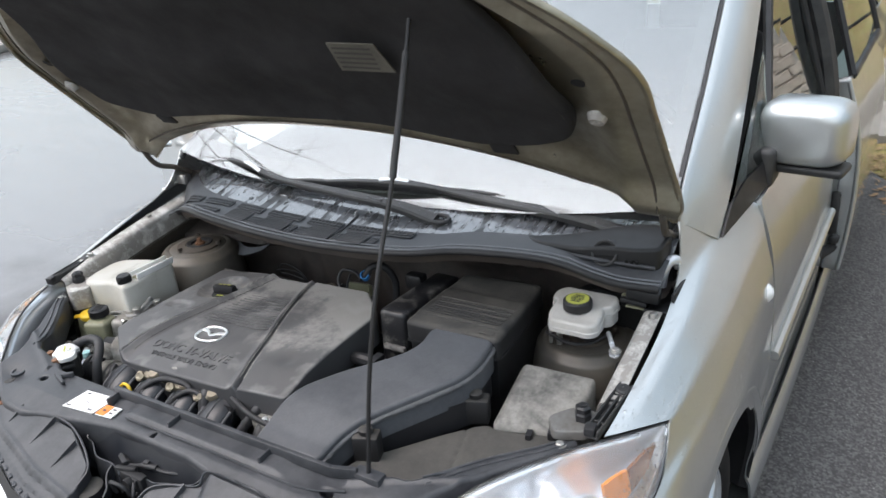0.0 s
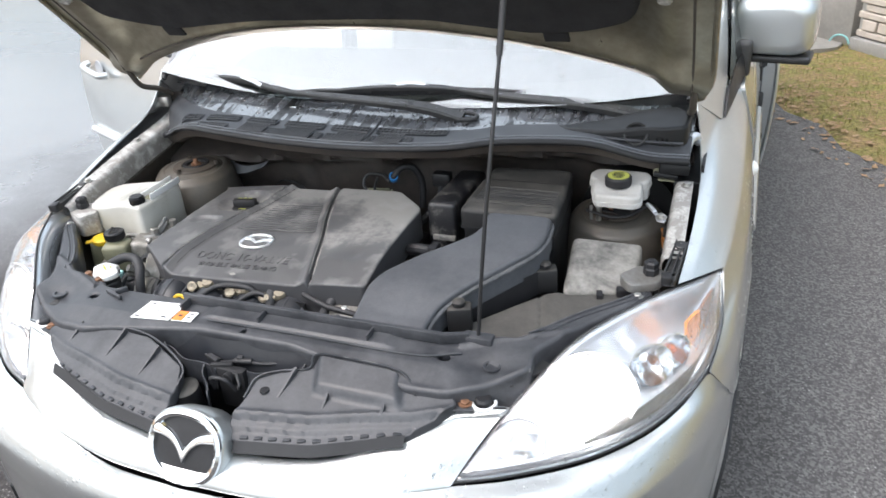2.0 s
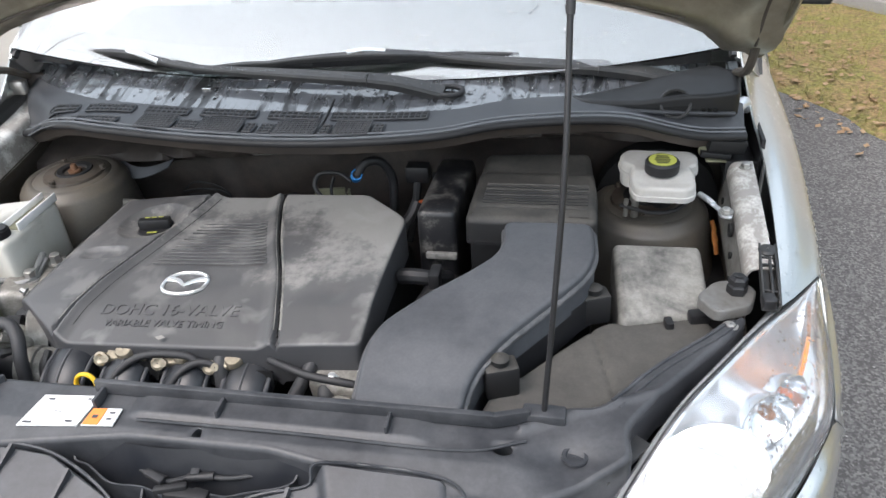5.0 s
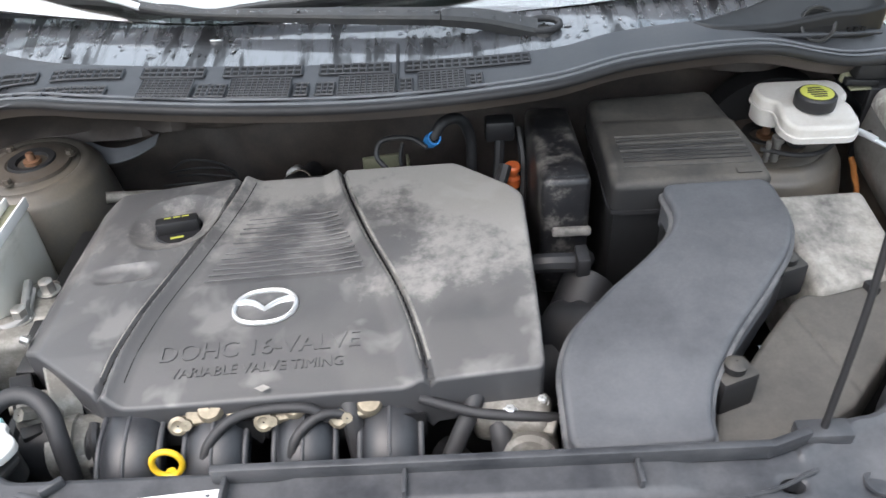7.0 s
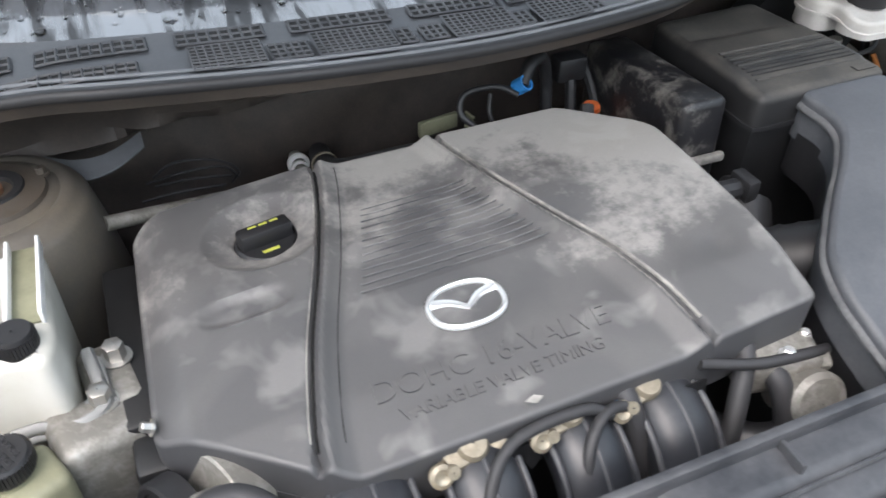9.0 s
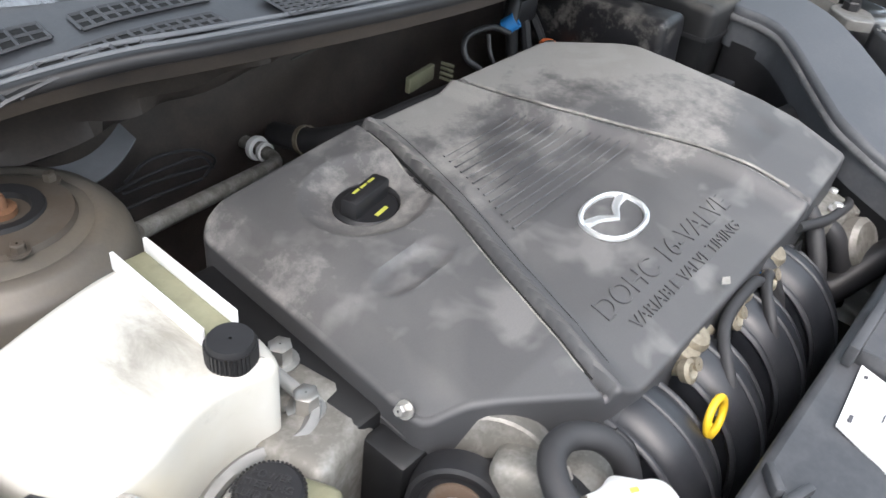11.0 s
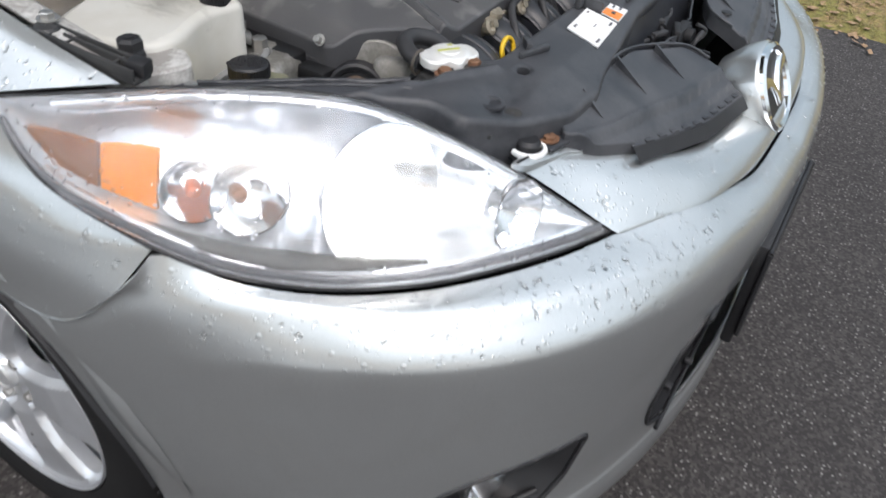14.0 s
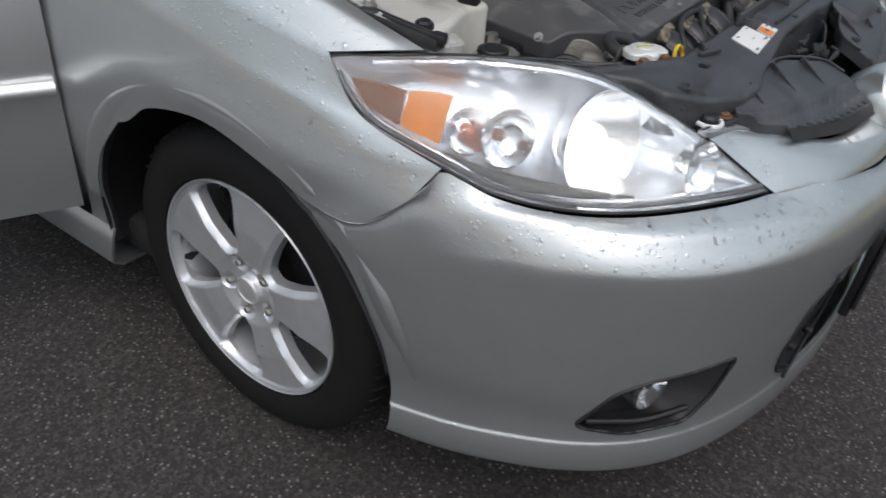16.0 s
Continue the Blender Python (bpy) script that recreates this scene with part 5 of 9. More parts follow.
def pad_mesh():
    o = rounded([(-0.52, 0.28), (-0.42, 0.262), (-0.2, 0.288), (0.2, 0.288), (0.42, 0.262), (0.52, 0.275), (0.61, 0.31), (0.63, 0.38), (0.60, 0.50), (0.55, 0.62), (0.47, 0.80), (-0.47, 0.80), (-0.55, 0.62), (-0.60, 0.50), (-0.63, 0.38), (-0.61, 0.31)], 0.03, 5)
    v, q = field(o, lambda x, y: 0.012 * np.clip(np.sin(9 * x) * np.sin(8 * y + 1) + 0.2, 0, 1) + 0.004 * np.sin(31 * y), 0.012, 0.01, 0.012)
    return mesh_of([hood_point(a, b, 0.018 * (1 - a * a / 0.5) - 0.040 - c) for a, b, c in v], [tuple(r[::-1]) for r in q], 40)


pad = part("hood_insulation", pad_mesh(), "insul", hood, "black felt insulation pad")
for hx, hs in ((-0.44, 0.255), (0.46, 0.255)):
    p0 = hood_point(hx, hs, -0.03)
    part("pad_tab", box_mesh((0.05, 0.006, 0.03), Matrix.Translation(p0) @ pose(0, 0, 0, 131, 0, 0) @ pose(0, 0, 0, 90, 0, 0), 0.002), "insul", hood)
lab = [hood_point(x, s_, 0.018 * (1 - x * x / 0.5) - 0.058) for x, s_ in ((0.262, 0.558), (0.357, 0.558), (0.362, 0.489), (0.250, 0.487))]
hood_label = solid(part("hood_label", mesh_of(lab, [(0, 1, 2, 3)], 0), "pocket", hood, "faded label in a grimy clear pocket"), 0.002, 0.0)
lab = np.array(lab, float)
lab_n = np.cross(lab[1] - lab[0], lab[3] - lab[0])
lab_n = lab_n / np.linalg.norm(lab_n) * 0.0022
for row in (0.15, 0.32, 0.49, 0.66, 0.83):
    for face in (1, -1):
        ends = [lab[0] + (lab[1] - lab[0]) * u + (lab[3] - lab[0]) * w_ + face * lab_n for u, w_ in ((0.08, row - 0.035), (0.90, row - 0.035), (0.90, row + 0.035), (0.08, row + 0.035))]
        part("label_line", mesh_of(ends, [(0, 1, 2, 3)] if face > 0 else [(3, 2, 1, 0)], 0), "tan", hood_label)
for side in (1, -1):
    a, b = hood_point(side * 0.715, 0.10, -0.03), np.array([side * 0.705, 1.06, 1.0])
    hinge = part("hood_hinge", joined([tube_data([a, hood_point(side * 0.712, 0.03, -0.045), np.array([side * 0.705, 1.01, 1.03]), b], 0.0075, 8), tube_data([hood_point(side * 0.66, 0.09, -0.022), hood_point(side * 0.72, 0.08, -0.022)], 0.007, 6, 4)]), "rust", hood)
    for hs in (0.085, 0.125):
        part("hinge_bolt", lathe([(0.001, 0.008), (0.008, 0.008), (0.009, 0.002), (0.012, 0.0), (0.001, -0.001)], Matrix.Translation(hood_point(side * 0.69, hs, -0.024)) @ pose(0, 0, 0, 139, 0, 0), 6), "bolt", hinge)
    part("bump_stop", lathe([(0.001, 0.012), (0.012, 0.012), (0.016, 0.004), (0.018, 0.0), (0.001, -0.002)], Matrix.Translation(hood_point(side * 0.665, 0.37, -0.026)) @ pose(0, 0, 0, 139, 0, 0), 14), "rail", hood)
    # thin dark disc paints the shade of a hole in the inner panel
    part("panel_hole_shade", lathe([(0.001, 0.001), (0.012, 0.001), (0.001, 0.0)], Matrix.Translation(hood_point(side * 0.655, 0.45, -0.024)) @ pose(0, 0, 0, 139, 0, 0), 14), "dark", hood)

ROD = [(0.427, 0.371, 0.812), (0.438, 0.397, 1.0), (0.444, 0.436, 1.14), (0.443, 0.505, 1.28), (0.443, 0.572, 1.45), (0.444, 0.608, 1.56)]
rod = part("prop_rod", tube(ROD, 0.0036, 8, 70), "rubber", car, "thin black hood prop rod")
part("rod_grip", tube([(0.443, 0.505, 1.28), (0.443, 0.545, 1.38), (0.443, 0.572, 1.45)], 0.0055, 10, 8), "hose", rod)

# ---------- engine bay ----------
def put(name, pieces, mat, parent=None, label="", smooth=35.0):
    return part(name, joined(pieces, smooth), mat, parent if parent is not None else car, label)


def moved(data, m):
    a = np.array(m)
    return np.asarray(data[0], float) @ a[:3, :3].T + a[:3, 3], data[1]


def mesh_data(me):
    v = np.array([tuple(p.co) for p in me.vertices])
    q = [tuple(f.vertices) for f in me.polygons]
    bpy.data.meshes.remove(me)
    return v, q


def bolt(parent, x, y, z, r=0.008, mat="bolt", h=0.007, tilt=(0, 0, 0), name="bolt"):
    m = pose(x, y, z, *tilt)
    a = lathe_data([(r * 1.5, 0.0), (r * 1.5, 0.0015), (0.001, 0.0015)], m, 18)
    b = lathe_data([(r, 0.001), (r, h), (r * 0.8, h + 0.001), (0.001, h + 0.001)], m, 6)
    return put(name, [a, b], mat, parent)


# engine cover
COVER = rounded([(-0.449, 0.560), (-0.330, 0.474), (-0.30, 0.462), (0.045, 0.460), (0.168, 0.466), (0.172, 0.752), (0.160, 0.772), (0.085, 0.842), (-0.080, 0.850), (-0.226, 0.856), (-0.420, 0.856), (-0.436, 0.84)], 0.011, 5)
RIB1 = spline([(-0.226, 0.856), (-0.236, 0.80), (-0.264, 0.70), (-0.299, 0.60), (-0.321, 0.52), (-0.329, 0.474)], 60)
RIB2 = spline([(-0.080, 0.852), (-0.068, 0.80), (-0.035, 0.70), (0.005, 0.60), (0.030, 0.52), (0.044, 0.460)], 60)
OILX, OILY = -0.304, 0.765


def rib_x(rib, y):
    o = np.argsort(rib[:, 1])
    return np.interp(y, rib[o, 1], rib[o, 0])


def cover_base(x, y):
    z = 0.839 + 0.055 * (x + 0.15) + np.interp(y, [0.45, 0.475, 0.53, 0.58, 0.70, 0.86], [-0.022, -0.016, -0.001, 0.005, 0.011, 0.014])
    left = np.clip(rib_x(RIB1, y) - x, 0, 1)
    z = z - 0.045 * left - 0.09 * left**2
    return z


def cover_height(x, y):
    z = cover_base(x, y)
    r1, r2 = rib_x(RIB1, y), rib_x(RIB2, y)
    between = (x > r1) & (x < r2)
    edge = np.minimum(x - r1, r2 - x)
    z = z - np.where(between, 0.0075 * np.clip((edge - 0.012) / 0.018, 0, 1), 0)
    z = z + 0.003 * np.exp(-(((x - r1 - 0.009) / 0.006) ** 2)) + 0.003 * np.exp(-(((x - r2 + 0.009) / 0.006) ** 2))
    z = z - 0.009 * np.exp(-(((x - r1) / 0.0036) ** 2)) - 0.009 * np.exp(-(((x - r2) / 0.0036) ** 2))
    # louvre lines ahead of the emblem
    band = np.clip((0.775 - y) / 0.004, 0, 1) * np.clip((y - 0.632) / 0.004, 0, 1) * np.clip((x - r1 - 0.040) / 0.008, 0, 1) * np.clip((r2 - 0.019 - x) / 0.008, 0, 1)
    z = z - 0.0016 * band
    # dish round the filler cap and a finger recess ahead of it
    d = np.hypot((x - OILX) * 0.92, y - OILY)
    z = z - 0.016 * np.clip(1 - (d / 0.060) ** 2, 0, 1) ** 0.7
    rx, ry = np.abs(x + 0.345 + 0.1 * (y - 0.66)) / 0.042, np.abs(y - 0.665) / 0.017
    z = z - 0.006 * np.clip(1.25 - (rx**3 + ry**3), 0, 1)
    # rolled-down edge on the reservoir side
    z = z - 0.016 * np.clip((-0.408 - 0.05 * (0.70 - y) - x) / 0.028, 0, 1) ** 1.3
    # low swell on the battery side
    z = z + 0.005 * np.exp(-(((x - 0.10) / 0.07) ** 2 + ((y - 0.60) / 0.12) ** 2)) - 0.004 * np.exp(-(((x - 0.105) / 0.018) ** 2 + ((y - 0.552) / 0.018) ** 2))
    return z


oil_hole = np.array([(OILX + 0.034 * math.cos(a), OILY + 0.031 * math.sin(a)) for a in np.linspace(0, 2 * math.pi, 28, endpoint=False)])
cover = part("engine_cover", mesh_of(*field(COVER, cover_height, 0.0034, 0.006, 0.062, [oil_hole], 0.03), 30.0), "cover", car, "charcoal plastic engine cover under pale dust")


def wavy_text(body, size, x, y, stretch, parent):
    me = text_mesh(body, size, 0.0015, Matrix.Translation((x, y, 0)) @ Matrix.Diagonal((stretch, 1, 1, 1)))
    for v in me.vertices:
        bx, by = np.array([v.co.x]), np.array([v.co.y])
        v.co.z = v.co.z + float(cover_height(bx, by)[0]) + 0.0002
    return part("raised_lettering", shade(me, 30), "cover", parent)


wavy_text("DOHC 16-VALVE", 0.029, -0.152, 0.525, 1.08, cover)
wavy_text("VARIABLE VALVE TIMING", 0.0165, -0.152, 0.500, 1.08, cover)
lx, ly = -0.153, 0.585
lz = float(cover_base(np.array([lx]), np.array([ly]))[0]) - 0.0072
lm = Matrix.Translation((lx, ly, lz)) @ pose(0, 0, 0, 2.5, -3.0, 0)
part("cover_emblem_ring", ring_mesh(0.040, 0.030, 0.0055, 0.004, lm), "satin", cover, "satin chrome oval ring")
part("cover_emblem_wing", wing_mesh(0.037, 0.026, lm, 0.0035, 0.16), "satin", cover, "satin chrome wing")
part("clip_mark", mesh_of([(-0.150, 0.470, 0.823), (-0.140, 0.474, 0.8235), (-0.132, 0.470, 0.823), (-0.141, 0.465, 0.822)], [(0, 3, 2, 1)], 0), "silt", cover)
# near-black tubes put crease shade along the ribs
for rib_name, rib_line, off in (("rib_crease_shade", RIB1, 0.0), ("rib_crease_shade", RIB2, 0.0), ("rib_line", RIB1, 0.0235)):
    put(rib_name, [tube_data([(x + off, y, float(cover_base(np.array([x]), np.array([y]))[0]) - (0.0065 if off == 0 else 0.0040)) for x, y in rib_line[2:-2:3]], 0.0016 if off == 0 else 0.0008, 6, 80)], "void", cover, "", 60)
for rib_line, off in ((RIB1, -0.005), (RIB2, 0.005), (RIB2, -0.005)):
    put("worn_rib_edge", [tube_data([(x + off, y, float(cover_height(np.array([x + off]), np.array([y]))[0]) - 0.0002) for x, y in rib_line[3:-3:2]], 0.0021 if off > 0 else 0.0008, 6, 90)], "silt", cover, "", 60)
for k in range(13):
    ly_ = 0.640 + 0.0099 * k
    xa, xb = float(rib_x(RIB1, ly_)) + 0.046, float(rib_x(RIB2, ly_)) - 0.024
    put("louvre", [tube_data([(x, ly_, float(cover_height(np.array([x]), np.array([ly_]))[0]) + 0.0008) for x in np.linspace(xa, xb, 7)], 0.0014, 6, 14)], "cover", cover, "", 60)
oz = float(cover_base(np.array([OILX]), np.array([OILY]))[0]) - 0.018
cap = put("oil_filler_cap", [lathe_data([(0.034, -0.02), (0.033, 0.0), (0.030, 0.003), (0.001, 0.003)], pose(OILX, OILY, oz), 30)], "rubber", cover, "black oil filler cap with yellow print")
part("cap_grip", box_mesh((0.058, 0.019, 0.022), pose(OILX, OILY + 0.002, oz + 0.010, 0, 0, 12), 0.004), "rubber", cap)
for dx in (-0.012, 0.0, 0.012):
    part("cap_print", box_mesh((0.009, 0.0026, 0.0006), pose(OILX + dx, OILY + 0.005 + 0.2 * dx, oz + 0.0214, 0, 0, 12), 0), "lime", cap)
part("cap_symbol", box_mesh((0.018, 0.004, 0.0006), pose(OILX + 0.002, OILY - 0.018, oz + 0.0036, 0, 0, 12), 0), "lime", cap)

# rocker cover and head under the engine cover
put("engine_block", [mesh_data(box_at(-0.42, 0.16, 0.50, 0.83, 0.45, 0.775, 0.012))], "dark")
skirt_line = np.array([(-0.4335, 0.835), (-0.440, 0.75), (-0.4455, 0.65), (-0.4475, 0.575), (-0.443, 0.560), (-0.395, 0.522), (-0.345, 0.486), (-0.331, 0.476)])
skirt_top = cover_base(skirt_line[:, 0], skirt_line[:, 1]) - 0.040
solid(put("cover_skirt", [sheet_data(np.array([np.column_stack([skirt_line, skirt_top]), np.column_stack([skirt_line + (0.002, 0.001), skirt_top - np.array([0.006, 0.010, 0.018, 0.032, 0.034, 0.034, 0.030, 0.012])])]))], "cover", cover), 0.003, 0.0)
put("cover_stay", [mesh_data(box_at(-0.475, -0.43, 0.60, 0.83, 0.70, 0.785, 0.006)), mesh_data(box_at(-0.47, -0.425, 0.555, 0.60, 0.62, 0.775, 0.006))], "jet", smooth=30)
bolt(cover, -0.447, 0.577, 0.806, 0.005, "bolt", 0.009, (0, -60, 0))

# intake manifold: four ribbed runners that turn down ahead of the engine
for rx in (-0.292, -0.197, -0.098, -0.004):
    path_r = spline([(rx, 0.50, 0.758), (rx, 0.465, 0.765), (rx, 0.428, 0.750), (rx, 0.402, 0.710), (rx, 0.398, 0.64), (rx, 0.42, 0.58)], 30)
    along = np.gradient(path_r, axis=0)
    along /= np.linalg.norm(along, axis=1)[:, None]
    outward = np.column_stack([np.zeros(30), along[:, 2], -along[:, 1]])
    outward = outward if outward[8, 2] > 0 else -outward
    shell = []
    for p, o in zip(path_r, outward):
        shell.append([p + np.array([0.035 * math.copysign(abs(math.cos(a)) ** 0.85, math.cos(a)), 0, 0]) + o * 0.029 * math.copysign(abs(math.sin(a)) ** 0.85, math.sin(a)) for a in np.linspace(0, 2 * math.pi, 29)])
    runner = put("manifold_runner", [sheet_data(np.array(shell))], "runner", None, "dusty blue-black intake runner", 60)
    put("runner_seam", [tube_data(path_r[2:26] + outward[2:26] * 0.0290, 0.0022, 6, 40)], "greyblack", runner, "", 60)
    for s_ in (-1, 1):
        put("runner_flange", [tube_data(path_r[2:26] + outward[2:26] * 0.016 + (s_ * 0.0335, 0, 0), 0.0034, 6, 40)], "greyblack", runner, "", 60)
    put("runner_band", [sheet_data(np.array([[path_r[3] + np.array([x, 0, 0]) + outward[3] * (0.031 - 14 * x * x) + along[3] * d for x in np.linspace(-0.036, 0.036, 13)] for d in (-0.010, 0.0, 0.010)]))], "greyblack", runner)
put("manifold_plenum", [mesh_data(box_at(-0.33, 0.03, 0.40, 0.47, 0.52, 0.60, 0.02))], "blackin")
for k, ix in enumerate((-0.226, -0.132, -0.05)):
    inj = put("injector", [lathe_data([(0.007, -0.012), (0.011, -0.012), (0.011, 0.006), (0.006, 0.006), (0.006, 0.02), (0.001, 0.02)], pose(ix, 0.462, 0.783, 55, 0, 0), 16), mesh_data(box_mesh((0.036, 0.020, 0.018), pose(ix + 0.014, 0.462, 0.788, 20, 0, 10), 0.004))], "brass", None, "grimy cast-metal injector")
    put("injector_ring", [lathe_data([(0.010, -0.004), (0.011, 0.003), (0.007, 0.005), (0.004, 0.003), (0.001, 0.003)], pose(ix - 0.010, 0.450, 0.790, 55, 0, 0), 18)], "brass", inj)
for ix in (-0.212, -0.118, -0.036):
    put("cast_barrel", [lathe_data([(0.013, -0.014), (0.0145, -0.010), (0.0145, 0.010), (0.012, 0.014), (0.001, 0.015)], pose(ix + 0.010, 0.466, 0.790, 20, 0, 0), 22), mesh_data(box_mesh((0.020, 0.012, 0.010), pose(ix + 0.034, 0.462, 0.788, 20, 0, -8), 0.003))], "brass", None, "grimy corroded cast fitting", 50)
    scrap = [[(ix + 0.030 + 0.042 * u, 0.452 - 0.006 * w, 0.790 - w * (0.016 + 0.016 * abs(math.sin(9 * u + 40 * ix)))) for u in np.linspace(0, 1, 15)] for w in (0.0, 0.5, 1.0)]
    solid(put("foam_scrap", [sheet_data(np.array(scrap))], "jet", None, "torn black foam hanging by the injectors"), 0.002, 0.0)
put("fuel_rail", [tube_data([(-0.24, 0.480, 0.785), (-0.02, 0.480, 0.792)], 0.009, 10, 4)], "cast")
for pts in ([(-0.20, 0.40, 0.72), (-0.205, 0.42, 0.775), (-0.17, 0.45, 0.800), (-0.10, 0.455, 0.805), (-0.07, 0.45, 0.79)], [(-0.105, 0.39, 0.71), (-0.11, 0.42, 0.775), (-0.085, 0.445, 0.797), (-0.055, 0.452, 0.793), (-0.045, 0.44, 0.77)], [(0.03, 0.46, 0.805), (0.09, 0.445, 0.795), (0.15, 0.44, 0.790), (0.20, 0.45, 0.77)]):
    put("wiring_loom", [tube_data(pts, 0.0058, 8, 30)], "hose", None, "dusty corrugated wiring loom", 60)
put("breather_hose", [tube_data([(-0.050, 0.472, 0.797), (-0.046, 0.455, 0.785), (-0.040, 0.435, 0.74), (-0.036, 0.42, 0.66)], 0.0115, 12, 24)], "hose", None, "ribbed grey breather hose", 60)
put("hose_clamp", [lathe_data([(0.0125, -0.003), (0.0135, -0.003), (0.0135, 0.003), (0.0125, 0.003)], pose(-0.049, 0.468, 0.795, 30, 0, 0), 18)], "blue")
put("vacuum_hose", [tube_data([(0.095, 0.475, 0.800), (0.085, 0.455, 0.785), (0.060, 0.425, 0.74), (0.045, 0.41, 0.68)], 0.0105, 10, 24)], "hose", None, "", 60)
valve = put("valve_housing", [mesh_data(box_mesh((0.085, 0.05, 0.05), pose(0.132, 0.462, 0.765, 8, 0, -12), 0.012, 3)), lathe_data([(0.030, -0.03), (0.031, 0.02), (0.026, 0.026), (0.001, 0.026)], pose(0.150, 0.425, 0.745, 62, 0, -10), 24), mesh_data(box_mesh((0.05, 0.022, 0.02), pose(0.155, 0.445, 0.772, 20, 0, -20), 0.005))], "cast", None, "grimy cast aluminium valve housing")
bolt(valve, 0.128, 0.446, 0.790, 0.006, "satin", 0.008)
bolt(valve, 0.165, 0.462, 0.786, 0.005, "satin", 0.008)
put("coolant_pipe", [tube_data([(0.115, 0.455, 0.775), (0.118, 0.435, 0.765), (0.122, 0.415, 0.73), (0.124, 0.405, 0.68)], 0.0125, 12, 20)], "hose", None, "", 60)
throttle = put("throttle_body", [lathe_data([(0.034, -0.035), (0.034, 0.0), (0.037, 0.002), (0.037, 0.03), (0.030, 0.034)], pose(-0.362, 0.468, 0.742, 0, -90, 8), 28), mesh_data(box_mesh((0.05, 0.06, 0.07), pose(-0.352, 0.462, 0.725, 0, 0, 8), 0.012, 3))], "cast", None, "cast aluminium throttle body")
put("throttle_boot", [lathe_data([(0.030, 0.0), (0.042, 0.004), (0.042, 0.030), (0.036, 0.032), (0.036, 0.038), (0.041, 0.042), (0.041, 0.05), (0.034, 0.055), (0.001, 0.055)], pose(-0.385, 0.474, 0.742, 0, -90, 8), 30)], "rubber", throttle, "black ribbed rubber boot")
put("plug_lead", [tube_data([(-0.335, 0.462, 0.785), (-0.333, 0.445, 0.775), (-0.332, 0.43, 0.73), (-0.335, 0.42, 0.66)], 0.006, 8, 20), tube_data([(-0.338, 0.466, 0.782), (-0.342, 0.446, 0.770), (-0.342, 0.432, 0.73)], 0.004, 8, 16)], "rubber")

dip = put("dipstick", [tube_data([(-0.245 + 0.0165 * math.cos(a), 0.414 + 0.004 * math.sin(a), 0.771 + 0.0155 * math.sin(a)) for a in np.linspace(0, 2 * math.pi, 25)], 0.0036, 8, 40)], "yellow", None, "yellow dipstick ring", 60)
put("dipstick_stem", [tube_data([(-0.245, 0.414, 0.757), (-0.243, 0.418, 0.70), (-0.24, 0.43, 0.60)], 0.006, 8, 8)], "yellow", dip)

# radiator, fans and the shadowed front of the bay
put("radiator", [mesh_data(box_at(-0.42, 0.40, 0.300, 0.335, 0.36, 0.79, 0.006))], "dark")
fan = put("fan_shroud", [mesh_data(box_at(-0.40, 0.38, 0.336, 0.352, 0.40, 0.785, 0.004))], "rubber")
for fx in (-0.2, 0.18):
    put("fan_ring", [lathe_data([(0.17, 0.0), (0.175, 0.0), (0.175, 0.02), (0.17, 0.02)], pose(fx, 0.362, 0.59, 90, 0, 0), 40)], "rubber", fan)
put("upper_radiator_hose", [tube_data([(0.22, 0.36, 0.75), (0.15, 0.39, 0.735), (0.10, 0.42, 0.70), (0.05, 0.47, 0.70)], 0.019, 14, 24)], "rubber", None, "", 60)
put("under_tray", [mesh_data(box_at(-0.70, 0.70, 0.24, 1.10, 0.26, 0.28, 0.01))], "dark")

# radiator support cover
SUP = [(-0.376, 0.366), (-0.402, 0.382), (-0.490, 0.396), (-0.517, 0.416), (-0.534, 0.451), (-0.584, 0.503), (-0.631, 0.546), (-0.662, 0.580), (-0.695, 0.590), (-0.672, 0.549), (-0.642, 0.512), (-0.600, 0.462), (-0.556, 0.405), (-0.530, 0.365), (-0.535, 0.322), (-0.470, 0.278), (-0.41, 0.250), (-0.34, 0.246), (-0.292, 0.259), (-0.175, 0.276), (-0.097, 0.288)]
support_outline = rounded(SUP + [(-x, y) for x, y in SUP[::-1]], 0.012, 4)


def support_height(x, y):
    ax = np.abs(x)
    z = 0.816 + 0.006 * np.clip((y - 0.29) / 0.07, -1, 1.2)
    wing = np.clip((ax - 0.42) / 0.25, 0, 1)
    z = z + 0.012 * wing - 0.010 * np.clip((0.30 - y) / 0.04, 0, 1)
    ridge = np.exp(-(((y - (0.345 + 0.45 * np.clip(ax - 0.38, 0, 1))) / 0.007) ** 2)) * (ax > 0.40)
    step = 0.006 * np.clip((y - 0.315) / 0.006, 0, 1) * np.clip((0.30 - ax) / 0.03, 0, 1) * np.clip((x + 0.11) / 0.02, 0, 1)
    scoop = 0.012 * np.exp(-(((ax - 0.46) / 0.045) ** 2 + ((y - 0.31) / 0.03) ** 2))
    return z + 0.005 * ridge + step - scoop


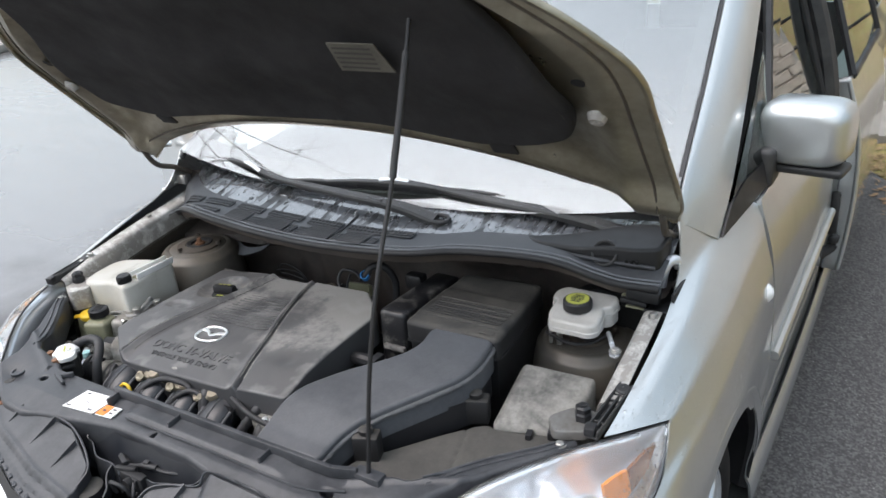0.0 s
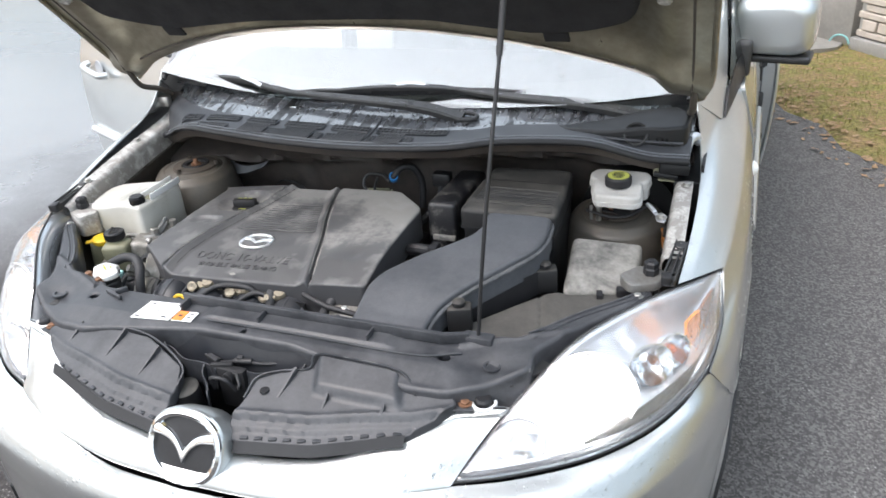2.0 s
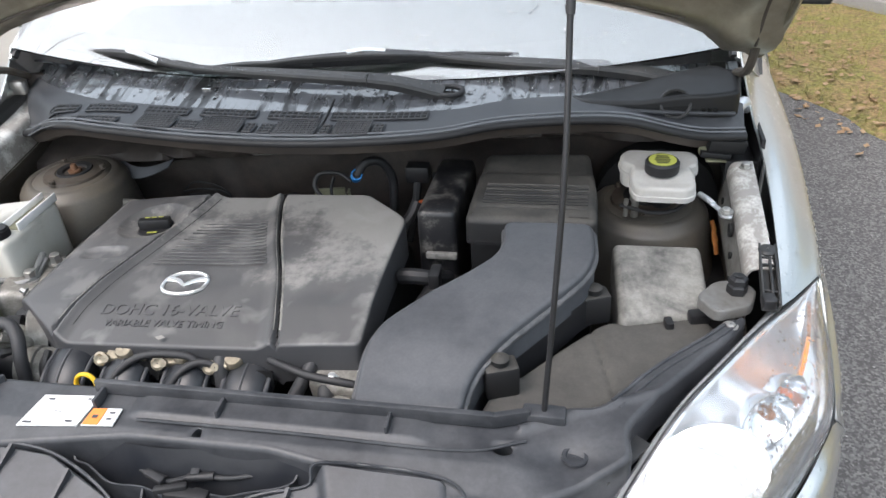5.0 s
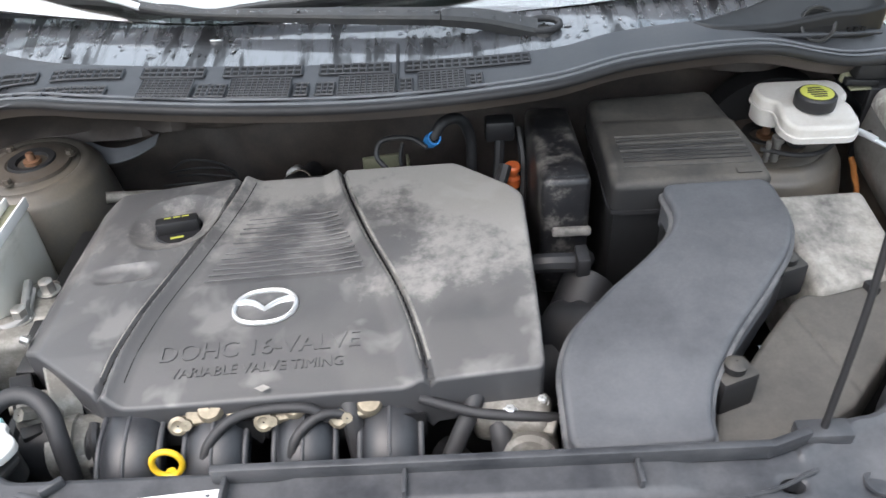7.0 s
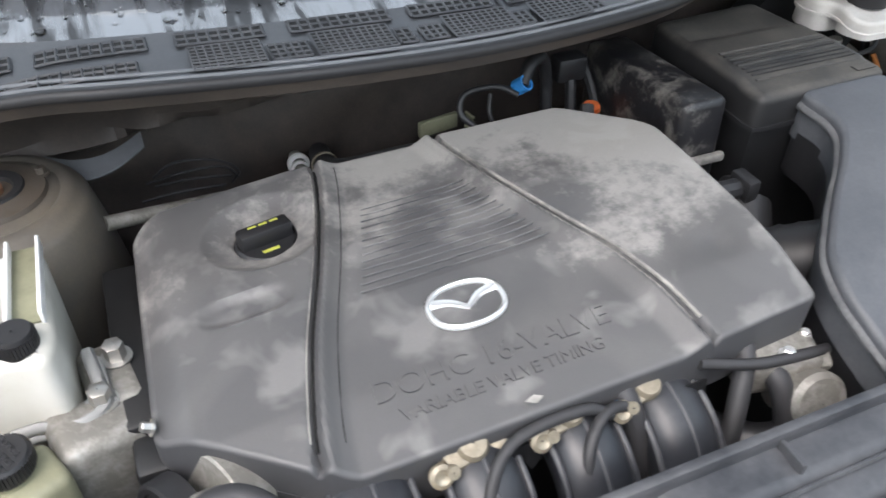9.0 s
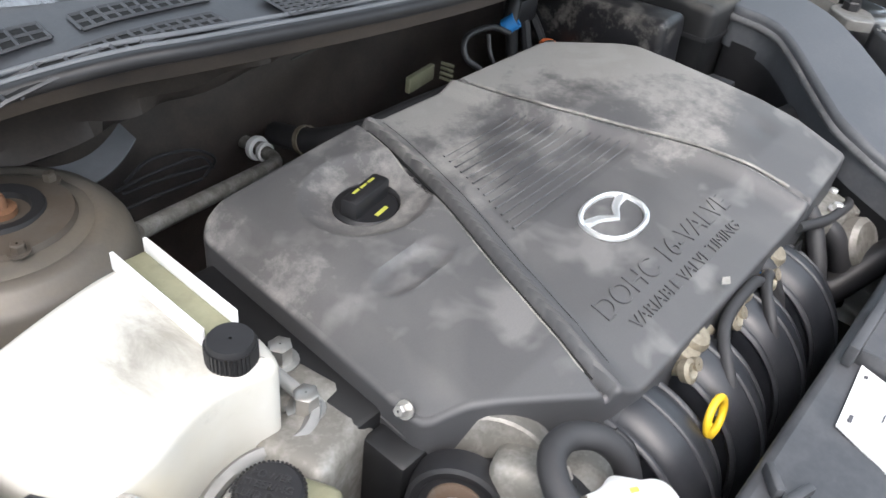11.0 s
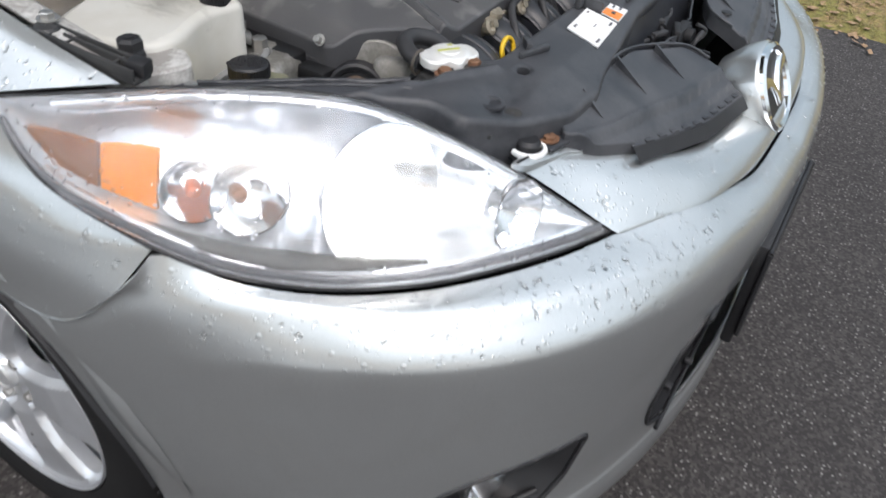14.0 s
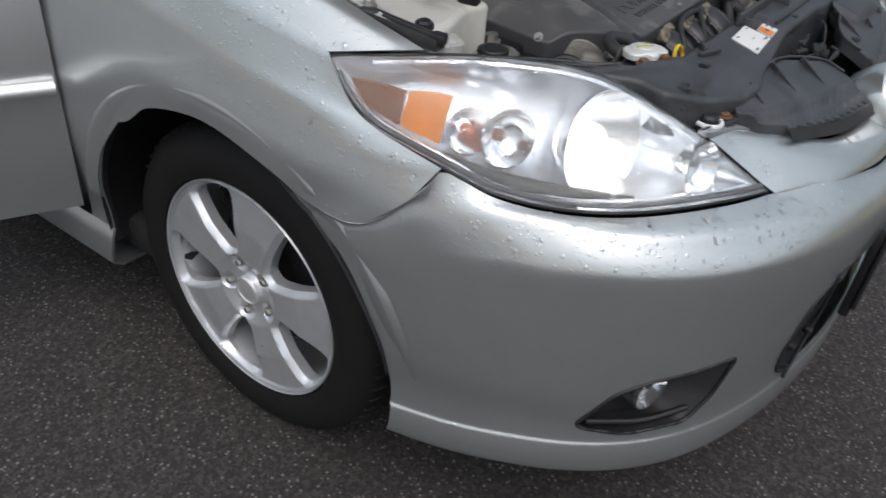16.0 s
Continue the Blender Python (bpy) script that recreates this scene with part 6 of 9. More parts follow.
sup_holes = [np.array([(hx + a * math.cos(t), hy + b * math.sin(t)) for t in np.linspace(0, 2 * math.pi, 20, endpoint=False)]) for hx, hy, a, b in ((0.383, 0.322, 0.0125, 0.008), (-0.380, 0.330, 0.010, 0.008), (-0.003, 0.300, 0.006, 0.011))]
support = part("radiator_support_cover", mesh_of(*field(support_outline, support_height, 0.0034, 0.008, 0.055, sup_holes, 0.02), 45), "greyblack", car, "grey-black plastic radiator support cover")
put("support_lip", [mesh_data(box_at(-0.17, 0.37, 0.349, 0.358, 0.822, 0.843, 0.002)), mesh_data(box_mesh((0.05, 0.009, 0.02), pose(0.388, 0.360, 0.832, 0, 0, 18), 0.002))], "greyblack", support)
for tx in (-0.156, 0.017, 0.240):
    put("support_rib", [mesh_data(box_at(tx - 0.0022, tx + 0.0022, 0.322, 0.349, 0.818, 0.836, 0.001))], "greyblack", support)
put("support_seam", [tube_data([(-0.09, 0.311, 0.822), (0.12, 0.312, 0.822), (0.33, 0.312, 0.820), (0.41, 0.335, 0.822)], 0.0022, 6, 40)], "greyblack", support)
put("arrow_boss", [mesh_data(box_mesh((0.05, 0.007, 0.008), pose(-0.335, 0.338, 0.824, 0, 0, -18), 0.002)), mesh_data(box_mesh((0.024, 0.007, 0.012), pose(-0.327, 0.352, 0.826, 0, 0, 40), 0.002))], "greyblack", support)
for bx, by in ((0.413, 0.302), (-0.462, 0.300)):
    put("trim_clip", [lathe_data([(0.011, 0.0), (0.010, 0.0025), (0.004, 0.003), (0.001, 0.002)], pose(bx, by, 0.806), 18)], "blackin", support)
rod_clip = put("rod_clip", [mesh_data(box_at(0.402, 0.455, 0.362, 0.385, 0.818, 0.836, 0.003))], "greyblack", support)


for side in (1, -1):
    for off, rad in ((0.007, 0.0028), (0.019, 0.0020)):
        bead = [(side * (x_ + off * 0.75), y_ - off * 0.6) for x_, y_ in ((0.505, 0.408), (0.528, 0.440), (0.556, 0.474), (0.590, 0.508), (0.632, 0.546), (0.655, 0.570))]
        put("support_bead", [tube_data([(x_, y_, float(support_height(np.array([x_]), np.array([y_]))[0]) + 0.0006) for x_, y_ in bead], rad, 6, 50)], "greyblack", support, "", 60)
    put("support_boss", [lathe_data([(0.016, 0.0), (0.0155, 0.003), (0.011, 0.0035), (0.010, 0.001), (0.001, 0.001)], pose(side * 0.468, 0.325, float(support_height(np.array([0.468]), np.array([0.325]))[0])), 24)], "greyblack", support)


def sticker(name, corners, mat, parent, label, lift):
    top = [(x, y, float(support_height(np.array([x]), np.array([y]))[0]) + lift) for x, y in corners]
    low = [(x, y, z - 0.002) for x, y, z in top]
    return part(name, mesh_of(top + low, [(0, 1, 2, 3), (7, 6, 5, 4), (0, 4, 5, 1), (1, 5, 6, 2), (2, 6, 7, 3), (3, 7, 4, 0)], 0), mat, parent, label)


white = sticker("warning_label", [(-0.253, 0.287), (-0.168, 0.294), (-0.160, 0.343), (-0.240, 0.337)], "label", support, "white printed label", 0.0035)
orange = sticker("caution_label", [(-0.162, 0.2945), (-0.118, 0.298), (-0.118, 0.325), (-0.158, 0.322)], "label", support, "orange and white caution label", 0.0040)
sticker("caution_orange", [(-0.1605, 0.2955), (-0.139, 0.297), (-0.138, 0.3225), (-0.1575, 0.321)], "labelorange", orange, "", 0.0050)
for cx, cy, w, h, par in ((-0.240, 0.2925, 0.013, 0.003, white), (-0.182, 0.2985, 0.010, 0.003, white), (-0.226, 0.331, 0.009, 0.003, white), (-0.205, 0.312, 0.010, 0.0012, white), (-0.172, 0.336, 0.004, 0.003, white), (-0.148, 0.308, 0.007, 0.005, orange), (-0.127, 0.306, 0.007, 0.003, orange), (-0.127, 0.316, 0.008, 0.003, orange)):
    part("print_bar", box_mesh((w, h, 0.0006), pose(cx, cy, float(support_height(np.array([cx]), np.array([cy]))[0]) + (0.0040 if par is white else 0.0055), 0, 0, 4), 0), "ink", par)

# sight shields behind the nose
TR_R = [(-0.404, 0.266), (-0.300, 0.268), (-0.190, 0.262), (-0.088, 0.218), (-0.072, 0.180), (-0.075, 0.118), (-0.20, 0.136), (-0.335, 0.177), (-0.400, 0.215), (-0.432, 0.250)]
TR_L = [(0.072, 0.118), (0.056, 0.150), (0.066, 0.183), (0.070, 0.222), (0.105, 0.241), (0.158, 0.256), (0.170, 0.277), (0.317, 0.273), (0.360, 0.246), (0.405, 0.270), (0.432, 0.250), (0.400, 0.215), (0.365, 0.185), (0.215, 0.138)]


def lip_y(ax):
    """The crease behind the shield's front lip."""
    return np.interp(ax, [0.05, 0.2, 0.365, 0.42], [0.152, 0.170, 0.210, 0.232])


def tray_height(x, y):
    ax = np.abs(x)
    z = 0.767 + 0.38 * (y - 0.18) - 0.05 * np.clip(ax - 0.30, 0, 1)
    z = z - 0.006 * np.clip((lip_y(ax) - y) / 0.003, 0, 1) - 0.005 * np.clip((lip_y(ax) - 0.016 - y) / 0.003, 0, 1)
    z = z + 0.003 * np.exp(-(((y - lip_y(ax) - 0.006) / 0.004) ** 2))
    pad_ = np.clip((0.083 - np.abs(x - 0.255 - 0.35 * (0.245 - y))) / 0.012, 0, 1) * np.clip((y - 0.212) / 0.012, 0, 1)
    return z + 0.012 * pad_


def wedge_rib(x, y, length, rise, turn):
    """A gusset that runs out to nothing towards the front of the shield."""
    z0 = float(tray_height(np.array([x]), np.array([y]))[0])
    dx, dy = math.sin(radians(turn)) * length, -math.cos(radians(turn)) * length
    z1 = float(tray_height(np.array([x + dx]), np.array([y + dy]))[0])
    w = 0.0022
    v = [(x - w, y, z0), (x + w, y, z0), (x + w, y, z0 + rise), (x - w, y, z0 + rise), (x + dx - w, y + dy, z1), (x + dx + w, y + dy, z1)]
    return np.array(v), [(0, 1, 2, 3), (0, 4, 5, 1), (3, 2, 5, 4), (0, 3, 4), (1, 5, 2)]


shield_r = part("grille_shield", mesh_of(*field(rounded(TR_R, 0.008), tray_height, 0.004, 0.003, 0.022), 35), "greyblack", car, "scuffed black plastic shield behind the grille")
shield_l = part("grille_shield", mesh_of(*field(rounded(TR_L, 0.008), tray_height, 0.004, 0.003, 0.022), 35), "greyblack", car, "scuffed black plastic shield behind the grille")
for sh, spots in ((shield_r, ((-0.352, 0.262, 0.035), (-0.245, 0.262, 0.055), (-0.152, 0.240, 0.055))), (shield_l, ((0.137, 0.246, 0.052),))):
    for wx, wy, wl_ in spots:
        put("shield_rib", [wedge_rib(wx, wy, wl_, 0.011, -14)], "greyblack", sh)
for wx in (0.215, 0.318):
    put("shield_rib", [wedge_rib(wx, 0.2125, 0.020, 0.011, -10)], "greyblack", shield_l)
put("shield_pin", [lathe_data([(0.009, 0.0), (0.008, 0.003), (0.004, 0.0035), (0.001, 0.003)], pose(0.096, 0.203, 0.776), 18)], "rubber", shield_l)
for side, sh, line in ((1, shield_l, TR_L), (-1, shield_r, TR_R)):
    # raised hem along the latch cut-out and along the rear edge
    hem = [(0.066, 0.183), (0.070, 0.222), (0.105, 0.241), (0.158, 0.256), (0.170, 0.277), (0.317, 0.273), (0.360, 0.246)] if side > 0 else [(-0.072, 0.180), (-0.088, 0.218), (-0.190, 0.262), (-0.300, 0.268), (-0.404, 0.266)]
    put("shield_hem", [tube_data([(x, y, float(tray_height(np.array([x]), np.array([y]))[0]) + 0.0015) for x, y in hem], 0.0024, 6, 60)], "greyblack", sh, "", 60)
    ends = [(side * (0.08 + 0.0285 * i), float(np.interp(0.08 + 0.0285 * i, [0.07, 0.215, 0.365], [0.119, 0.139, 0.186]))) for i in range(11)]
    put("shield_flap", [sheet_data(np.array([[(x, y - 0.002 - 0.012 * d, float(tray_height(np.array([x]), np.array([y + 0.01]))[0]) - 0.004 - 0.016 * d) for x, y in ends] for d in (0.0, 0.5, 1.0)]), flip=side > 0)], "rubber", sh)
    for i in range(11):
        fx = 0.095 + 0.0255 * i
        fy = float(np.interp(fx, [0.07, 0.215, 0.365], [0.119, 0.139, 0.186]))
        put("flap_notch", [mesh_data(box_mesh((0.014, 0.007, 0.004), pose(side * fx, fy + 0.005, float(tray_height(np.array([side * fx]), np.array([fy + 0.005]))[0]) + 0.0004, 0, 0, side * (14 + 60 * (fx - 0.1))), 0.0012))], "greyblack", sh)
    bolt(sh, side * 0.440, 0.262, 0.779, 0.008, "copper", 0.005)
    put("shield_tab", [mesh_data(box_mesh((0.055, 0.030, 0.005), pose(side * 0.428, 0.258, 0.775, 0, 0, side * 12), 0.0015))], "greyblack", sh)
    put("rubber_stop", [lathe_data([(0.014, -0.03), (0.014, 0.004), (0.011, 0.008), (0.001, 0.008)], pose(side * 0.468, 0.274, 0.780), 20), lathe_data([(0.022, -0.002), (0.022, 0.0), (0.014, 0.0)], pose(side * 0.468, 0.274, 0.770), 20)], "rubber", grille_bar)
    put("stop_bracket", [tube_data([(side * (0.468 + 0.019 * math.cos(a)), 0.274 + 0.019 * math.sin(a), 0.776) for a in np.linspace(radians(150), radians(390), 18)], 0.0035, 6, 30)], "label", grille_bar, "", 60)
    put("lamp_bracket", [mesh_data(box_mesh((0.085, 0.045, 0.006), pose(side * 0.515, 0.348, 0.797, 0, 0, side * 52), 0.002))], "black")
    bolt(support, side * 0.511, 0.353, 0.802, 0.009, "bolt", 0.006)
    bolt(support, side * 0.668, 0.566, 0.833, 0.007, "bolt", 0.004)

# hood latch in its cut-out, with cable, brackets and the painted panel behind
latch = put("hood_latch", [mesh_data(box_at(-0.030, 0.028, 0.236, 0.252, 0.69, 0.775, 0.003)), mesh_data(box_mesh((0.042, 0.010, 0.020), pose(-0.022, 0.246, 0.771, 0, 0, 18), 0.003)), mesh_data(box_mesh((0.018, 0.022, 0.030), pose(0.012, 0.244, 0.758, 0, 0, -10), 0.003)), lathe_data([(0.010, -0.006), (0.012, 0.0), (0.012, 0.010), (0.001, 0.010)], pose(0.000, 0.234, 0.762, 90, 0, 0), 14)], "dark", None, "dark steel hood latch")
put("latch_striker", [tube_data([(-0.030, 0.222, 0.740), (-0.026, 0.214, 0.768), (-0.010, 0.212, 0.775), (0.008, 0.216, 0.768), (0.014, 0.226, 0.742)], 0.0035, 8, 30), tube_data([(0.012, 0.236, 0.745), (0.026, 0.220, 0.752), (0.034, 0.215, 0.765), (0.022, 0.228, 0.775)], 0.0030, 8, 24)], "hose", latch, "", 60)
put("latch_cable", [tube_data([(-0.154, 0.300, 0.768), (-0.125, 0.294, 0.766), (-0.095, 0.283, 0.766), (-0.066, 0.270, 0.768), (-0.036, 0.262, 0.768), (-0.004, 0.274, 0.768), (0.042, 0.276, 0.769), (0.085, 0.288, 0.770), (0.122, 0.300, 0.770)], 0.0034, 8, 60)], "hose", latch, "dusty hood release cable", 60)
for sleeve in ([(-0.070, 0.271, 0.769), (-0.038, 0.262, 0.769)], [(-0.012, 0.270, 0.769), (0.022, 0.276, 0.770)]):
    put("cable_sleeve", [tube_data(sleeve, 0.0060, 8, 6)], "rubber", latch, "", 60)
put("cable_bracket", [mesh_data(box_mesh((0.030, 0.010, 0.008), pose(-0.052, 0.262, 0.774, 0, 0, -22), 0.002))], "hose", latch)
put("cable_bracket", [mesh_data(box_mesh((0.012, 0.020, 0.012), pose(-0.004, 0.280, 0.772, 0, 0, 12), 0.002))], "hose", latch)
for edge_line in ([(-0.176, 0.290, 0.790), (-0.171, 0.273, 0.778), (-0.149, 0.268, 0.776), (-0.106, 0.246, 0.775), (-0.061, 0.245, 0.775), (-0.030, 0.236, 0.774)], [(0.029, 0.247, 0.772), (0.050, 0.246, 0.772), (0.071, 0.252, 0.774), (0.127, 0.268, 0.780), (0.134, 0.290, 0.790)], [(-0.060, 0.244, 0.774), (-0.052, 0.225, 0.768), (-0.030, 0.206, 0.760), (-0.020, 0.190, 0.756)]):
    e_ = spline(edge_line, 24)
    solid(put("bracket_frame", [sheet_data(np.array([e_, e_ - (0, 0, 0.012), e_ - (0, 0.004, 0.045)]))], "greyblack", latch), 0.0025, 0.0)
put("latch_column", [lathe_data([(0.024, -0.07), (0.026, 0.0), (0.020, 0.004), (0.001, 0.004)], pose(-0.078, 0.200, 0.748, 8, 0, 0), 22)], "blackin", latch)
put("latch_panel", [sheet_data(np.array([[(x, 0.288 - 0.018 * k + 0.004 * math.sin(30 * x), 0.803 - 0.055 * k) for x in np.linspace(-0.185, 0.150, 20)] for k in (0.0, 0.35, 0.7, 1.0, 1.6)]))], "runner", latch, "dark painted panel behind the latch")
put("nose_panel", [mesh_data(box_at(-0.115, 0.07, 0.150, 0.175, 0.60, 0.70, 0.004))], "rubber")
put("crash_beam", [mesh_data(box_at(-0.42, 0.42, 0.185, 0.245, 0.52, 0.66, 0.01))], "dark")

# intake duct and air box
DUCT = rounded([(0.181, 0.366), (0.180, 0.455), (0.195, 0.495), (0.25, 0.550), (0.300, 0.592), (0.337, 0.630), (0.348, 0.662), (0.340, 0.712), (0.478, 0.712), (0.484, 0.640), (0.470, 0.598), (0.43, 0.548), (0.375, 0.487), (0.338, 0.435), (0.327, 0.40), (0.327, 0.370)], 0.02, 5)


def duct_height(x, y):
    return np.interp(y, [0.36, 0.40, 0.46, 0.55, 0.64, 0.72], [0.824, 0.834, 0.856, 0.878, 0.894, 0.902]) + 0.012 * (x - 0.3)


duct = part("intake_duct", mesh_of(*field(DUCT, duct_height, 0.004, 0.007, 0.05), 40), "ductgrey", car, "broad grey-black plastic air intake duct")
rim_pts = np.column_stack([DUCT, duct_height(DUCT[:, 0], DUCT[:, 1]) - 0.016])
put("duct_seam", [tube_data(np.vstack([rim_pts, rim_pts[:1]]), 0.0052, 6, 160)], "duststrip", duct, "", 60)
put("duct_base", [field(DUCT + (DUCT.mean(0) - DUCT) * 0.03, lambda x, y: duct_height(x, y) - 0.045, 0.02, 0.002, 0.06)], "rubber", duct)
BOX = rounded([(0.279, 0.704), (0.485, 0.706), (0.483, 0.80), (0.468, 0.946), (0.285, 0.935)], 0.016, 5)


def box_height(x, y):
    band = np.clip((y - 0.755) / 0.004, 0, 1) * np.clip((0.845 - y) / 0.004, 0, 1) * np.clip((x - 0.295) / 0.004, 0, 1) * np.clip((0.475 - x) / 0.004, 0, 1)
    return 0.9065 + 0.0 * band + 0.003 * np.clip((0.86 - y) / 0.01, 0, 1) * np.clip((y - 0.74) / 0.01, 0, 1)


airbox = part("air_filter_box", mesh_of(*field(BOX, box_height, 0.0042, 0.012, 0.034), 40), "blackin", car, "dusty black air filter box with a ribbed lid")
for k in range(9):
    ry_ = 0.742 + 0.0088 * k
    put("lid_rib", [tube_data([(x, ry_, float(box_height(np.array([x]), np.array([ry_]))[0]) + 0.0002) for x in np.linspace(0.302, 0.468, 4)], 0.0018, 6, 8)], "blackin", airbox, "", 60)
put("lid_flange", [field(BOX + (BOX.mean(0) - BOX) * -0.015, flat(0.868), 0.02, 0.003, 0.006)], "rubber", airbox)
put("filter_box_base", [field(BOX + (BOX.mean(0) - BOX) * 0.03, flat(0.864), 0.02, 0.004, 0.22)], "jet", airbox)
part("box_mark", box_mesh((0.03, 0.012, 0.0016), pose(0.455, 0.722, 0.9074), 0.0005), "blackin", airbox)
put("fuse_box", [mesh_data(box_mesh((0.066, 0.222, 0.19), pose(0.2275, 0.838, 0.797, -3.5, 0, 0), 0.011, 3))], "spotted", None, "tall black fuse box splashed with silt")
put("fuse_box_clip", [mesh_data(box_mesh((0.052, 0.010, 0.012), pose(0.235, 0.722, 0.822), 0.003))], "silt")
put("bay_connector", [mesh_data(box_mesh((0.045, 0.03, 0.035), pose(0.155, 0.93, 0.865), 0.006)), tube_data([(0.155, 0.92, 0.85), (0.15, 0.90, 0.80), (0.14, 0.87, 0.75)], 0.008, 8, 16), tube_data([(0.185, 0.94, 0.86), (0.19, 0.91, 0.82), (0.185, 0.87, 0.75)], 0.007, 8, 16)], "rubber")
put("fuse_cap", [lathe_data([(0.0125, -0.004), (0.0125, 0.010), (0.008, 0.013), (0.008, 0.021), (0.0125, 0.024), (0.0125, 0.030), (0.010, 0.033), (0.001, 0.033)], pose(0.171, 0.885, 0.795), 20)], "orange", None, "small red-orange plastic cap")
put("map_hose", [tube_data([(0.054, 0.875, 0.885), (0.07, 0.885, 0.905), (0.095, 0.90, 0.90), (0.11, 0.91, 0.86), (0.11, 0.90, 0.80)], 0.0085, 10, 30)], "rubber", None, "", 60)
put("hose_connector", [lathe_data([(0.008, -0.009), (0.0105, -0.009), (0.0105, 0.009), (0.008, 0.009)], pose(0.053, 0.874, 0.884, 40, 30, 0), 14)], "blue", None, "bright blue hose connector")
put("sensor_wire", [tube_data([(0.045, 0.868, 0.875), (0.02, 0.88, 0.885), (-0.02, 0.885, 0.88), (-0.03, 0.875, 0.86), (-0.015, 0.862, 0.845)], 0.004, 8, 30), tube_data([(0.01, 0.875, 0.88), (0.005, 0.865, 0.86), (0.01, 0.855, 0.84)], 0.003, 6, 14)], "rubber", None, "", 60)
put("air_hose", [lathe_data([(0.040 + (0.004 if k % 2 else 0.0), 0.0 + 0.011 * k) for k in range(12)], pose(0.20, 0.60, 0.755, 0, 70, -35), 26), tube_data([(0.25, 0.66, 0.79), (0.22, 0.61, 0.76), (0.18, 0.55, 0.735), (0.15, 0.51, 0.73)], 0.034, 16, 20)], "rubber", None, "ribbed black rubber air hose", 50)
put("bay_hose", [tube_data([(0.18, 0.66, 0.82), (0.20, 0.655, 0.825), (0.235, 0.66, 0.82), (0.25, 0.69, 0.80)], 0.013, 10, 20), mesh_data(box_mesh((0.018, 0.035, 0.03), pose(0.238, 0.655, 0.825), 0.004))], "rubber")
put("bay_hose", [tube_data([(0.16, 0.88, 0.83), (0.15, 0.86, 0.81), (0.13, 0.83, 0.79)], 0.010, 8, 12)], "hose")

# battery side
BAT = rounded([(0.522, 0.60), (0.655, 0.634), (0.648, 0.782), (0.508, 0.762)], 0.014, 5)
battery = part("battery_cover", mesh_of(*field(BAT, lambda x, y: 0.805 + 0.19 * (y - 0.62) - 0.11 * (x - 0.58), 0.006, 0.012, 0.14), 40), "silt", car, "black battery cover caked in pale silt")
put("battery_clip", [mesh_data(box_mesh((0.03, 0.02, 0.02), pose(0.635, 0.625, 0.800, 0, 0, 12), 0.004)), mesh_data(box_mesh((0.012, 0.02, 0.018), pose(0.592, 0.608, 0.796, 0, 0, 12), 0.003))], "rubber", battery)
RES = rounded([(0.516, 0.902), (0.520, 0.872), (0.536, 0.862), (0.533, 0.826), (0.545, 0.800), (0.622, 0.798), (0.636, 0.812), (0.634, 0.845), (0.628, 0.862), (0.642, 0.872), (0.645, 0.905), (0.634, 0.922), (0.530, 0.924)], 0.010, 5)
TRAY = rounded([(0.536, 0.850), (0.532, 0.826), (0.544, 0.799), (0.623, 0.797), (0.637, 0.812), (0.635, 0.850)], 0.010, 5)
REAR = rounded([(0.516, 0.902), (0.520, 0.872), (0.536, 0.862), (0.628, 0.862), (0.642, 0.872), (0.645, 0.905), (0.634, 0.922), (0.530, 0.924)], 0.010, 5)


def deck_height(x, y):
    return 0.917 + 0.008 * np.clip((y - 0.815) / 0.03, 0, 1)


brake = put("brake_fluid_reservoir", [field(RES, deck_height, 0.004, 0.006, 0.014)], "brakeres", None, "aged white translucent brake fluid reservoir", 45)
put("reservoir_seam", [field((RES - RES.mean(0)) * 1.03 + RES.mean(0), lambda x, y: deck_height(x, y) - 0.014, 0.006, 0.0022, 0.004)], "brakeres", brake, "", 45)
put("reservoir_tray", [field(TRAY, flat(0.903), 0.006, 0.003, 0.008)], "brakeres", brake)
put("reservoir_well", [field((REAR - REAR.mean(0)) * 0.97 + REAR.mean(0), flat(0.905), 0.006, 0.003, 0.020)], "brakeres", brake)
put("reservoir_fitting", [lathe_data([(0.006, -0.03), (0.006, 0.0), (0.009, 0.002), (0.009, 0.010), (0.001, 0.010)], pose(0.545, 0.845, 0.868), 14), lathe_data([(0.004, -0.03), (0.004, 0.002), (0.001, 0.002)], pose(0.530, 0.838, 0.872), 12)], "bolt")
bcap = put("reservoir_cap", [lathe_data([(0.027, 0.0), (0.0275, 0.004), (0.0275, 0.016), (0.025, 0.019), (0.001, 0.019)], pose(0.583, 0.848, 0.924), 36)], "rubber", brake, "black cap with a lime printed disc")
put("cap_disc", [lathe_data([(0.022, 0.0), (0.022, 0.0008), (0.001, 0.0008)], pose(0.583, 0.848, 0.9432), 30)], "lime", bcap)
for k in range(5):
    part("cap_print", box_mesh((0.026 - 0.004 * abs(k - 2), 0.0028, 0.0006), pose(0.583, 0.836 + 0.006 * k, 0.9443), 0), "rubber", bcap)
put("master_cylinder", [lathe_data([(0.02, -0.05), (0.02, 0.03), (0.001, 0.03)], pose(0.59, 0.90, 0.86, 90, 0, 0), 24), lathe_data([(0.10, 0.0), (0.11, 0.01), (0.11, 0.05), (0.001, 0.055)], pose(0.59, 1.03, 0.79, 90, 0, 0), 32)], "dark")
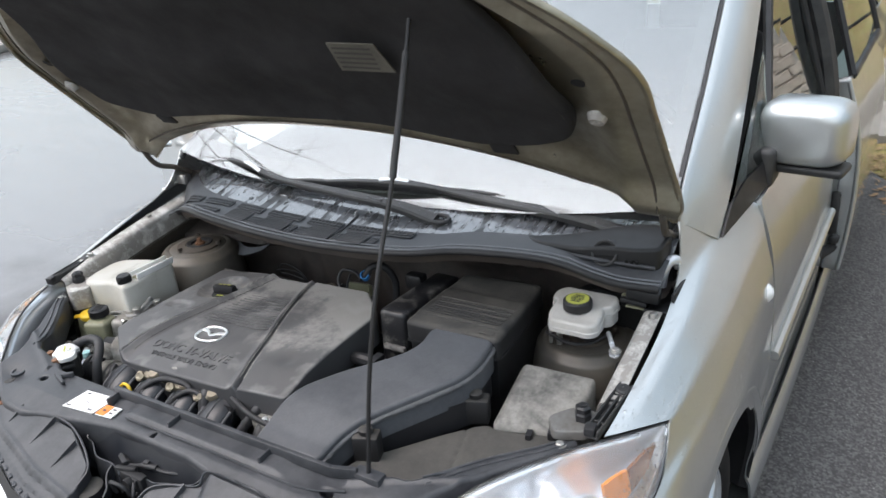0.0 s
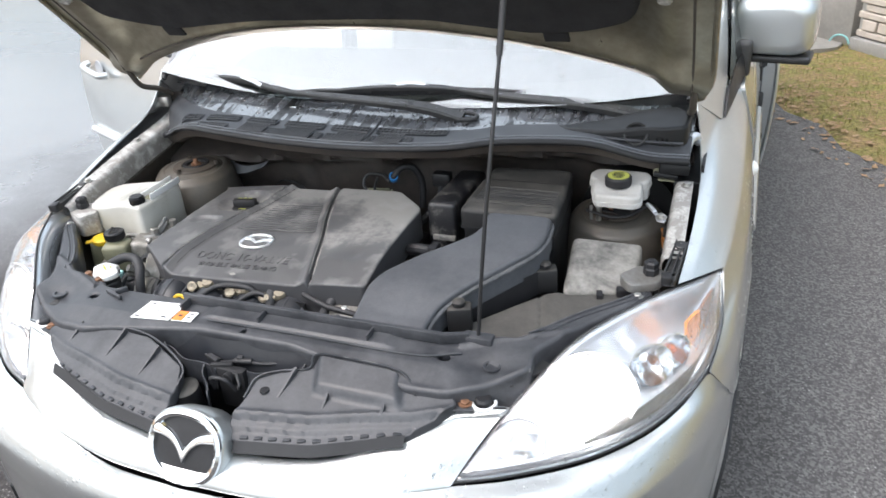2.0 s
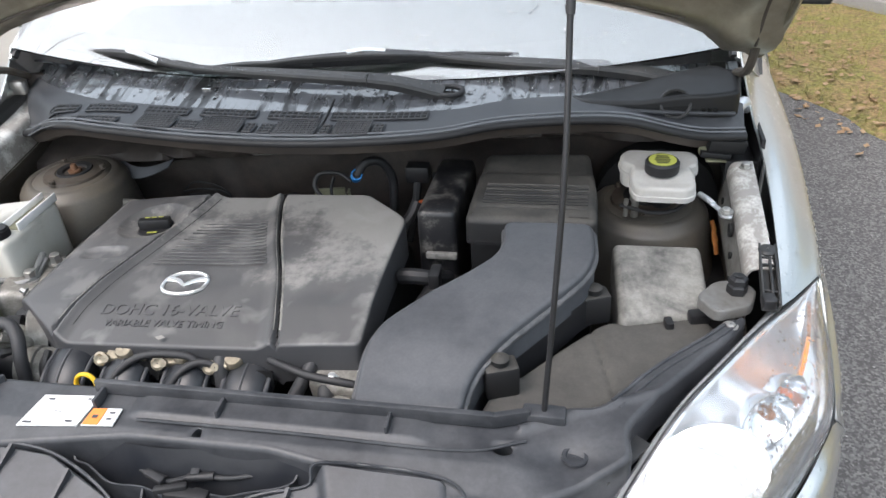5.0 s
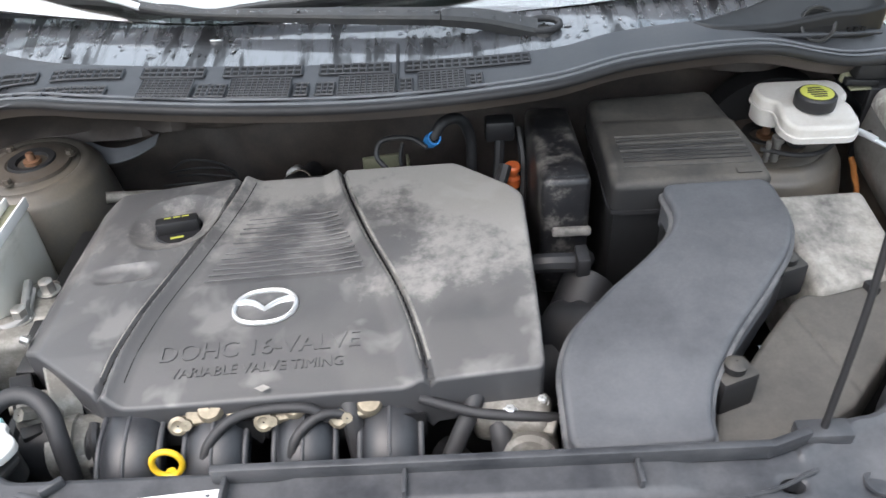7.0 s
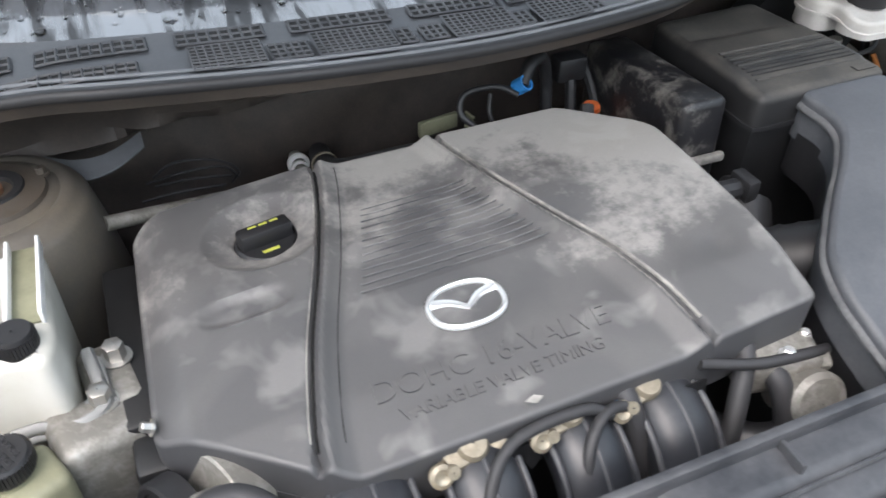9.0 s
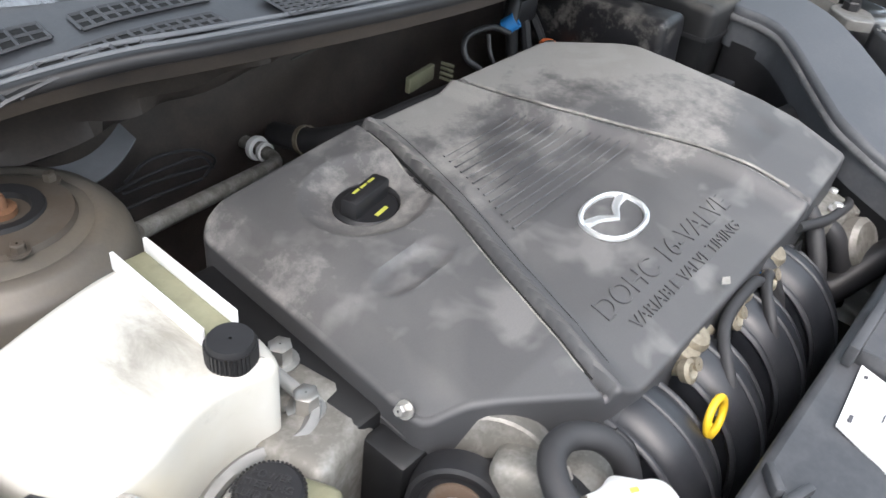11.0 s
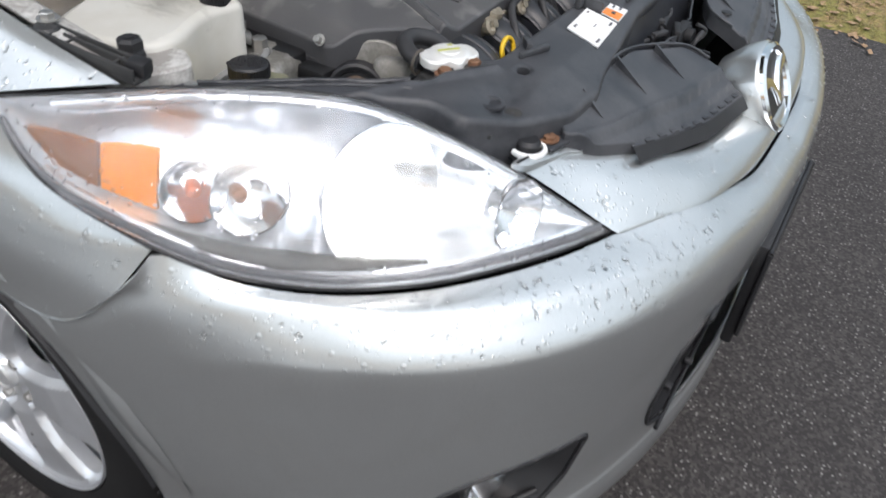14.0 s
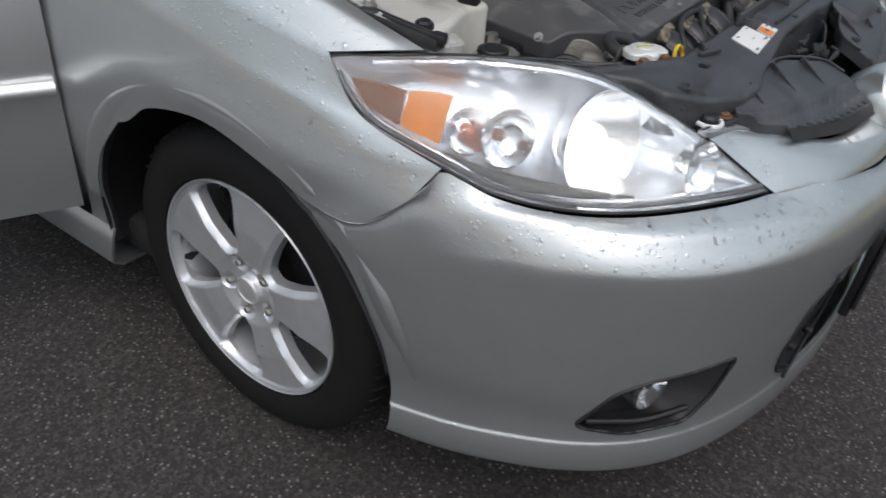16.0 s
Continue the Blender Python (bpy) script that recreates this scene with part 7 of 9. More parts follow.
tab = put("wire_terminal", [tube_data([(0.646, 0.842, 0.886), (0.656, 0.824, 0.887), (0.664, 0.810, 0.886)], 0.0048, 8, 16), mesh_data(box_mesh((0.009, 0.034, 0.003), pose(0.668, 0.803, 0.885, 0, 0, 28), 0.001)), field(rounded([(0.668, 0.792), (0.672, 0.772), (0.688, 0.768), (0.691, 0.786), (0.680, 0.798)], 0.005, 4), flat(0.8875), 0.004, 0.002, 0.003)], "alloy", None, "bare metal earth tab on the rail")
bolt(tab, 0.680, 0.783, 0.888, 0.0075, "bolt", 0.006)
put("rust_run", [tube_data([(0.676, 0.874, 0.818), (0.680, 0.866, 0.806), (0.680, 0.858, 0.796), (0.684, 0.850, 0.782), (0.686, 0.846, 0.768)], 0.0042, 6, 30), tube_data([(0.682, 0.864, 0.800), (0.686, 0.856, 0.788)], 0.003, 6, 8)], "rustrun", None, "orange rust run on the inner panel", 60)
put("brake_line", [tube_data([(0.64, 0.86, 0.872), (0.61, 0.83, 0.862), (0.57, 0.825, 0.858), (0.52, 0.84, 0.862)], 0.0035, 8, 24)], "rubber")
resonator = part("resonator_box", mesh_of(*field(rounded([(0.336, 0.388), (0.43, 0.396), (0.50, 0.436), (0.60, 0.538), (0.66, 0.605), (0.64, 0.632), (0.53, 0.604), (0.512, 0.610), (0.492, 0.598), (0.444, 0.546), (0.390, 0.482), (0.352, 0.440)], 0.01), lambda x, y: 0.790 + 0.03 * (y - 0.45) + 0.0 * x - 0.004 * np.exp(-(((x - 0.505 + 0.25 * (y - 0.5)) / 0.003) ** 2)), 0.005, 0.006, 0.10), 40), "tan", car, "flat dust-covered resonator box")
wall_pts = spline([(0.345, 0.452), (0.39, 0.512), (0.44, 0.566), (0.476, 0.610)], 14)
solid(put("duct_wall", [sheet_data(np.array([np.column_stack([wall_pts, np.full(14, z)]) for z in (0.785, 0.835)]))], "rubber", resonator), 0.006, 0.0)
for bx, by in ((0.365, 0.452), (0.483, 0.622)):
    put("box_catch", [mesh_data(box_mesh((0.046, 0.032, 0.05), pose(bx, by, 0.812, 0, 0, 20), 0.005)), lathe_data([(0.012, 0.0), (0.012, 0.008), (0.006, 0.012), (0.001, 0.012)], pose(bx, by, 0.838), 16)], "blackin", resonator)

# strut towers, inner fenders and rails
for side in (1, -1):
    top = 0.843 if side < 0 else 0.825
    tower = put("strut_tower", [lathe_data([(0.150, -0.30), (0.128, -0.16), (0.114, -0.06), (0.106, -0.022), (0.101, -0.013), (0.097, -0.012), (0.093, -0.004), (0.082, 0.0), (0.077, -0.0025), (0.072, 0.0), (0.05, 0.001), (0.001, 0.001)], pose(side * 0.572, 0.925, top), 44)], "tower", None, "dusty strut tower stained with rust", 50)
    put("strut_mount", [lathe_data([(0.060, 0.0), (0.058, 0.005), (0.036, 0.008), (0.034, 0.006), (0.030, 0.0035), (0.020, 0.0035), (0.001, 0.0035)], pose(side * 0.566, 0.925, top + 0.001), 36)], "rust", tower)
    put("mount_cup", [lathe_data([(0.036, 0.0), (0.034, 0.004), (0.024, 0.002), (0.022, -0.004), (0.001, -0.004)], pose(side * 0.563, 0.926, top + 0.0075), 28)], "dark", tower)
    put("strut_stud", [lathe_data([(0.013, 0.0), (0.013, 0.006), (0.007, 0.007), (0.006, 0.015), (0.005, 0.018), (0.001, 0.018)], pose(side * 0.563, 0.926, top + 0.004), 16)], "copper", tower, "rusty orange strut stud")
    for a in (20, 140, 260):
        bolt(tower, side * 0.566 + 0.058 * math.cos(radians(a)), 0.925 + 0.058 * math.sin(radians(a)), top + 0.005, 0.006, "rust", 0.008)
    line = [(0.700, 0.600, 0.858), (0.703, 0.70, 0.878), (0.704, 0.85, 0.905), (0.700, 1.0, 0.93), (0.695, 1.10, 0.955)]
    if side > 0:
        line = [(0.704, 0.655, 0.866), (0.704, 0.72, 0.881), (0.703, 0.80, 0.897), (0.701, 0.893, 0.917)]
    drop = 0.06 if side < 0 else 0.026
    rail = loft([[(x + 0.029, y, z + 0.004) for x, y, z in line], [(x + 0.012, y, z + 0.003) for x, y, z in line], [(x - 0.001, y, z) for x, y, z in line], [(x - 0.007, y, z - 0.012) for x, y, z in line], [(x - 0.007, y, z - drop) for x, y, z in line]], 30, 3) * np.array([side, 1.0, 1.0])
    r_ob = solid(put("fender_rail", [sheet_data(rail, flip=side < 0)], "rail", None, "chipped and rust-stained inner fender rail"), 0.003, 0.0)
    if side > 0:
        web = put("rail_web", [sheet_data(loft([[(x - 0.009, y, z - 0.024) for x, y, z in line], [(x - 0.013, y, z - 0.050) for x, y, z in line], [(x - 0.016, y, z - 0.085) for x, y, z in line], [(x - 0.004, y, z - 0.120) for x, y, z in line]], 30, 3))], "webgrey", r_ob, "dull grey inner web with dark holes")
        # near-black discs on the web stand in for the shade of its holes
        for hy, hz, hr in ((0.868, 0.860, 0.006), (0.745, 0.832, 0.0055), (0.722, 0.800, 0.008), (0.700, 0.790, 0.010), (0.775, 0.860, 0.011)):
            put("web_hole_shade", [lathe_data([(hr, -0.003), (hr, 0.0015), (0.001, 0.0015)], pose(0.688, hy, hz, 0, -90, 0), 18)], "void", web)
    for by, bz in ((0.70, 0.8835), (0.90, 0.917), (1.06, 0.950)) if side < 0 else ((0.880, 0.9175),):
        bolt(r_ob, side * 0.718, by, bz, 0.0075, "bolt", 0.007)
    wall = loft([[(x - 0.008, y, z - 0.055) for x, y, z in line], [(0.71, 0.60, 0.72), (0.715, 0.8, 0.74), (0.715, 1.1, 0.78)], [(0.70, 0.56, 0.45), (0.705, 0.8, 0.45), (0.70, 1.1, 0.45)]], 24, 4) * np.array([side, 1.0, 1.0])
    solid(put("inner_fender", [sheet_data(wall, flip=side < 0)], "rust", None, "dirt-streaked inner fender panel"), 0.003, 0.0)
    apron = part("rail_plate", mesh_of(*field(rounded([(side * 0.625, 0.615), (side * 0.650, 0.578), (side * 0.700, 0.60), (side * 0.712, 0.64), (side * 0.690, 0.66), (side * 0.655, 0.655)] if side > 0 else [(side * 0.655, 0.655), (side * 0.690, 0.66), (side * 0.712, 0.64), (side * 0.700, 0.60), (side * 0.650, 0.578), (side * 0.625, 0.615)], 0.012), flat(0.846), 0.006, 0.003, 0.014 if side > 0 else 0.05), 40), "webgrey" if side > 0 else "rail", car, "dusty painted corner plate")
    put("hood_stop", [lathe_data([(0.0145, -0.004), (0.0145, 0.012), (0.012, 0.015), (0.0135, 0.016), (0.0135, 0.024), (0.010, 0.027), (0.001, 0.027)], pose(side * 0.682, 0.630, 0.846), 6), lathe_data([(0.006, 0.0), (0.006, 0.002), (0.001, 0.001)], pose(side * 0.682, 0.630, 0.8725), 16)], "rubber", None, "black rubber hood stop", 25)
    fb = pose(side * 0.7235, 0.640, 0.864, 5, 0, side * -5)
    bracket_ = put("fender_bracket", [moved(mesh_data(box_mesh((0.024, 0.134, 0.006), None, 0.002)), fb)], "black", None, "black ribbed plastic fender bracket", 35)
    for rx_ in (-0.0105, 0.0105, 0.002):
        put("bracket_rail", [moved(mesh_data(box_mesh((0.0032, 0.088 if rx_ == 0.002 else 0.132, 0.013), pose(rx_, -0.012 if rx_ == 0.002 else 0.0, 0.007), 0.001)), fb)], "black", bracket_)
    for ry_b in (-0.055, -0.038, 0.020, 0.036):
        put("bracket_rib", [moved(mesh_data(box_mesh((0.021, 0.003, 0.010), pose(0.0, ry_b, 0.006), 0.0008)), fb)], "black", bracket_)
    put("bracket_clip", [moved(mesh_data(box_mesh((0.018, 0.020, 0.016), pose(side * -0.004, -0.060, 0.010, 0, 0, 12), 0.003)), fb)], "rubber", bracket_)
    put("bracket_button", [moved(lathe_data([(0.0130, -0.004), (0.0130, 0.012), (0.0105, 0.0145), (0.001, 0.0155)], pose(0.0, 0.052, 0.0), 26), fb)], "black", bracket_)
    if side < 0:
        put("hood_seal_end", [mesh_data(box_mesh((0.035, 0.02, 0.03), pose(side * 0.715, 1.035, 0.985, 0, 0, 0), 0.006)), lathe_data([(0.008, -0.02), (0.008, 0.02), (0.001, 0.02)], pose(side * 0.735, 1.03, 0.975, 0, 70, 20), 12)], "bolt")
    else:
        put("hinge_well", [mesh_data(box_at(0.690, 0.742, 0.912, 1.20, 0.880, 0.905, 0.003)), mesh_data(box_at(0.742, 0.748, 0.905, 1.20, 0.86, 0.955, 0.001)), mesh_data(box_at(0.690, 0.742, 0.903, 0.912, 0.80, 0.915, 0.002))], "rubber", None, "black hinge well beside the cowl")
        hinge = put("hood_hinge", [mesh_data(box_mesh((0.006, 0.020, 0.085), pose(0.706, 1.010, 0.975, 0, -14, 0), 0.002)), mesh_data(box_mesh((0.010, 0.085, 0.018), pose(0.715, 1.055, 0.965, 12, 0, 0), 0.003))], "dark", None, "dark steel hood hinge")
        put("hinge_hook", [tube_data([(0.703, 0.972, 0.935), (0.706, 0.974, 0.962), (0.712, 0.984, 0.980), (0.722, 0.996, 0.982), (0.728, 1.002, 0.968)], 0.0105, 12, 30)], "alloy", hinge, "bare metal hook", 60)

# coolant tank and its neighbours on the right-hand side
TANK = rounded([(-0.512, 0.795), (-0.548, 0.795), (-0.600, 0.785), (-0.668, 0.765), (-0.688, 0.735), (-0.678, 0.67), (-0.660, 0.628), (-0.618, 0.624), (-0.578, 0.640), (-0.545, 0.642), (-0.512, 0.632), (-0.505, 0.660)], 0.022, 6)
tank = put("coolant_reservoir", [field(TANK, lambda x, y: 0.860 - 0.05 * np.clip(-0.56 - x, 0, 1) + 0.0 * y - 0.004 * np.clip((-0.512 - x) / -0.004, 0, 1), 0.0036, 0.011, 0.12)], "whiteres", None, "white translucent coolant reservoir with grimy stains", 45)
lip_line = [(-0.492, 0.690, 0.806), (-0.486, 0.655, 0.796), (-0.483, 0.636, 0.788), (-0.507, 0.623, 0.785), (-0.544, 0.636, 0.781), (-0.576, 0.634, 0.776), (-0.604, 0.620, 0.764), (-0.616, 0.612, 0.738), (-0.620, 0.608, 0.70)]
put("tank_flange", [tube_data(lip_line, 0.0062, 6, 60)], "flange", tank, "grey double lip of the tank", 60)
put("tank_flange", [tube_data([(x + 0.006, y - 0.006, z - 0.007) for x, y, z in lip_line], 0.0042, 6, 60)], "flange", tank, "", 60)
for px, pw in ((-0.513, 0.0022), (-0.540, 0.0022)):
    put("tank_fin", [mesh_data(box_mesh((0.0035, 0.112, 0.016), pose(px, 0.737, 0.866, 0, 0, 0), 0.001))], "label", tank)
part("tank_channel", box_mesh((0.024, 0.11, 0.003), pose(-0.5265, 0.737, 0.8605), 0.001), "oldres", tank)
tcap = put("reservoir_cap", [lathe_data([(0.0158, -0.004), (0.0163, 0.0), (0.0163, 0.017), (0.0150, 0.020), (0.004, 0.0195), (0.001, 0.020)], pose(-0.534, 0.659, 0.858), 36)], "rubber", tank, "black ribbed coolant cap")
put("cap_knurl", [mesh_data(box_mesh((0.0022, 0.0022, 0.014), pose(-0.534 + 0.0164 * math.cos(a), 0.659 + 0.0164 * math.sin(a), 0.867), 0)) for a in np.linspace(0, 6.283, 36, endpoint=False)], "rubber", tcap)["kind"] = "stuff"

ps = put("power_steering_reservoir", [mesh_data(box_mesh((0.062, 0.055, 0.07), pose(-0.553, 0.578, 0.757, 0, 0, 25), 0.010, 3)), lathe_data([(0.020, 0.0), (0.020, 0.016), (0.001, 0.016)], pose(-0.564, 0.586, 0.786), 20)], "oldres", None, "yellowed power steering fluid reservoir")
pcap = put("steering_cap", [lathe_data([(0.0220, 0.0), (0.0225, 0.003), (0.0225, 0.016), (0.0200, 0.019), (0.001, 0.019)], pose(-0.562, 0.588, 0.796), 40)], "rubber", ps, "black knurled cap with raised words")
part("cap_lettering", text_mesh("POWER\nSTEERING\nFLUID ONLY", 0.0078, 0.0006, pose(-0.562, 0.590, 0.8156, 0, 0, -60)), "hose", pcap)
put("cap_knurl", [mesh_data(box_mesh((0.0016, 0.0016, 0.014), pose(-0.562 + 0.0227 * math.cos(a), 0.588 + 0.0227 * math.sin(a), 0.806), 0)) for a in np.linspace(0, 6.283, 48, endpoint=False)], "rubber", pcap)["kind"] = "stuff"
put("washer_filler_cap", [lathe_data([(0.024, -0.004), (0.0255, 0.0), (0.0255, 0.007), (0.022, 0.010), (0.014, 0.009), (0.001, 0.010)], pose(-0.606, 0.590, 0.784), 36), mesh_data(box_mesh((0.028, 0.016, 0.006), pose(-0.629, 0.576, 0.785, 0, 0, 35), 0.003))], "yellow", None, "round yellow washer filler cap")
put("washer_neck", [tube_data([(-0.615, 0.584, 0.782), (-0.62, 0.58, 0.72), (-0.63, 0.58, 0.62)], 0.02, 16, 10)], "oldres")

mount = put("engine_mount", [mesh_data(box_mesh((0.085, 0.065, 0.10), pose(-0.497, 0.622, 0.738, 0, 8, 15), 0.014, 3)), mesh_data(box_mesh((0.05, 0.09, 0.05), pose(-0.478, 0.675, 0.762, 0, 0, 10), 0.012, 3)), lathe_data([(0.032, -0.03), (0.032, 0.0), (0.028, 0.006), (0.001, 0.006)], pose(-0.548, 0.612, 0.745), 26)], "cast", None, "dirty cast aluminium engine mount")
for bx, by, bz in ((-0.487, 0.640, 0.786), (-0.470, 0.690, 0.788)):
    bolt(mount, bx, by, bz, 0.010, "bolt", 0.018)
pulley = put("idler_pulley", [lathe_data([(0.001, -0.016), (0.040, -0.016), (0.044, -0.014), (0.044, 0.012), (0.040, 0.014), (0.034, 0.012), (0.032, 0.008), (0.001, 0.008)], pose(-0.448, 0.520, 0.755, 0, -78, 28) @ Matrix.Scale(0.84, 4), 40)], "rubber", None, "black ribbed idler pulley with a rusty hub")
put("pulley_hub", [lathe_data([(0.026, 0.006), (0.025, 0.010), (0.021, 0.012), (0.010, 0.011), (0.010, 0.008)], pose(-0.448, 0.520, 0.755, 0, -78, 28) @ Matrix.Scale(0.84, 4), 28)], "hubrust", pulley, "rust-brown hub")
put("hub_bolt", [lathe_data([(0.013, 0.008), (0.013, 0.013), (0.010, 0.013), (0.010, 0.020), (0.001, 0.021)], pose(-0.448, 0.520, 0.755, 0, -78, 28) @ Matrix.Scale(0.84, 4), 12)], "cast", pulley)
put("tensioner_arm", [lathe_data([(0.045, -0.05), (0.048, -0.02), (0.046, -0.018), (0.001, -0.018)], pose(-0.430, 0.508, 0.765, 0, -78, 28), 30), mesh_data(box_mesh((0.05, 0.05, 0.04), pose(-0.41, 0.49, 0.775, 0, 20, 20), 0.012, 3)), lathe_data([(0.009, 0.0), (0.009, 0.02), (0.001, 0.02)], pose(-0.405, 0.475, 0.792, 40, -30, 0), 6)], "cast", None, "cast aluminium belt tensioner")
put("drive_belt", [tube_data([(-0.445, 0.565, 0.748), (-0.458, 0.62, 0.70), (-0.465, 0.66, 0.66)], 0.010, 6, 10), tube_data([(-0.445, 0.50, 0.712), (-0.46, 0.52, 0.66), (-0.465, 0.55, 0.60)], 0.010, 6, 10)], "rubber")
teal = put("service_port_cap", [lathe_data([(0.0092, 0.0), (0.0098, 0.002), (0.0098, 0.013), (0.008, 0.0155), (0.001, 0.0155)], pose(-0.452, 0.470, 0.770), 22)], "teal", None, "pale teal air-conditioning service cap")
put("air_con_pipe", [lathe_data([(0.008, -0.02), (0.009, 0.0), (0.001, 0.0)], pose(-0.452, 0.468, 0.770), 16), tube_data([(-0.525, 0.512, 0.745), (-0.505, 0.500, 0.758), (-0.488, 0.487, 0.762), (-0.452, 0.462, 0.764), (-0.421, 0.420, 0.765), (-0.405, 0.395, 0.762)], 0.0080, 10, 40)], "alloy", None, "bright aluminium air-conditioning pipe", 60)
put("black_hose", [tube_data([(-0.555, 0.54, 0.74), (-0.52, 0.515, 0.742), (-0.48, 0.49, 0.735), (-0.45, 0.47, 0.72)], 0.011, 10, 24), tube_data([(-0.465, 0.45, 0.70), (-0.46, 0.438, 0.765), (-0.445, 0.425, 0.798), (-0.428, 0.418, 0.806)], 0.0115, 10, 24)], "hose", None, "", 60)
neck = put("radiator_neck", [lathe_data([(0.022, -0.05), (0.022, 0.0), (0.026, 0.002), (0.026, 0.008), (0.001, 0.008)], pose(-0.418, 0.409, 0.815), 24), mesh_data(box_mesh((0.075, 0.05, 0.012), pose(-0.428, 0.392, 0.806, 0, 0, -20), 0.004))], "black", None, "black radiator filler neck")
EARED = np.array([(-0.419 + r_ * math.cos(a), 0.409 + r_ * math.sin(a)) for a in np.linspace(0, 6.283, 72, endpoint=False) for r_ in (0.0255 + 0.0125 * abs(math.cos(a + 0.52)) ** 5 + 0.0022 * math.cos(6 * a),)])
put("radiator_cap", [field(EARED, lambda x, y: 0.833 - 0.003 * np.clip((np.hypot(x + 0.419, y - 0.409) - 0.02) / 0.004, 0, 1), 0.003, 0.003, 0.007), lathe_data([(0.013, 0.0), (0.012, 0.002), (0.001, 0.002)], pose(-0.419, 0.409, 0.8325), 24)], "capmetal", neck, "silver pressed-metal radiator cap", 40)
for k, (dx, dy, w) in enumerate(((-0.006, 0.004, 0.016), (0.004, -0.004, 0.014), (0.010, 0.006, 0.006))):
    part("cap_print", box_mesh((w, 0.0035, 0.0006), pose(-0.419 + dx, 0.409 + dy, 0.8348, 0, 0, -32), 0), "lime", neck)
bolt(neck, -0.412, 0.379, 0.820, 0.008, "copper", 0.007)
bolt(neck, -0.453, 0.394, 0.820, 0.008, "copper", 0.007)
put("overflow_hose", [tube_data([(-0.440, 0.432, 0.818), (-0.436, 0.452, 0.822), (-0.420, 0.470, 0.826), (-0.395, 0.472, 0.824), (-0.372, 0.455, 0.815), (-0.362, 0.435, 0.79), (-0.36, 0.42, 0.73)], 0.0102, 12, 40)], "hose", None, "grey rubber overflow hose", 60)
put("hose_clip", [tube_data([(-0.442 + 0.014 * math.cos(a), 0.436, 0.818 + 0.014 * math.sin(a)) for a in np.linspace(0, 6.283, 20)], 0.002, 6, 30)], "rust")
put("connector_plug", [mesh_data(box_mesh((0.022, 0.028, 0.018), pose(-0.408, 0.463, 0.775, 0, 0, 30), 0.003))], "rubber")

# firewall and its pipes
SEAL = [(-0.70, 0.985, 0.902), (-0.645, 0.945, 0.924), (-0.56, 0.890, 0.963), (-0.48, 0.856, 0.981), (-0.40, 0.830, 0.986), (-0.20, 0.800, 0.985), (0.0, 0.792, 0.985), (0.20, 0.812, 0.990), (0.31, 0.845, 0.998), (0.40, 0.862, 1.000), (0.486, 0.878, 0.997), (0.54, 0.884, 0.990), (0.59, 0.886, 0.977), (0.645, 0.892, 0.965), (0.716, 0.910, 0.958)]
def crumple(x, z):
    """Soft folds of the sound-deadening mat."""
    a = 0.010 * math.sin(9 * x + 14 * z) + 0.007 * math.sin(23 * x - 31 * z + 1.3) + 0.004 * math.sin(51 * x + 37 * z + 2 * math.sin(17 * x))
    shelf = (z - 0.872 - 0.05 * math.sin(2 * x) - 0.004 * math.sin(31 * x)) / 0.020
    pocket = math.exp(-(((x + 0.36) / 0.07) ** 2 + ((z - 0.80) / 0.03) ** 2)) + math.exp(-(((x + 0.12) / 0.05) ** 2 + ((z - 0.83) / 0.025) ** 2)) + math.exp(-(((x - 0.2) / 0.08) ** 2 + ((z - 0.82) / 0.03) ** 2))
    return 0.8 * a - 0.075 * math.exp(-shelf * shelf) + 0.015 * pocket


flap_grid = np.array([[(-0.525 + 0.125 * u, 1.03 - 0.025 * math.sin(3.1 * u) - 0.03 * w_, 0.826 - 0.030 * u + 0.034 * u * u - 0.016 * w_ * (1 - 0.7 * u)) for u in np.linspace(0, 1, 16)] for w_ in (0.0, 0.5, 1.0)])
solid(put("mat_flap", [sheet_data(flap_grid)], "sealgrey", None, "torn grey edge of the firewall mat"), 0.002, 0.0)
fw = put("firewall", [sheet_data(np.array([[(x, 1.10 - 0.08 * max(0.0, abs(x) - 0.35) + crumple(x, z), z) for x in np.linspace(-0.72, 0.72, 110)] for z in np.linspace(0.40, 1.0, 60)]))], "firewall", None, "dark insulated firewall")
solid(fw, 0.01, 0.0)
put("cowl_underside", [sheet_data(np.array([spline(SEAL, 80) + d for d in ((0, 0.004, -0.004), (0, 0.022, -0.030), (0, 0.050, -0.040), (0, 0.12, -0.034), (0, 0.26, -0.030))]))], "firewall")
put("heater_pipe", [tube_data([(-0.198, 1.105, 0.703), (-0.200, 1.060, 0.709), (-0.207, 1.028, 0.715), (-0.219, 1.010, 0.720), (-0.243, 0.998, 0.727), (-0.36, 0.949, 0.760), (-0.462, 0.906, 0.790)], 0.0092, 10, 60)], "cast", None, "dusty metal heater pipe", 60)
put("heater_hose", [tube_data([(-0.165, 1.075, 0.715), (-0.175, 1.01, 0.738), (-0.180, 0.955, 0.765), (-0.165, 0.905, 0.792), (-0.10, 0.895, 0.800), (0.02, 0.90, 0.795)], 0.016, 12, 40)], "hose", None, "black rubber heater hose", 60)
put("hose_clamp", [lathe_data([(0.018, -0.004), (0.0195, -0.004), (0.0195, 0.004), (0.018, 0.004)], pose(-0.176, 1.0, 0.742, 70, 0, 0), 18)], "brass")
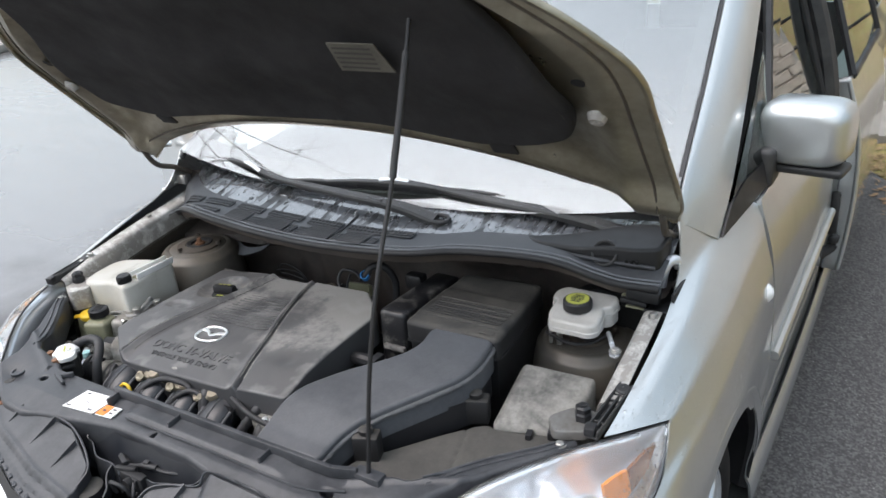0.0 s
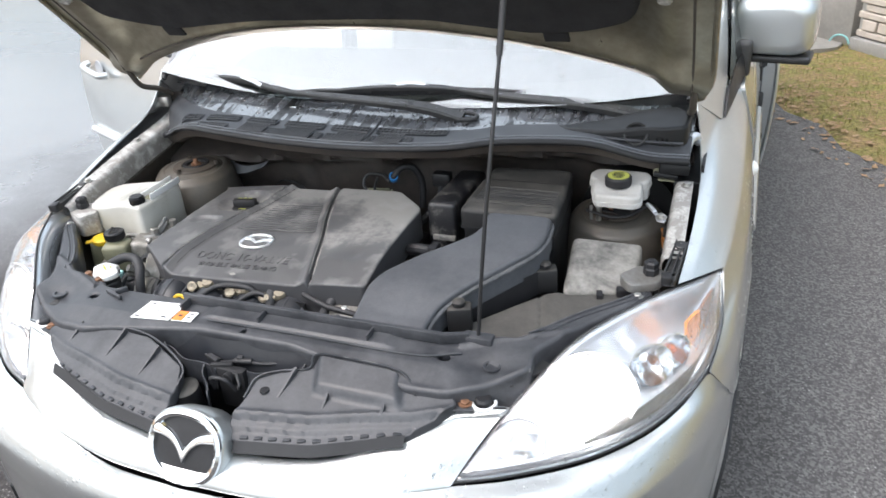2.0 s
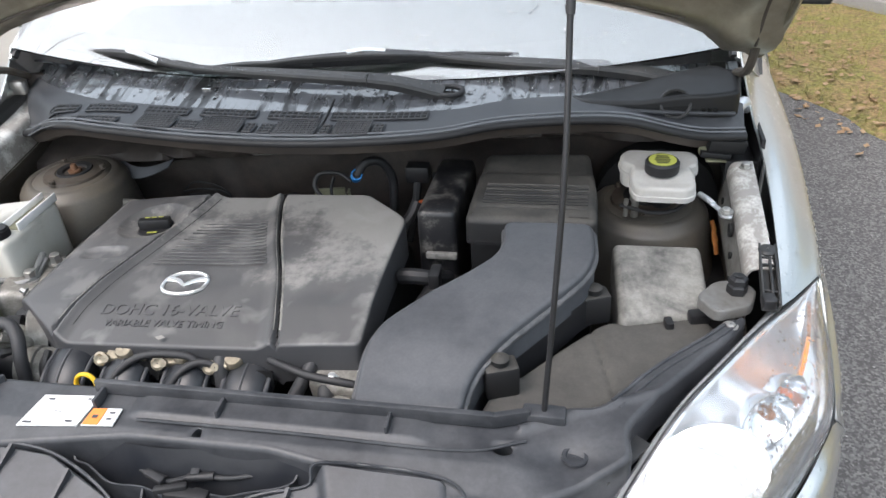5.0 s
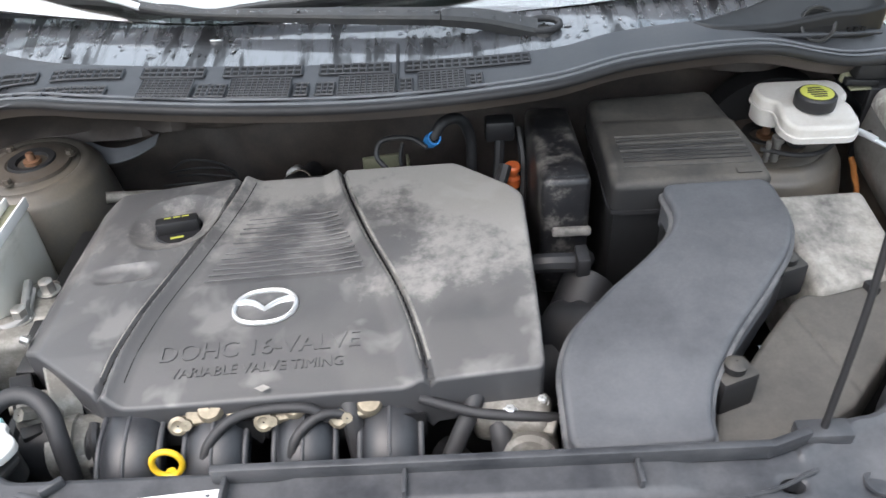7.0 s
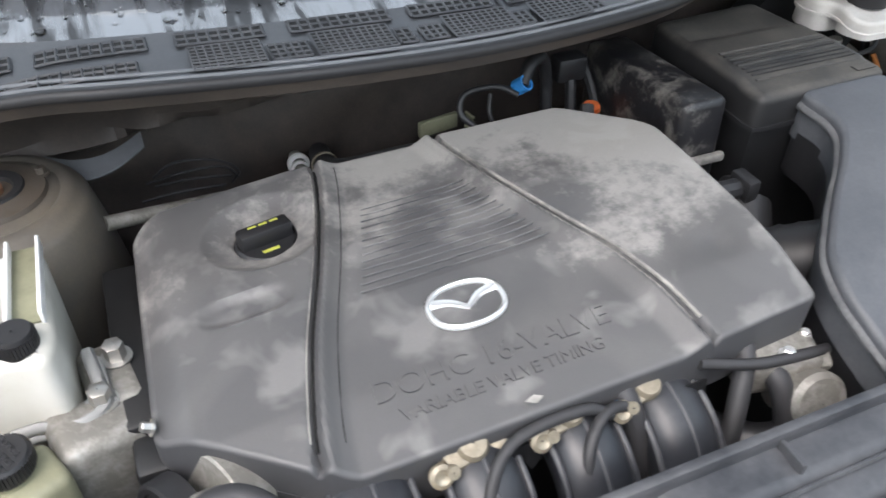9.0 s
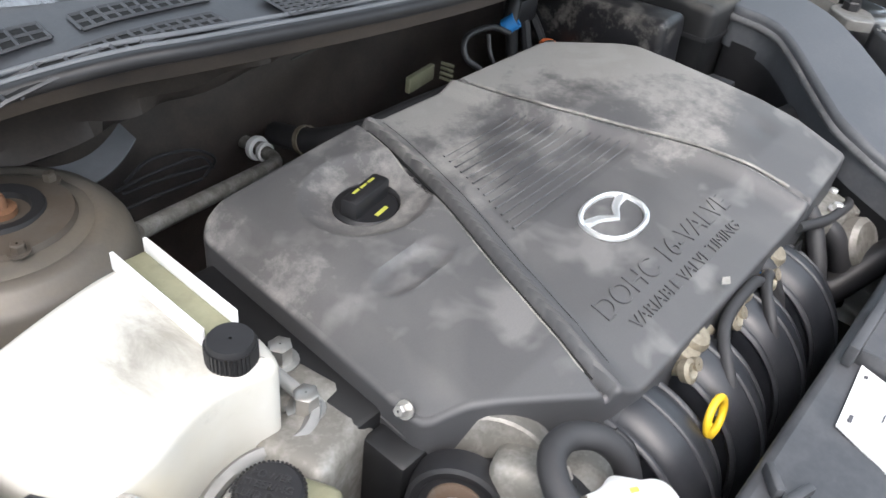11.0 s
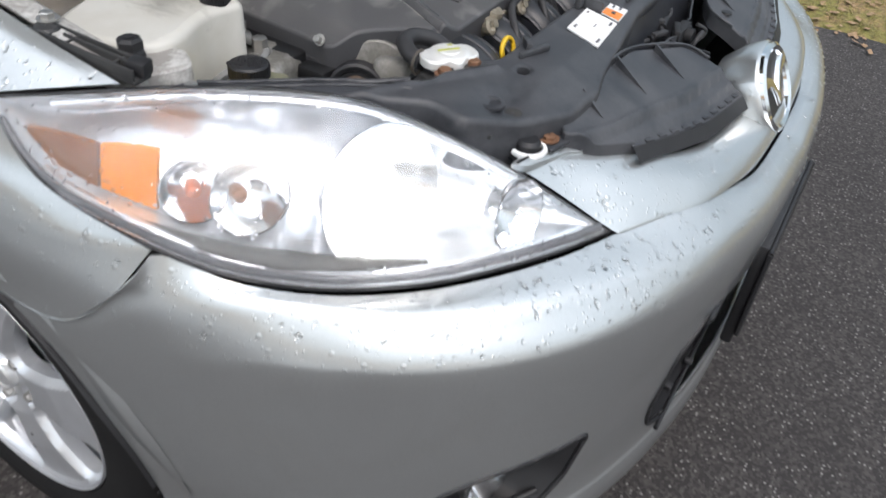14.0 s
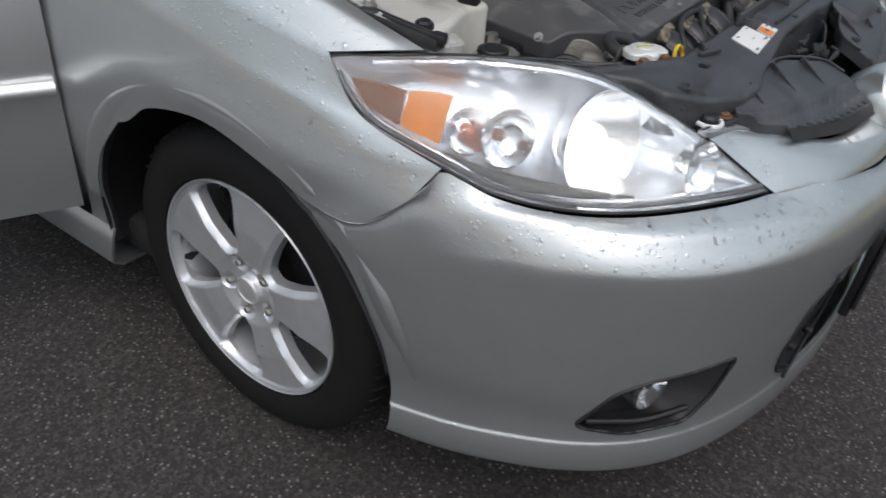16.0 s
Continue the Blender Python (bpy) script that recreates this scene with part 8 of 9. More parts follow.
put("pipe_collar", [lathe_data([(0.010, -0.005), (0.0160, -0.005), (0.0170, 0.0), (0.0160, 0.004), (0.011, 0.005)], pose(-0.199, 1.070, 0.707, 80, 0, 0), 24), lathe_data([(0.0092, -0.003), (0.0130, -0.003), (0.0130, 0.003), (0.0092, 0.004)], pose(-0.201, 1.052, 0.710, 80, 0, 0), 24)], "label", None, "white plastic pipe collar")
put("firewall_lip", [tube_data([(x, 0.996 - 0.08 * max(0.0, abs(x) - 0.35), 0.878 + 0.05 * math.sin(2 * x)) for x in np.linspace(-0.20, -0.06, 9)], 0.0014, 6, 40)], "tan", fw)
for wire in ([(-0.40, 1.04, 0.752), (-0.37, 1.035, 0.772), (-0.32, 1.03, 0.768), (-0.29, 1.03, 0.745), (-0.30, 1.04, 0.72)], [(-0.41, 1.045, 0.742), (-0.36, 1.03, 0.758), (-0.31, 1.03, 0.755), (-0.29, 1.035, 0.73)], [(-0.40, 1.05, 0.732), (-0.35, 1.03, 0.745), (-0.30, 1.03, 0.738)], [(-0.42, 1.03, 0.725), (-0.37, 1.02, 0.735), (-0.31, 1.03, 0.725)]):
    put("harness_wire", [tube_data(wire, 0.0019, 6, 20)], "hose", None, "", 60)
put("connector_comb", [mesh_data(box_mesh((0.06, 0.008, 0.022), pose(-0.03, 0.945, 0.806, 0, 0, 10), 0.002))] + [mesh_data(box_mesh((0.004, 0.02, 0.004), pose(0.012, 0.935, 0.796 + 0.007 * k, 0, 0, 10), 0.001)) for k in range(4)], "oldres")
part("fender_washer_cap", lathe([(0.014, 0.0), (0.014, 0.008), (0.001, 0.009)], pose(-0.64, 0.70, 0.80), 18), "rubber", car)

# ---------- cowl, wipers and windscreen ----------
seal = spline(SEAL, 80)
cowl_rows = [seal + (0, 0.004, 0.0), seal + (0, 0.018, 0.004), np.column_stack([seal[:, 0], seal[:, 1] + 0.048, np.maximum(0.25 * seal[:, 2] + 0.7425, seal[:, 2] + 0.005)]), np.column_stack([seal[:, 0], seal[:, 1] + 0.085, np.maximum(0.1 * seal[:, 2] + 0.8965, seal[:, 2] + 0.007)])]
mid_row = np.column_stack([seal[:, 0], np.maximum(0.905 + 0.17 * np.abs(seal[:, 0]) ** 1.7, seal[:, 1] + 0.096), np.maximum(1.000 - 0.03 * np.clip(np.abs(seal[:, 0]) - 0.55, 0, 1), seal[:, 2] + 0.008)])
deck = np.column_stack([seal[:, 0], np.maximum(0.955 + 0.16 * np.abs(seal[:, 0]) ** 1.7, seal[:, 1] + 0.13), 1.012 + 0.0 * seal[:, 0]])
top_row = np.column_stack([seal[:, 0], 1.005 + 0.15 * np.abs(seal[:, 0]) ** 1.7, 1.022 + 0.0 * seal[:, 0]])
cowl_grid = loft([r for r in cowl_rows] + [mid_row, deck, top_row], 80, 3)
cowl = part("cowl", sheet(cowl_grid[:12], smooth=40), "cowlgrey", car, "grey-black plastic cowl speckled with rain")
solid(part("cowl_deck", sheet(cowl_grid[11:], smooth=40), "wetblack", cowl, "wet glossy black upper deck"), 0.004, -1.0)
solid(cowl, 0.004, -1.0)
seal_ob = put("cowl_seal", [tube_data(seal, 0.0075, 8, 120)], "rubber", cowl, "black rubber hood seal", 60)
put("seal_lip", [tube_data(seal + (0, 0.006, 0.0055), 0.0028, 8, 120)], "sealgrey", seal_ob, "pale weathered lip", 60)
put("seal_lip", [tube_data(seal + (0, 0.017, 0.0075), 0.0022, 8, 120)], "sealgrey", seal_ob, "", 60)


# black end moulding of the cowl with its round opening, and the parts hanging below it
CAP = rounded([(0.425, 0.956), (0.455, 0.932), (0.56, 0.930), (0.66, 0.934), (0.706, 0.948), (0.712, 1.010), (0.672, 1.045), (0.60, 1.020), (0.50, 0.985)], 0.010, 4)


def cap_height(x, y):
    rise = np.clip((x - 0.52) / 0.12, 0, 1)
    return 1.008 + 0.012 * rise * rise * (3 - 2 * rise) + 0.14 * (y - 0.94) * np.clip((x - 0.45) / 0.1, 0, 1)


end_cap = put("end_moulding", [field(CAP, cap_height, 0.006, 0.007, 0.05)], "jet", cowl, "black plastic end moulding of the cowl", 45)
ring = pose(0.603, 0.934, 1.004, 58, 0, 0)
put("moulding_ring", [lathe_data([(0.023, -0.010), (0.027, -0.004), (0.026, 0.002), (0.024, 0.003), (0.021, 0.001), (0.020, -0.010)], ring, 32)], "black", end_cap)
# near-black disc in place of the shade inside the ring
put("ring_hollow_shade", [lathe_data([(0.021, 0.0), (0.001, 0.0)], ring, 28)], "void", end_cap)
put("moulding_rib", [tube_data([(0.47, 0.929, 0.996), (0.58, 0.926, 0.992), (0.70, 0.940, 0.985)], 0.004, 8, 30)], "greyblack", end_cap, "", 60)
# near-black blocks painted in for the shade of small slots
for k in range(3):
    put("moulding_slot_shade", [mesh_data(box_mesh((0.006, 0.004, 0.006), pose(0.648 + 0.010 * k, 0.932, 0.995), 0.0008))], "void", end_cap)
put("seal_block", [mesh_data(box_mesh((0.062, 0.030, 0.024), pose(0.688, 0.914, 0.943, 4, 6, 8), 0.004)), mesh_data(box_mesh((0.050, 0.012, 0.010), pose(0.672, 0.904, 0.927, 0, 8, 6), 0.002))], "jet", cowl, "black rubber block under the seal end")
put("seal_clip", [mesh_data(box_mesh((0.020, 0.012, 0.016), pose(0.655, 0.914, 0.930, 20, 0, 15), 0.005)), mesh_data(box_mesh((0.034, 0.010, 0.003), pose(0.674, 0.906, 0.916, 8, 4, 8), 0.001))], "oldres", cowl, "weathered white clip")


def cowl_z(x, y):
    ys, zs = cowl_grid[:, :, 1], cowl_grid[:, :, 2]
    k = int(np.argmin(np.abs(cowl_grid[0, :, 0] - x)))
    return float(np.interp(y, ys[:, k], zs[:, k]))


def vent(x0, x1, y0, y1, nx, ny, lift, rad=0.0018):
    """A pierced panel: a near-black sheet for the holes' shade, with crossing bars over it."""
    base, bars = [], []

    def at(x, y, h):
        yy = y + 0.12 * abs(x) ** 1.6
        return (x, yy, cowl_z(x, yy) + h)
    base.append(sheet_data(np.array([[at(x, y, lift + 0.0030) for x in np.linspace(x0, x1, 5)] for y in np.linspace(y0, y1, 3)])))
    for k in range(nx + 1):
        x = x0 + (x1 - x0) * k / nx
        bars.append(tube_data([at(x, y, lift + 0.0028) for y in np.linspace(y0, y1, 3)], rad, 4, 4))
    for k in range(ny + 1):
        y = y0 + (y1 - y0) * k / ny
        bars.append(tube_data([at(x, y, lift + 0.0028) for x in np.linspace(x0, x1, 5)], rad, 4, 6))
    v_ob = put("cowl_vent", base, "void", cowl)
    put("vent_grid", bars, "cowlgrey", v_ob)


for x0, x1 in ((-0.580, -0.500), (-0.477, -0.372), (-0.343, -0.255), (-0.227, -0.119), (-0.094, 0.002), (0.023, 0.192)):
    vent(x0, x1, 0.868, 0.889, max(4, int((x1 - x0) / 0.0100)), 2, 0.0)
vent(-0.595, -0.385, 0.824, 0.845, 21, 2, 0.0)
for x0, x1, both in ((-0.335, -0.264, False), (-0.212, -0.130, True), (-0.066, 0.009, True), (0.040, 0.102, False)):
    vent(x0, x1, 0.810, 0.857, int((x1 - x0) / 0.0072), 7, 0.003, 0.0014)
    vent(x1 + 0.006, x1 + 0.023, 0.818, 0.848, 2, 3, 0.0)
    if both:
        vent(x0 - 0.030, x0 - 0.006, 0.818, 0.848, 3, 3, 0.0)
put("cowl_joint", [tube_data([(0.012, 0.82, cowl_z(0.012, 0.82) + 0.001), (0.012, 0.87, cowl_z(0.012, 0.87) + 0.001), (0.012, 0.93, cowl_z(0.012, 0.93) + 0.001)], 0.0022, 6, 10)], "rubber", cowl)

GLASS_DIR = np.array([0.0, 0.866, 0.5])


def glass_point(u, s_):
    """Across (-1 to 1) and up the windscreen."""
    wide = 0.705 - 0.10 * s_
    base_y = 1.005 + 0.045 * abs(u) ** 2.2
    base_z = 1.018 + 0.052 * abs(u) ** 2.2
    return np.array([u * wide, base_y, base_z]) + GLASS_DIR * s_ * (1 - 0.05 * abs(u) ** 2)


screen = part("windscreen", sheet(np.array([[glass_point(u, s_) for u in np.linspace(-1, 1, 41)] for s_ in np.linspace(-0.01, 1.0, 30)]), smooth=60), None, car, "raked windscreen mirroring a white sky")
m_, n_, l_, b_ = material("windscreen_glass", (0.9, 0.95, 0.93), 0.0)
b_.inputs["Transmission Weight"].default_value, b_.inputs["IOR"].default_value = 1.0, 2.3
screen.data.materials.append(m_)
solid(screen, 0.005, 1.0)
UNDER = np.array([0.0, 0.5, -0.866]) * 0.012
for k in (-1, 1):
    put("glass_print", [sheet_data(np.array([[glass_point(k * u, s_) + UNDER for s_ in np.linspace(0.0, 0.98, 24)] for u in (0.935, 0.965, 0.995)]))], "rubber", screen, "black printed border of the glass", 60)
put("glass_print", [sheet_data(np.array([[glass_point(u, s_) + UNDER for u in np.linspace(-0.93, 0.93, 40)] for s_ in (0.0, 0.04, 0.075)]))], "rubber", screen, "black printed border of the glass", 60)


def bar_data(points, widths, heights, up=(0.0, -0.35, 1.0), count=40):
    """A chamfered flat bar along a line, tapering from the first width and height to the last."""
    p = spline(points, count)
    k = np.linspace(0, 1, count)
    w = np.interp(k, np.linspace(0, 1, len(widths)), widths)
    h = np.interp(k, np.linspace(0, 1, len(heights)), heights)
    t = np.gradient(p, axis=0)
    t /= np.linalg.norm(t, axis=1)[:, None]
    side = np.cross(t, np.array(up))
    side /= np.linalg.norm(side, axis=1)[:, None]
    top = np.cross(side, t)
    ring = ((-1, -1), (-1, 0.5), (-0.7, 1), (0.7, 1), (1, 0.5), (1, -1))
    v = np.concatenate([[p[i] + a * w[i] * side[i] + c * h[i] * top[i] for a, c in ring] for i in range(count)])
    n = len(ring)
    f = [(i * n + j, i * n + (j + 1) % n, (i + 1) * n + (j + 1) % n, (i + 1) * n + j) for i in range(count - 1) for j in range(n)]
    return v, f + [tuple(range(n))[::-1], tuple(range((count - 1) * n, count * n))]


def wiper(pivot, elbow, arm, tip_a, tip_b, hook):
    """Cranked head on a looped pivot, a long flat arm, and a bridged blade."""
    p, e = np.array(pivot), np.array(elbow)
    w = put("wiper", [bar_data([e, *arm], [0.0125, 0.0115, 0.0085, 0.0050], [0.0075, 0.0065, 0.0050, 0.0035])], "black", None, "black wiper arm and blade beaded with rain", 25)
    put("wiper_head", [bar_data([p + (p - e) * 0.10, p + (e - p) * 0.5 + (0, 0, 0.004), e], [0.0150, 0.0145, 0.0130], [0.009, 0.009, 0.008], count=14)], "black", w, "", 25)
    put("wiper_pivot", [tube_data([p + (0.022 + 0.024 * math.cos(a), 0.001 + 0.013 * math.sin(a), 0.002 + 0.004 * math.sin(a)) for a in np.linspace(0, 6.283, 25)], 0.0052, 8, 50)], "rubber", w, "", 60)
    put("wiper_nut", [lathe_data([(0.016, -0.014), (0.016, 0.0), (0.011, 0.003), (0.001, 0.003)], pose(p[0] + 0.022, p[1], p[2] - 0.004, -10, 0, 0), 18)], "black", w)
    a, b = np.array(tip_a), np.array(tip_b)
    d = b - a
    up = np.array([0, -0.010, 0.018])
    put("wiper_blade", [bar_data([a, a + 0.5 * d + (0, 0, 0.003), b], [0.0035, 0.0035], [0.0060, 0.0060])], "rubber", w, "", 25)
    put("blade_frame", [bar_data([a + 0.20 * d + 0.35 * up, a + 0.36 * d + 0.85 * up, a + 0.5 * d + up, a + 0.64 * d + 0.85 * up, a + 0.80 * d + 0.35 * up], [0.0045, 0.0065, 0.0045], [0.004, 0.006, 0.004])], "black", w, "", 25)
    for u0, u1 in ((0.02, 0.38), (0.62, 0.98)):
        um = 0.5 * (u0 + u1)
        put("blade_yoke", [bar_data([a + u0 * d + 0.25 * up, a + um * d + 0.55 * up, a + u1 * d + 0.25 * up], [0.003, 0.005, 0.003], [0.003, 0.0045, 0.003], count=16)], "black", w, "", 25)
        for c0, c1 in ((u0, u0 + 0.12), (u1 - 0.12, u1)):
            put("blade_claw", [bar_data([a + c0 * d, a + 0.5 * (c0 + c1) * d + 0.30 * up, a + c1 * d], [0.004, 0.005, 0.004], [0.003, 0.003, 0.003], count=8)], "rubber", w, "", 25)
    h0 = np.array(arm[-1])
    put("blade_hook", [bar_data([h0, 0.5 * (h0 + np.array(hook)) + (0, 0, 0.004), hook], [0.0045, 0.0045], [0.003, 0.003], count=8)], "satin", w, "bright worn hook", 25)
    spots, r = [], np.random.default_rng(int(abs(p[0]) * 1000))
    arm_line = spline([e, *arm], 60)
    for _ in range(110):
        i = int(r.integers(0, 58))
        q = arm_line[i] + (arm_line[i + 1] - arm_line[i]) * r.random() + np.array([0, r.uniform(-1, 1) * np.interp(i, [0, 60], [0.010, 0.004]), 0.0072 - 0.00006 * i])
        spots.append((q, (0.0, -0.3, 0.95)))
    for _ in range(26):
        spots.append((p + (e - p) * r.uniform(0.05, 1) + np.array([0, r.uniform(-0.011, 0.011), 0.0115]), (0.0, -0.3, 0.95)))
    WIPER_SPOTS.append((w, spots))
    return w


WIPER_SPOTS = []
wiper((0.612, 1.026, 1.008), (0.475, 1.022, 1.034), [(0.30, 1.026, 1.044), (0.16, 1.034, 1.054), (0.085, 1.040, 1.058)], (-0.29, 1.000, 1.034), (0.333, 1.050, 1.046), (0.02, 1.012, 1.066))
wiper((0.196, 0.952, 1.014), (0.074, 0.950, 1.038), [(-0.10, 0.966, 1.042), (-0.28, 0.990, 1.044), (-0.36, 1.004, 1.052)], (-0.645, 1.080, 1.047), (-0.24, 0.998, 1.034), (-0.44, 1.030, 1.062))
put("cowl_clip", [mesh_data(box_mesh((0.018, 0.006, 0.004), pose(-0.25, 0.965, 1.012), 0.001))], "chrome", cowl)

# ---------- wheels ----------
def rim_face():
    """The wheel's face: a shallow dish with five rounded windows, sloping walls round each, and pockets for the nuts."""
    outline = np.array([(0.2175 * math.cos(a), 0.2175 * math.sin(a)) for a in np.linspace(0, 2 * math.pi, 120, endpoint=False)])
    edge = [(0.082, 0.0), (0.086, 0.013), (0.110, 0.026), (0.140, 0.0385), (0.168, 0.049), (0.190, 0.054), (0.201, 0.046), (0.207, 0.022), (0.2085, 0.0)]
    holes = []
    for k in range(5):
        a = 2 * math.pi * k / 5 + 0.3 + math.pi / 5
        c, s_ = math.cos(a), math.sin(a)
        pts = spline([(r, w) for r, w in edge], 26)
        loop = np.vstack([pts, pts[1:-1][::-1] * (1, -1)])
        holes.append(loop @ np.array([[c, s_], [-s_, c]]))

    def face(x, y):
        r = np.hypot(x, y)
        ang = np.arctan2(y, x)
        z = np.interp(r, [0, 0.05, 0.075, 0.14, 0.20, 0.209, 0.213, 0.2175], [-0.016, -0.014, -0.004, 0.0, -0.005, -0.006, -0.001, -0.002])
        p = np.stack([x, y], 1)
        near = np.max([signed(p, h)[0] for h in holes], axis=0)
        z = z - 0.011 * np.clip((near + 0.009) / 0.009, 0, 1)
        nut = np.cos(5 * (ang - 0.3 - math.pi / 5)) > 0
        na = 2 * math.pi / 5 * np.round((ang - 0.3 - math.pi / 5) / (2 * math.pi / 5)) + 0.3 + math.pi / 5
        dn = np.hypot(x - 0.0555 * np.cos(na), y - 0.0555 * np.sin(na))
        return z - np.where(nut, 0.010 * np.clip((0.0185 - dn) / 0.004, 0, 1), 0)

    return field(outline, face, 0.0034, 0.002, 0.012, holes, 0.020, 0.0005)


RIM_FACE = rim_face()


def wheel(x, y, side, turn=0.0):
    w = new("wheel")
    w.parent = car
    w["label"] = "silver five-spoke alloy wheel with a black tyre"
    m = Matrix.Translation((x, y, HUB_Z)) @ Matrix.Rotation(radians(90 * side), 4, "Y") @ Matrix.Rotation(radians(turn), 4, "Z")
    tyre = [(0.2225, -0.004), (0.226, 0.006), (0.245, 0.014), (0.275, 0.012), (0.300, 0.0), (0.312, -0.014), (0.3175, -0.03), (0.318, -0.10), (0.3175, -0.17), (0.312, -0.19), (0.28, -0.215), (0.22, -0.21)]
    part("tyre", lathe([(r, z - 0.004) for r, z in tyre], m, 72, 40), "tyre", w, "black tyre")
    grooves = []
    for z in (-0.05, -0.085, -0.12, -0.155):
        grooves.append(moved(lathe_data([(0.3186, z - 0.004), (0.3189, z), (0.3186, z + 0.004)], None, 72), m))
    for k in range(60):
        a = 2 * math.pi * k / 60
        grooves.append(moved(mesh_data(box_mesh((0.004, 0.004, 0.026), Matrix.Rotation(a, 4, "Z") @ pose(0.3140, 0, -0.024, 0, -18, 0), 0)), m))
    put("tread_pattern", grooves, "dark", w)
    rim = put("rim", [moved(lathe_data([(0.2165, 0.000), (0.220, 0.002), (0.222, -0.002), (0.219, -0.008), (0.212, -0.012), (0.206, -0.03), (0.200, -0.10), (0.208, -0.17), (0.214, -0.17), (0.205, -0.10), (0.211, -0.03), (0.2165, -0.006)], None, 72), m), moved(RIM_FACE, m)], "alloy", w, "silver alloy rim", 24)
    put("centre_cap", [moved(lathe_data([(0.029, -0.016), (0.029, -0.006), (0.026, -0.003), (0.023, -0.005), (0.019, -0.004), (0.001, -0.003)], None, 32), m)], "satin", rim)
    for k in range(5):
        a = 2 * math.pi * k / 5 + 0.3 + math.pi / 5
        mm = m @ pose(0.0555 * math.cos(a), 0.0555 * math.sin(a), -0.020)
        put("lug_nut", [moved(lathe_data([(0.013, -0.006), (0.013, -0.001), (0.009, 0.0), (0.0085, 0.012), (0.006, 0.014), (0.001, 0.014)], None, 6), mm)], "bolt", rim)
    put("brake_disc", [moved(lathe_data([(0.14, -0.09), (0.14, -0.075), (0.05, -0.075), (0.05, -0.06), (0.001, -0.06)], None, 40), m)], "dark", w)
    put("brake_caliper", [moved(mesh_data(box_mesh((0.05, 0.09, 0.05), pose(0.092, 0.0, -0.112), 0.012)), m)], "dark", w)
    return w


wheel(-0.812, HUB_Y, -1, 43.8)
wheel(0.812, HUB_Y, 1, 10)
wheel(-0.812, HUB_Y + 2.75, -1, 40)
wheel(0.812, HUB_Y + 2.75, 1, 65)

# ---------- pillars, doors, roof and the rest of the body ----------
def side_x(z):
    return float(np.interp(z, [0.25, 0.33, 0.45, 0.62, 0.78, 0.88, 0.97, 1.02], [0.835, 0.838, 0.850, 0.858, 0.853, 0.838, 0.812, 0.800]))


def panel_rows(y0, y1, zs, dx=0.0):
    return [[(side_x(z) + dx, y, z) for y in np.linspace(y0, y1, 6)] for z in zs]


BELT = [0.30, 0.36, 0.45, 0.56, 0.68, 0.80, 0.88, 0.945, 0.99]


def door(name, y0, y1, side, label, window):
    d = part(name, sheet(loft(panel_rows(y0 + 0.004, y1 - 0.004, BELT), 20, 3) * np.array([side, 1, 1]), flip=side < 0, smooth=40), "paint", car, label)
    solid(d, 0.05, -1.0)
    put("door_moulding", [tube_data([(side * (side_x(0.60) + 0.006), y, 0.60) for y in np.linspace(y0 + 0.01, y1 - 0.01, 5)], 0.013, 8, 12)], "satin" if side < 0 else "paint", d)
    g = np.array(window) * np.array([side, 1, 1])
    pane = part("door_window", mesh_of(g, [(0, 1, 2, 3)] if side > 0 else [(3, 2, 1, 0)], 0), "tint", d, "tinted side window")
    solid(pane, 0.004, 0.0)
    put("window_seal", [tube_data(np.vstack([g[k], g[(k + 1) % 4]]), 0.012, 6, 4) for k in range(4)], "rubber", d)
    return d


m_, n_, l_, b_ = material("tinted_glass", (0.45, 0.52, 0.50), 0.0)
b_.inputs["Transmission Weight"].default_value, b_.inputs["IOR"].default_value = 1.0, 1.6
M["tint"] = m_

# left front door, closed; quarter pane ahead of the mirror
front_l = door("front_door", 1.345, 2.36, 1, "closed silver front door", [(0.800, 1.45, 0.995), (0.800, 2.32, 0.995), (0.655, 2.30, 1.50), (0.665, 1.98, 1.47)])
solid(part("quarter_pane", mesh_of([(0.772, 1.146, 0.976), (0.804, 1.43, 0.998), (0.794, 1.46, 1.052), (0.780, 1.30, 1.052), (0.772, 1.21, 1.024)], [(0, 1, 2, 3, 4)], 0), "rubber", front_l, "black mirror sail panel"), 0.006, 0.0)
solid(part("quarter_pane", mesh_of([(0.772, 1.22, 1.032), (0.780, 1.30, 1.055), (0.794, 1.46, 1.055), (0.742, 1.60, 1.262)], [(0, 1, 2, 3)], 0), "tint", front_l, "small fixed quarter window"), 0.004, 0.0)
put("door_handle", [tube_data([(0.86, 2.12, 0.90), (0.872, 2.16, 0.905), (0.872, 2.26, 0.905), (0.86, 2.30, 0.90)], 0.013, 8, 14)], "paint", front_l)
# sliding rear door, pushed out and partly open
slide_rows = [[(x + 0.062, y, z) for y in np.linspace(2.47, 3.43, 6)] for x, z in ((0.835, 0.33), (0.848, 0.45), (0.858, 0.62), (0.853, 0.78), (0.838, 0.88), (0.812, 0.97), (0.800, 1.02))]
slide = part("sliding_door", sheet(loft(slide_rows, 20, 4), flip=False, smooth=40), "paint", car, "silver sliding rear door standing partly open")
solid(slide, 0.095, -1.0)
edge_line = [(x + 0.058, 2.468, z) for x, z in ((0.835, 0.34), (0.848, 0.45), (0.858, 0.62), (0.853, 0.78), (0.838, 0.88), (0.812, 0.97), (0.800, 1.01))]
put("door_edge", [tube_data(edge_line, 0.008, 8, 40)], "paint", slide, "", 60)
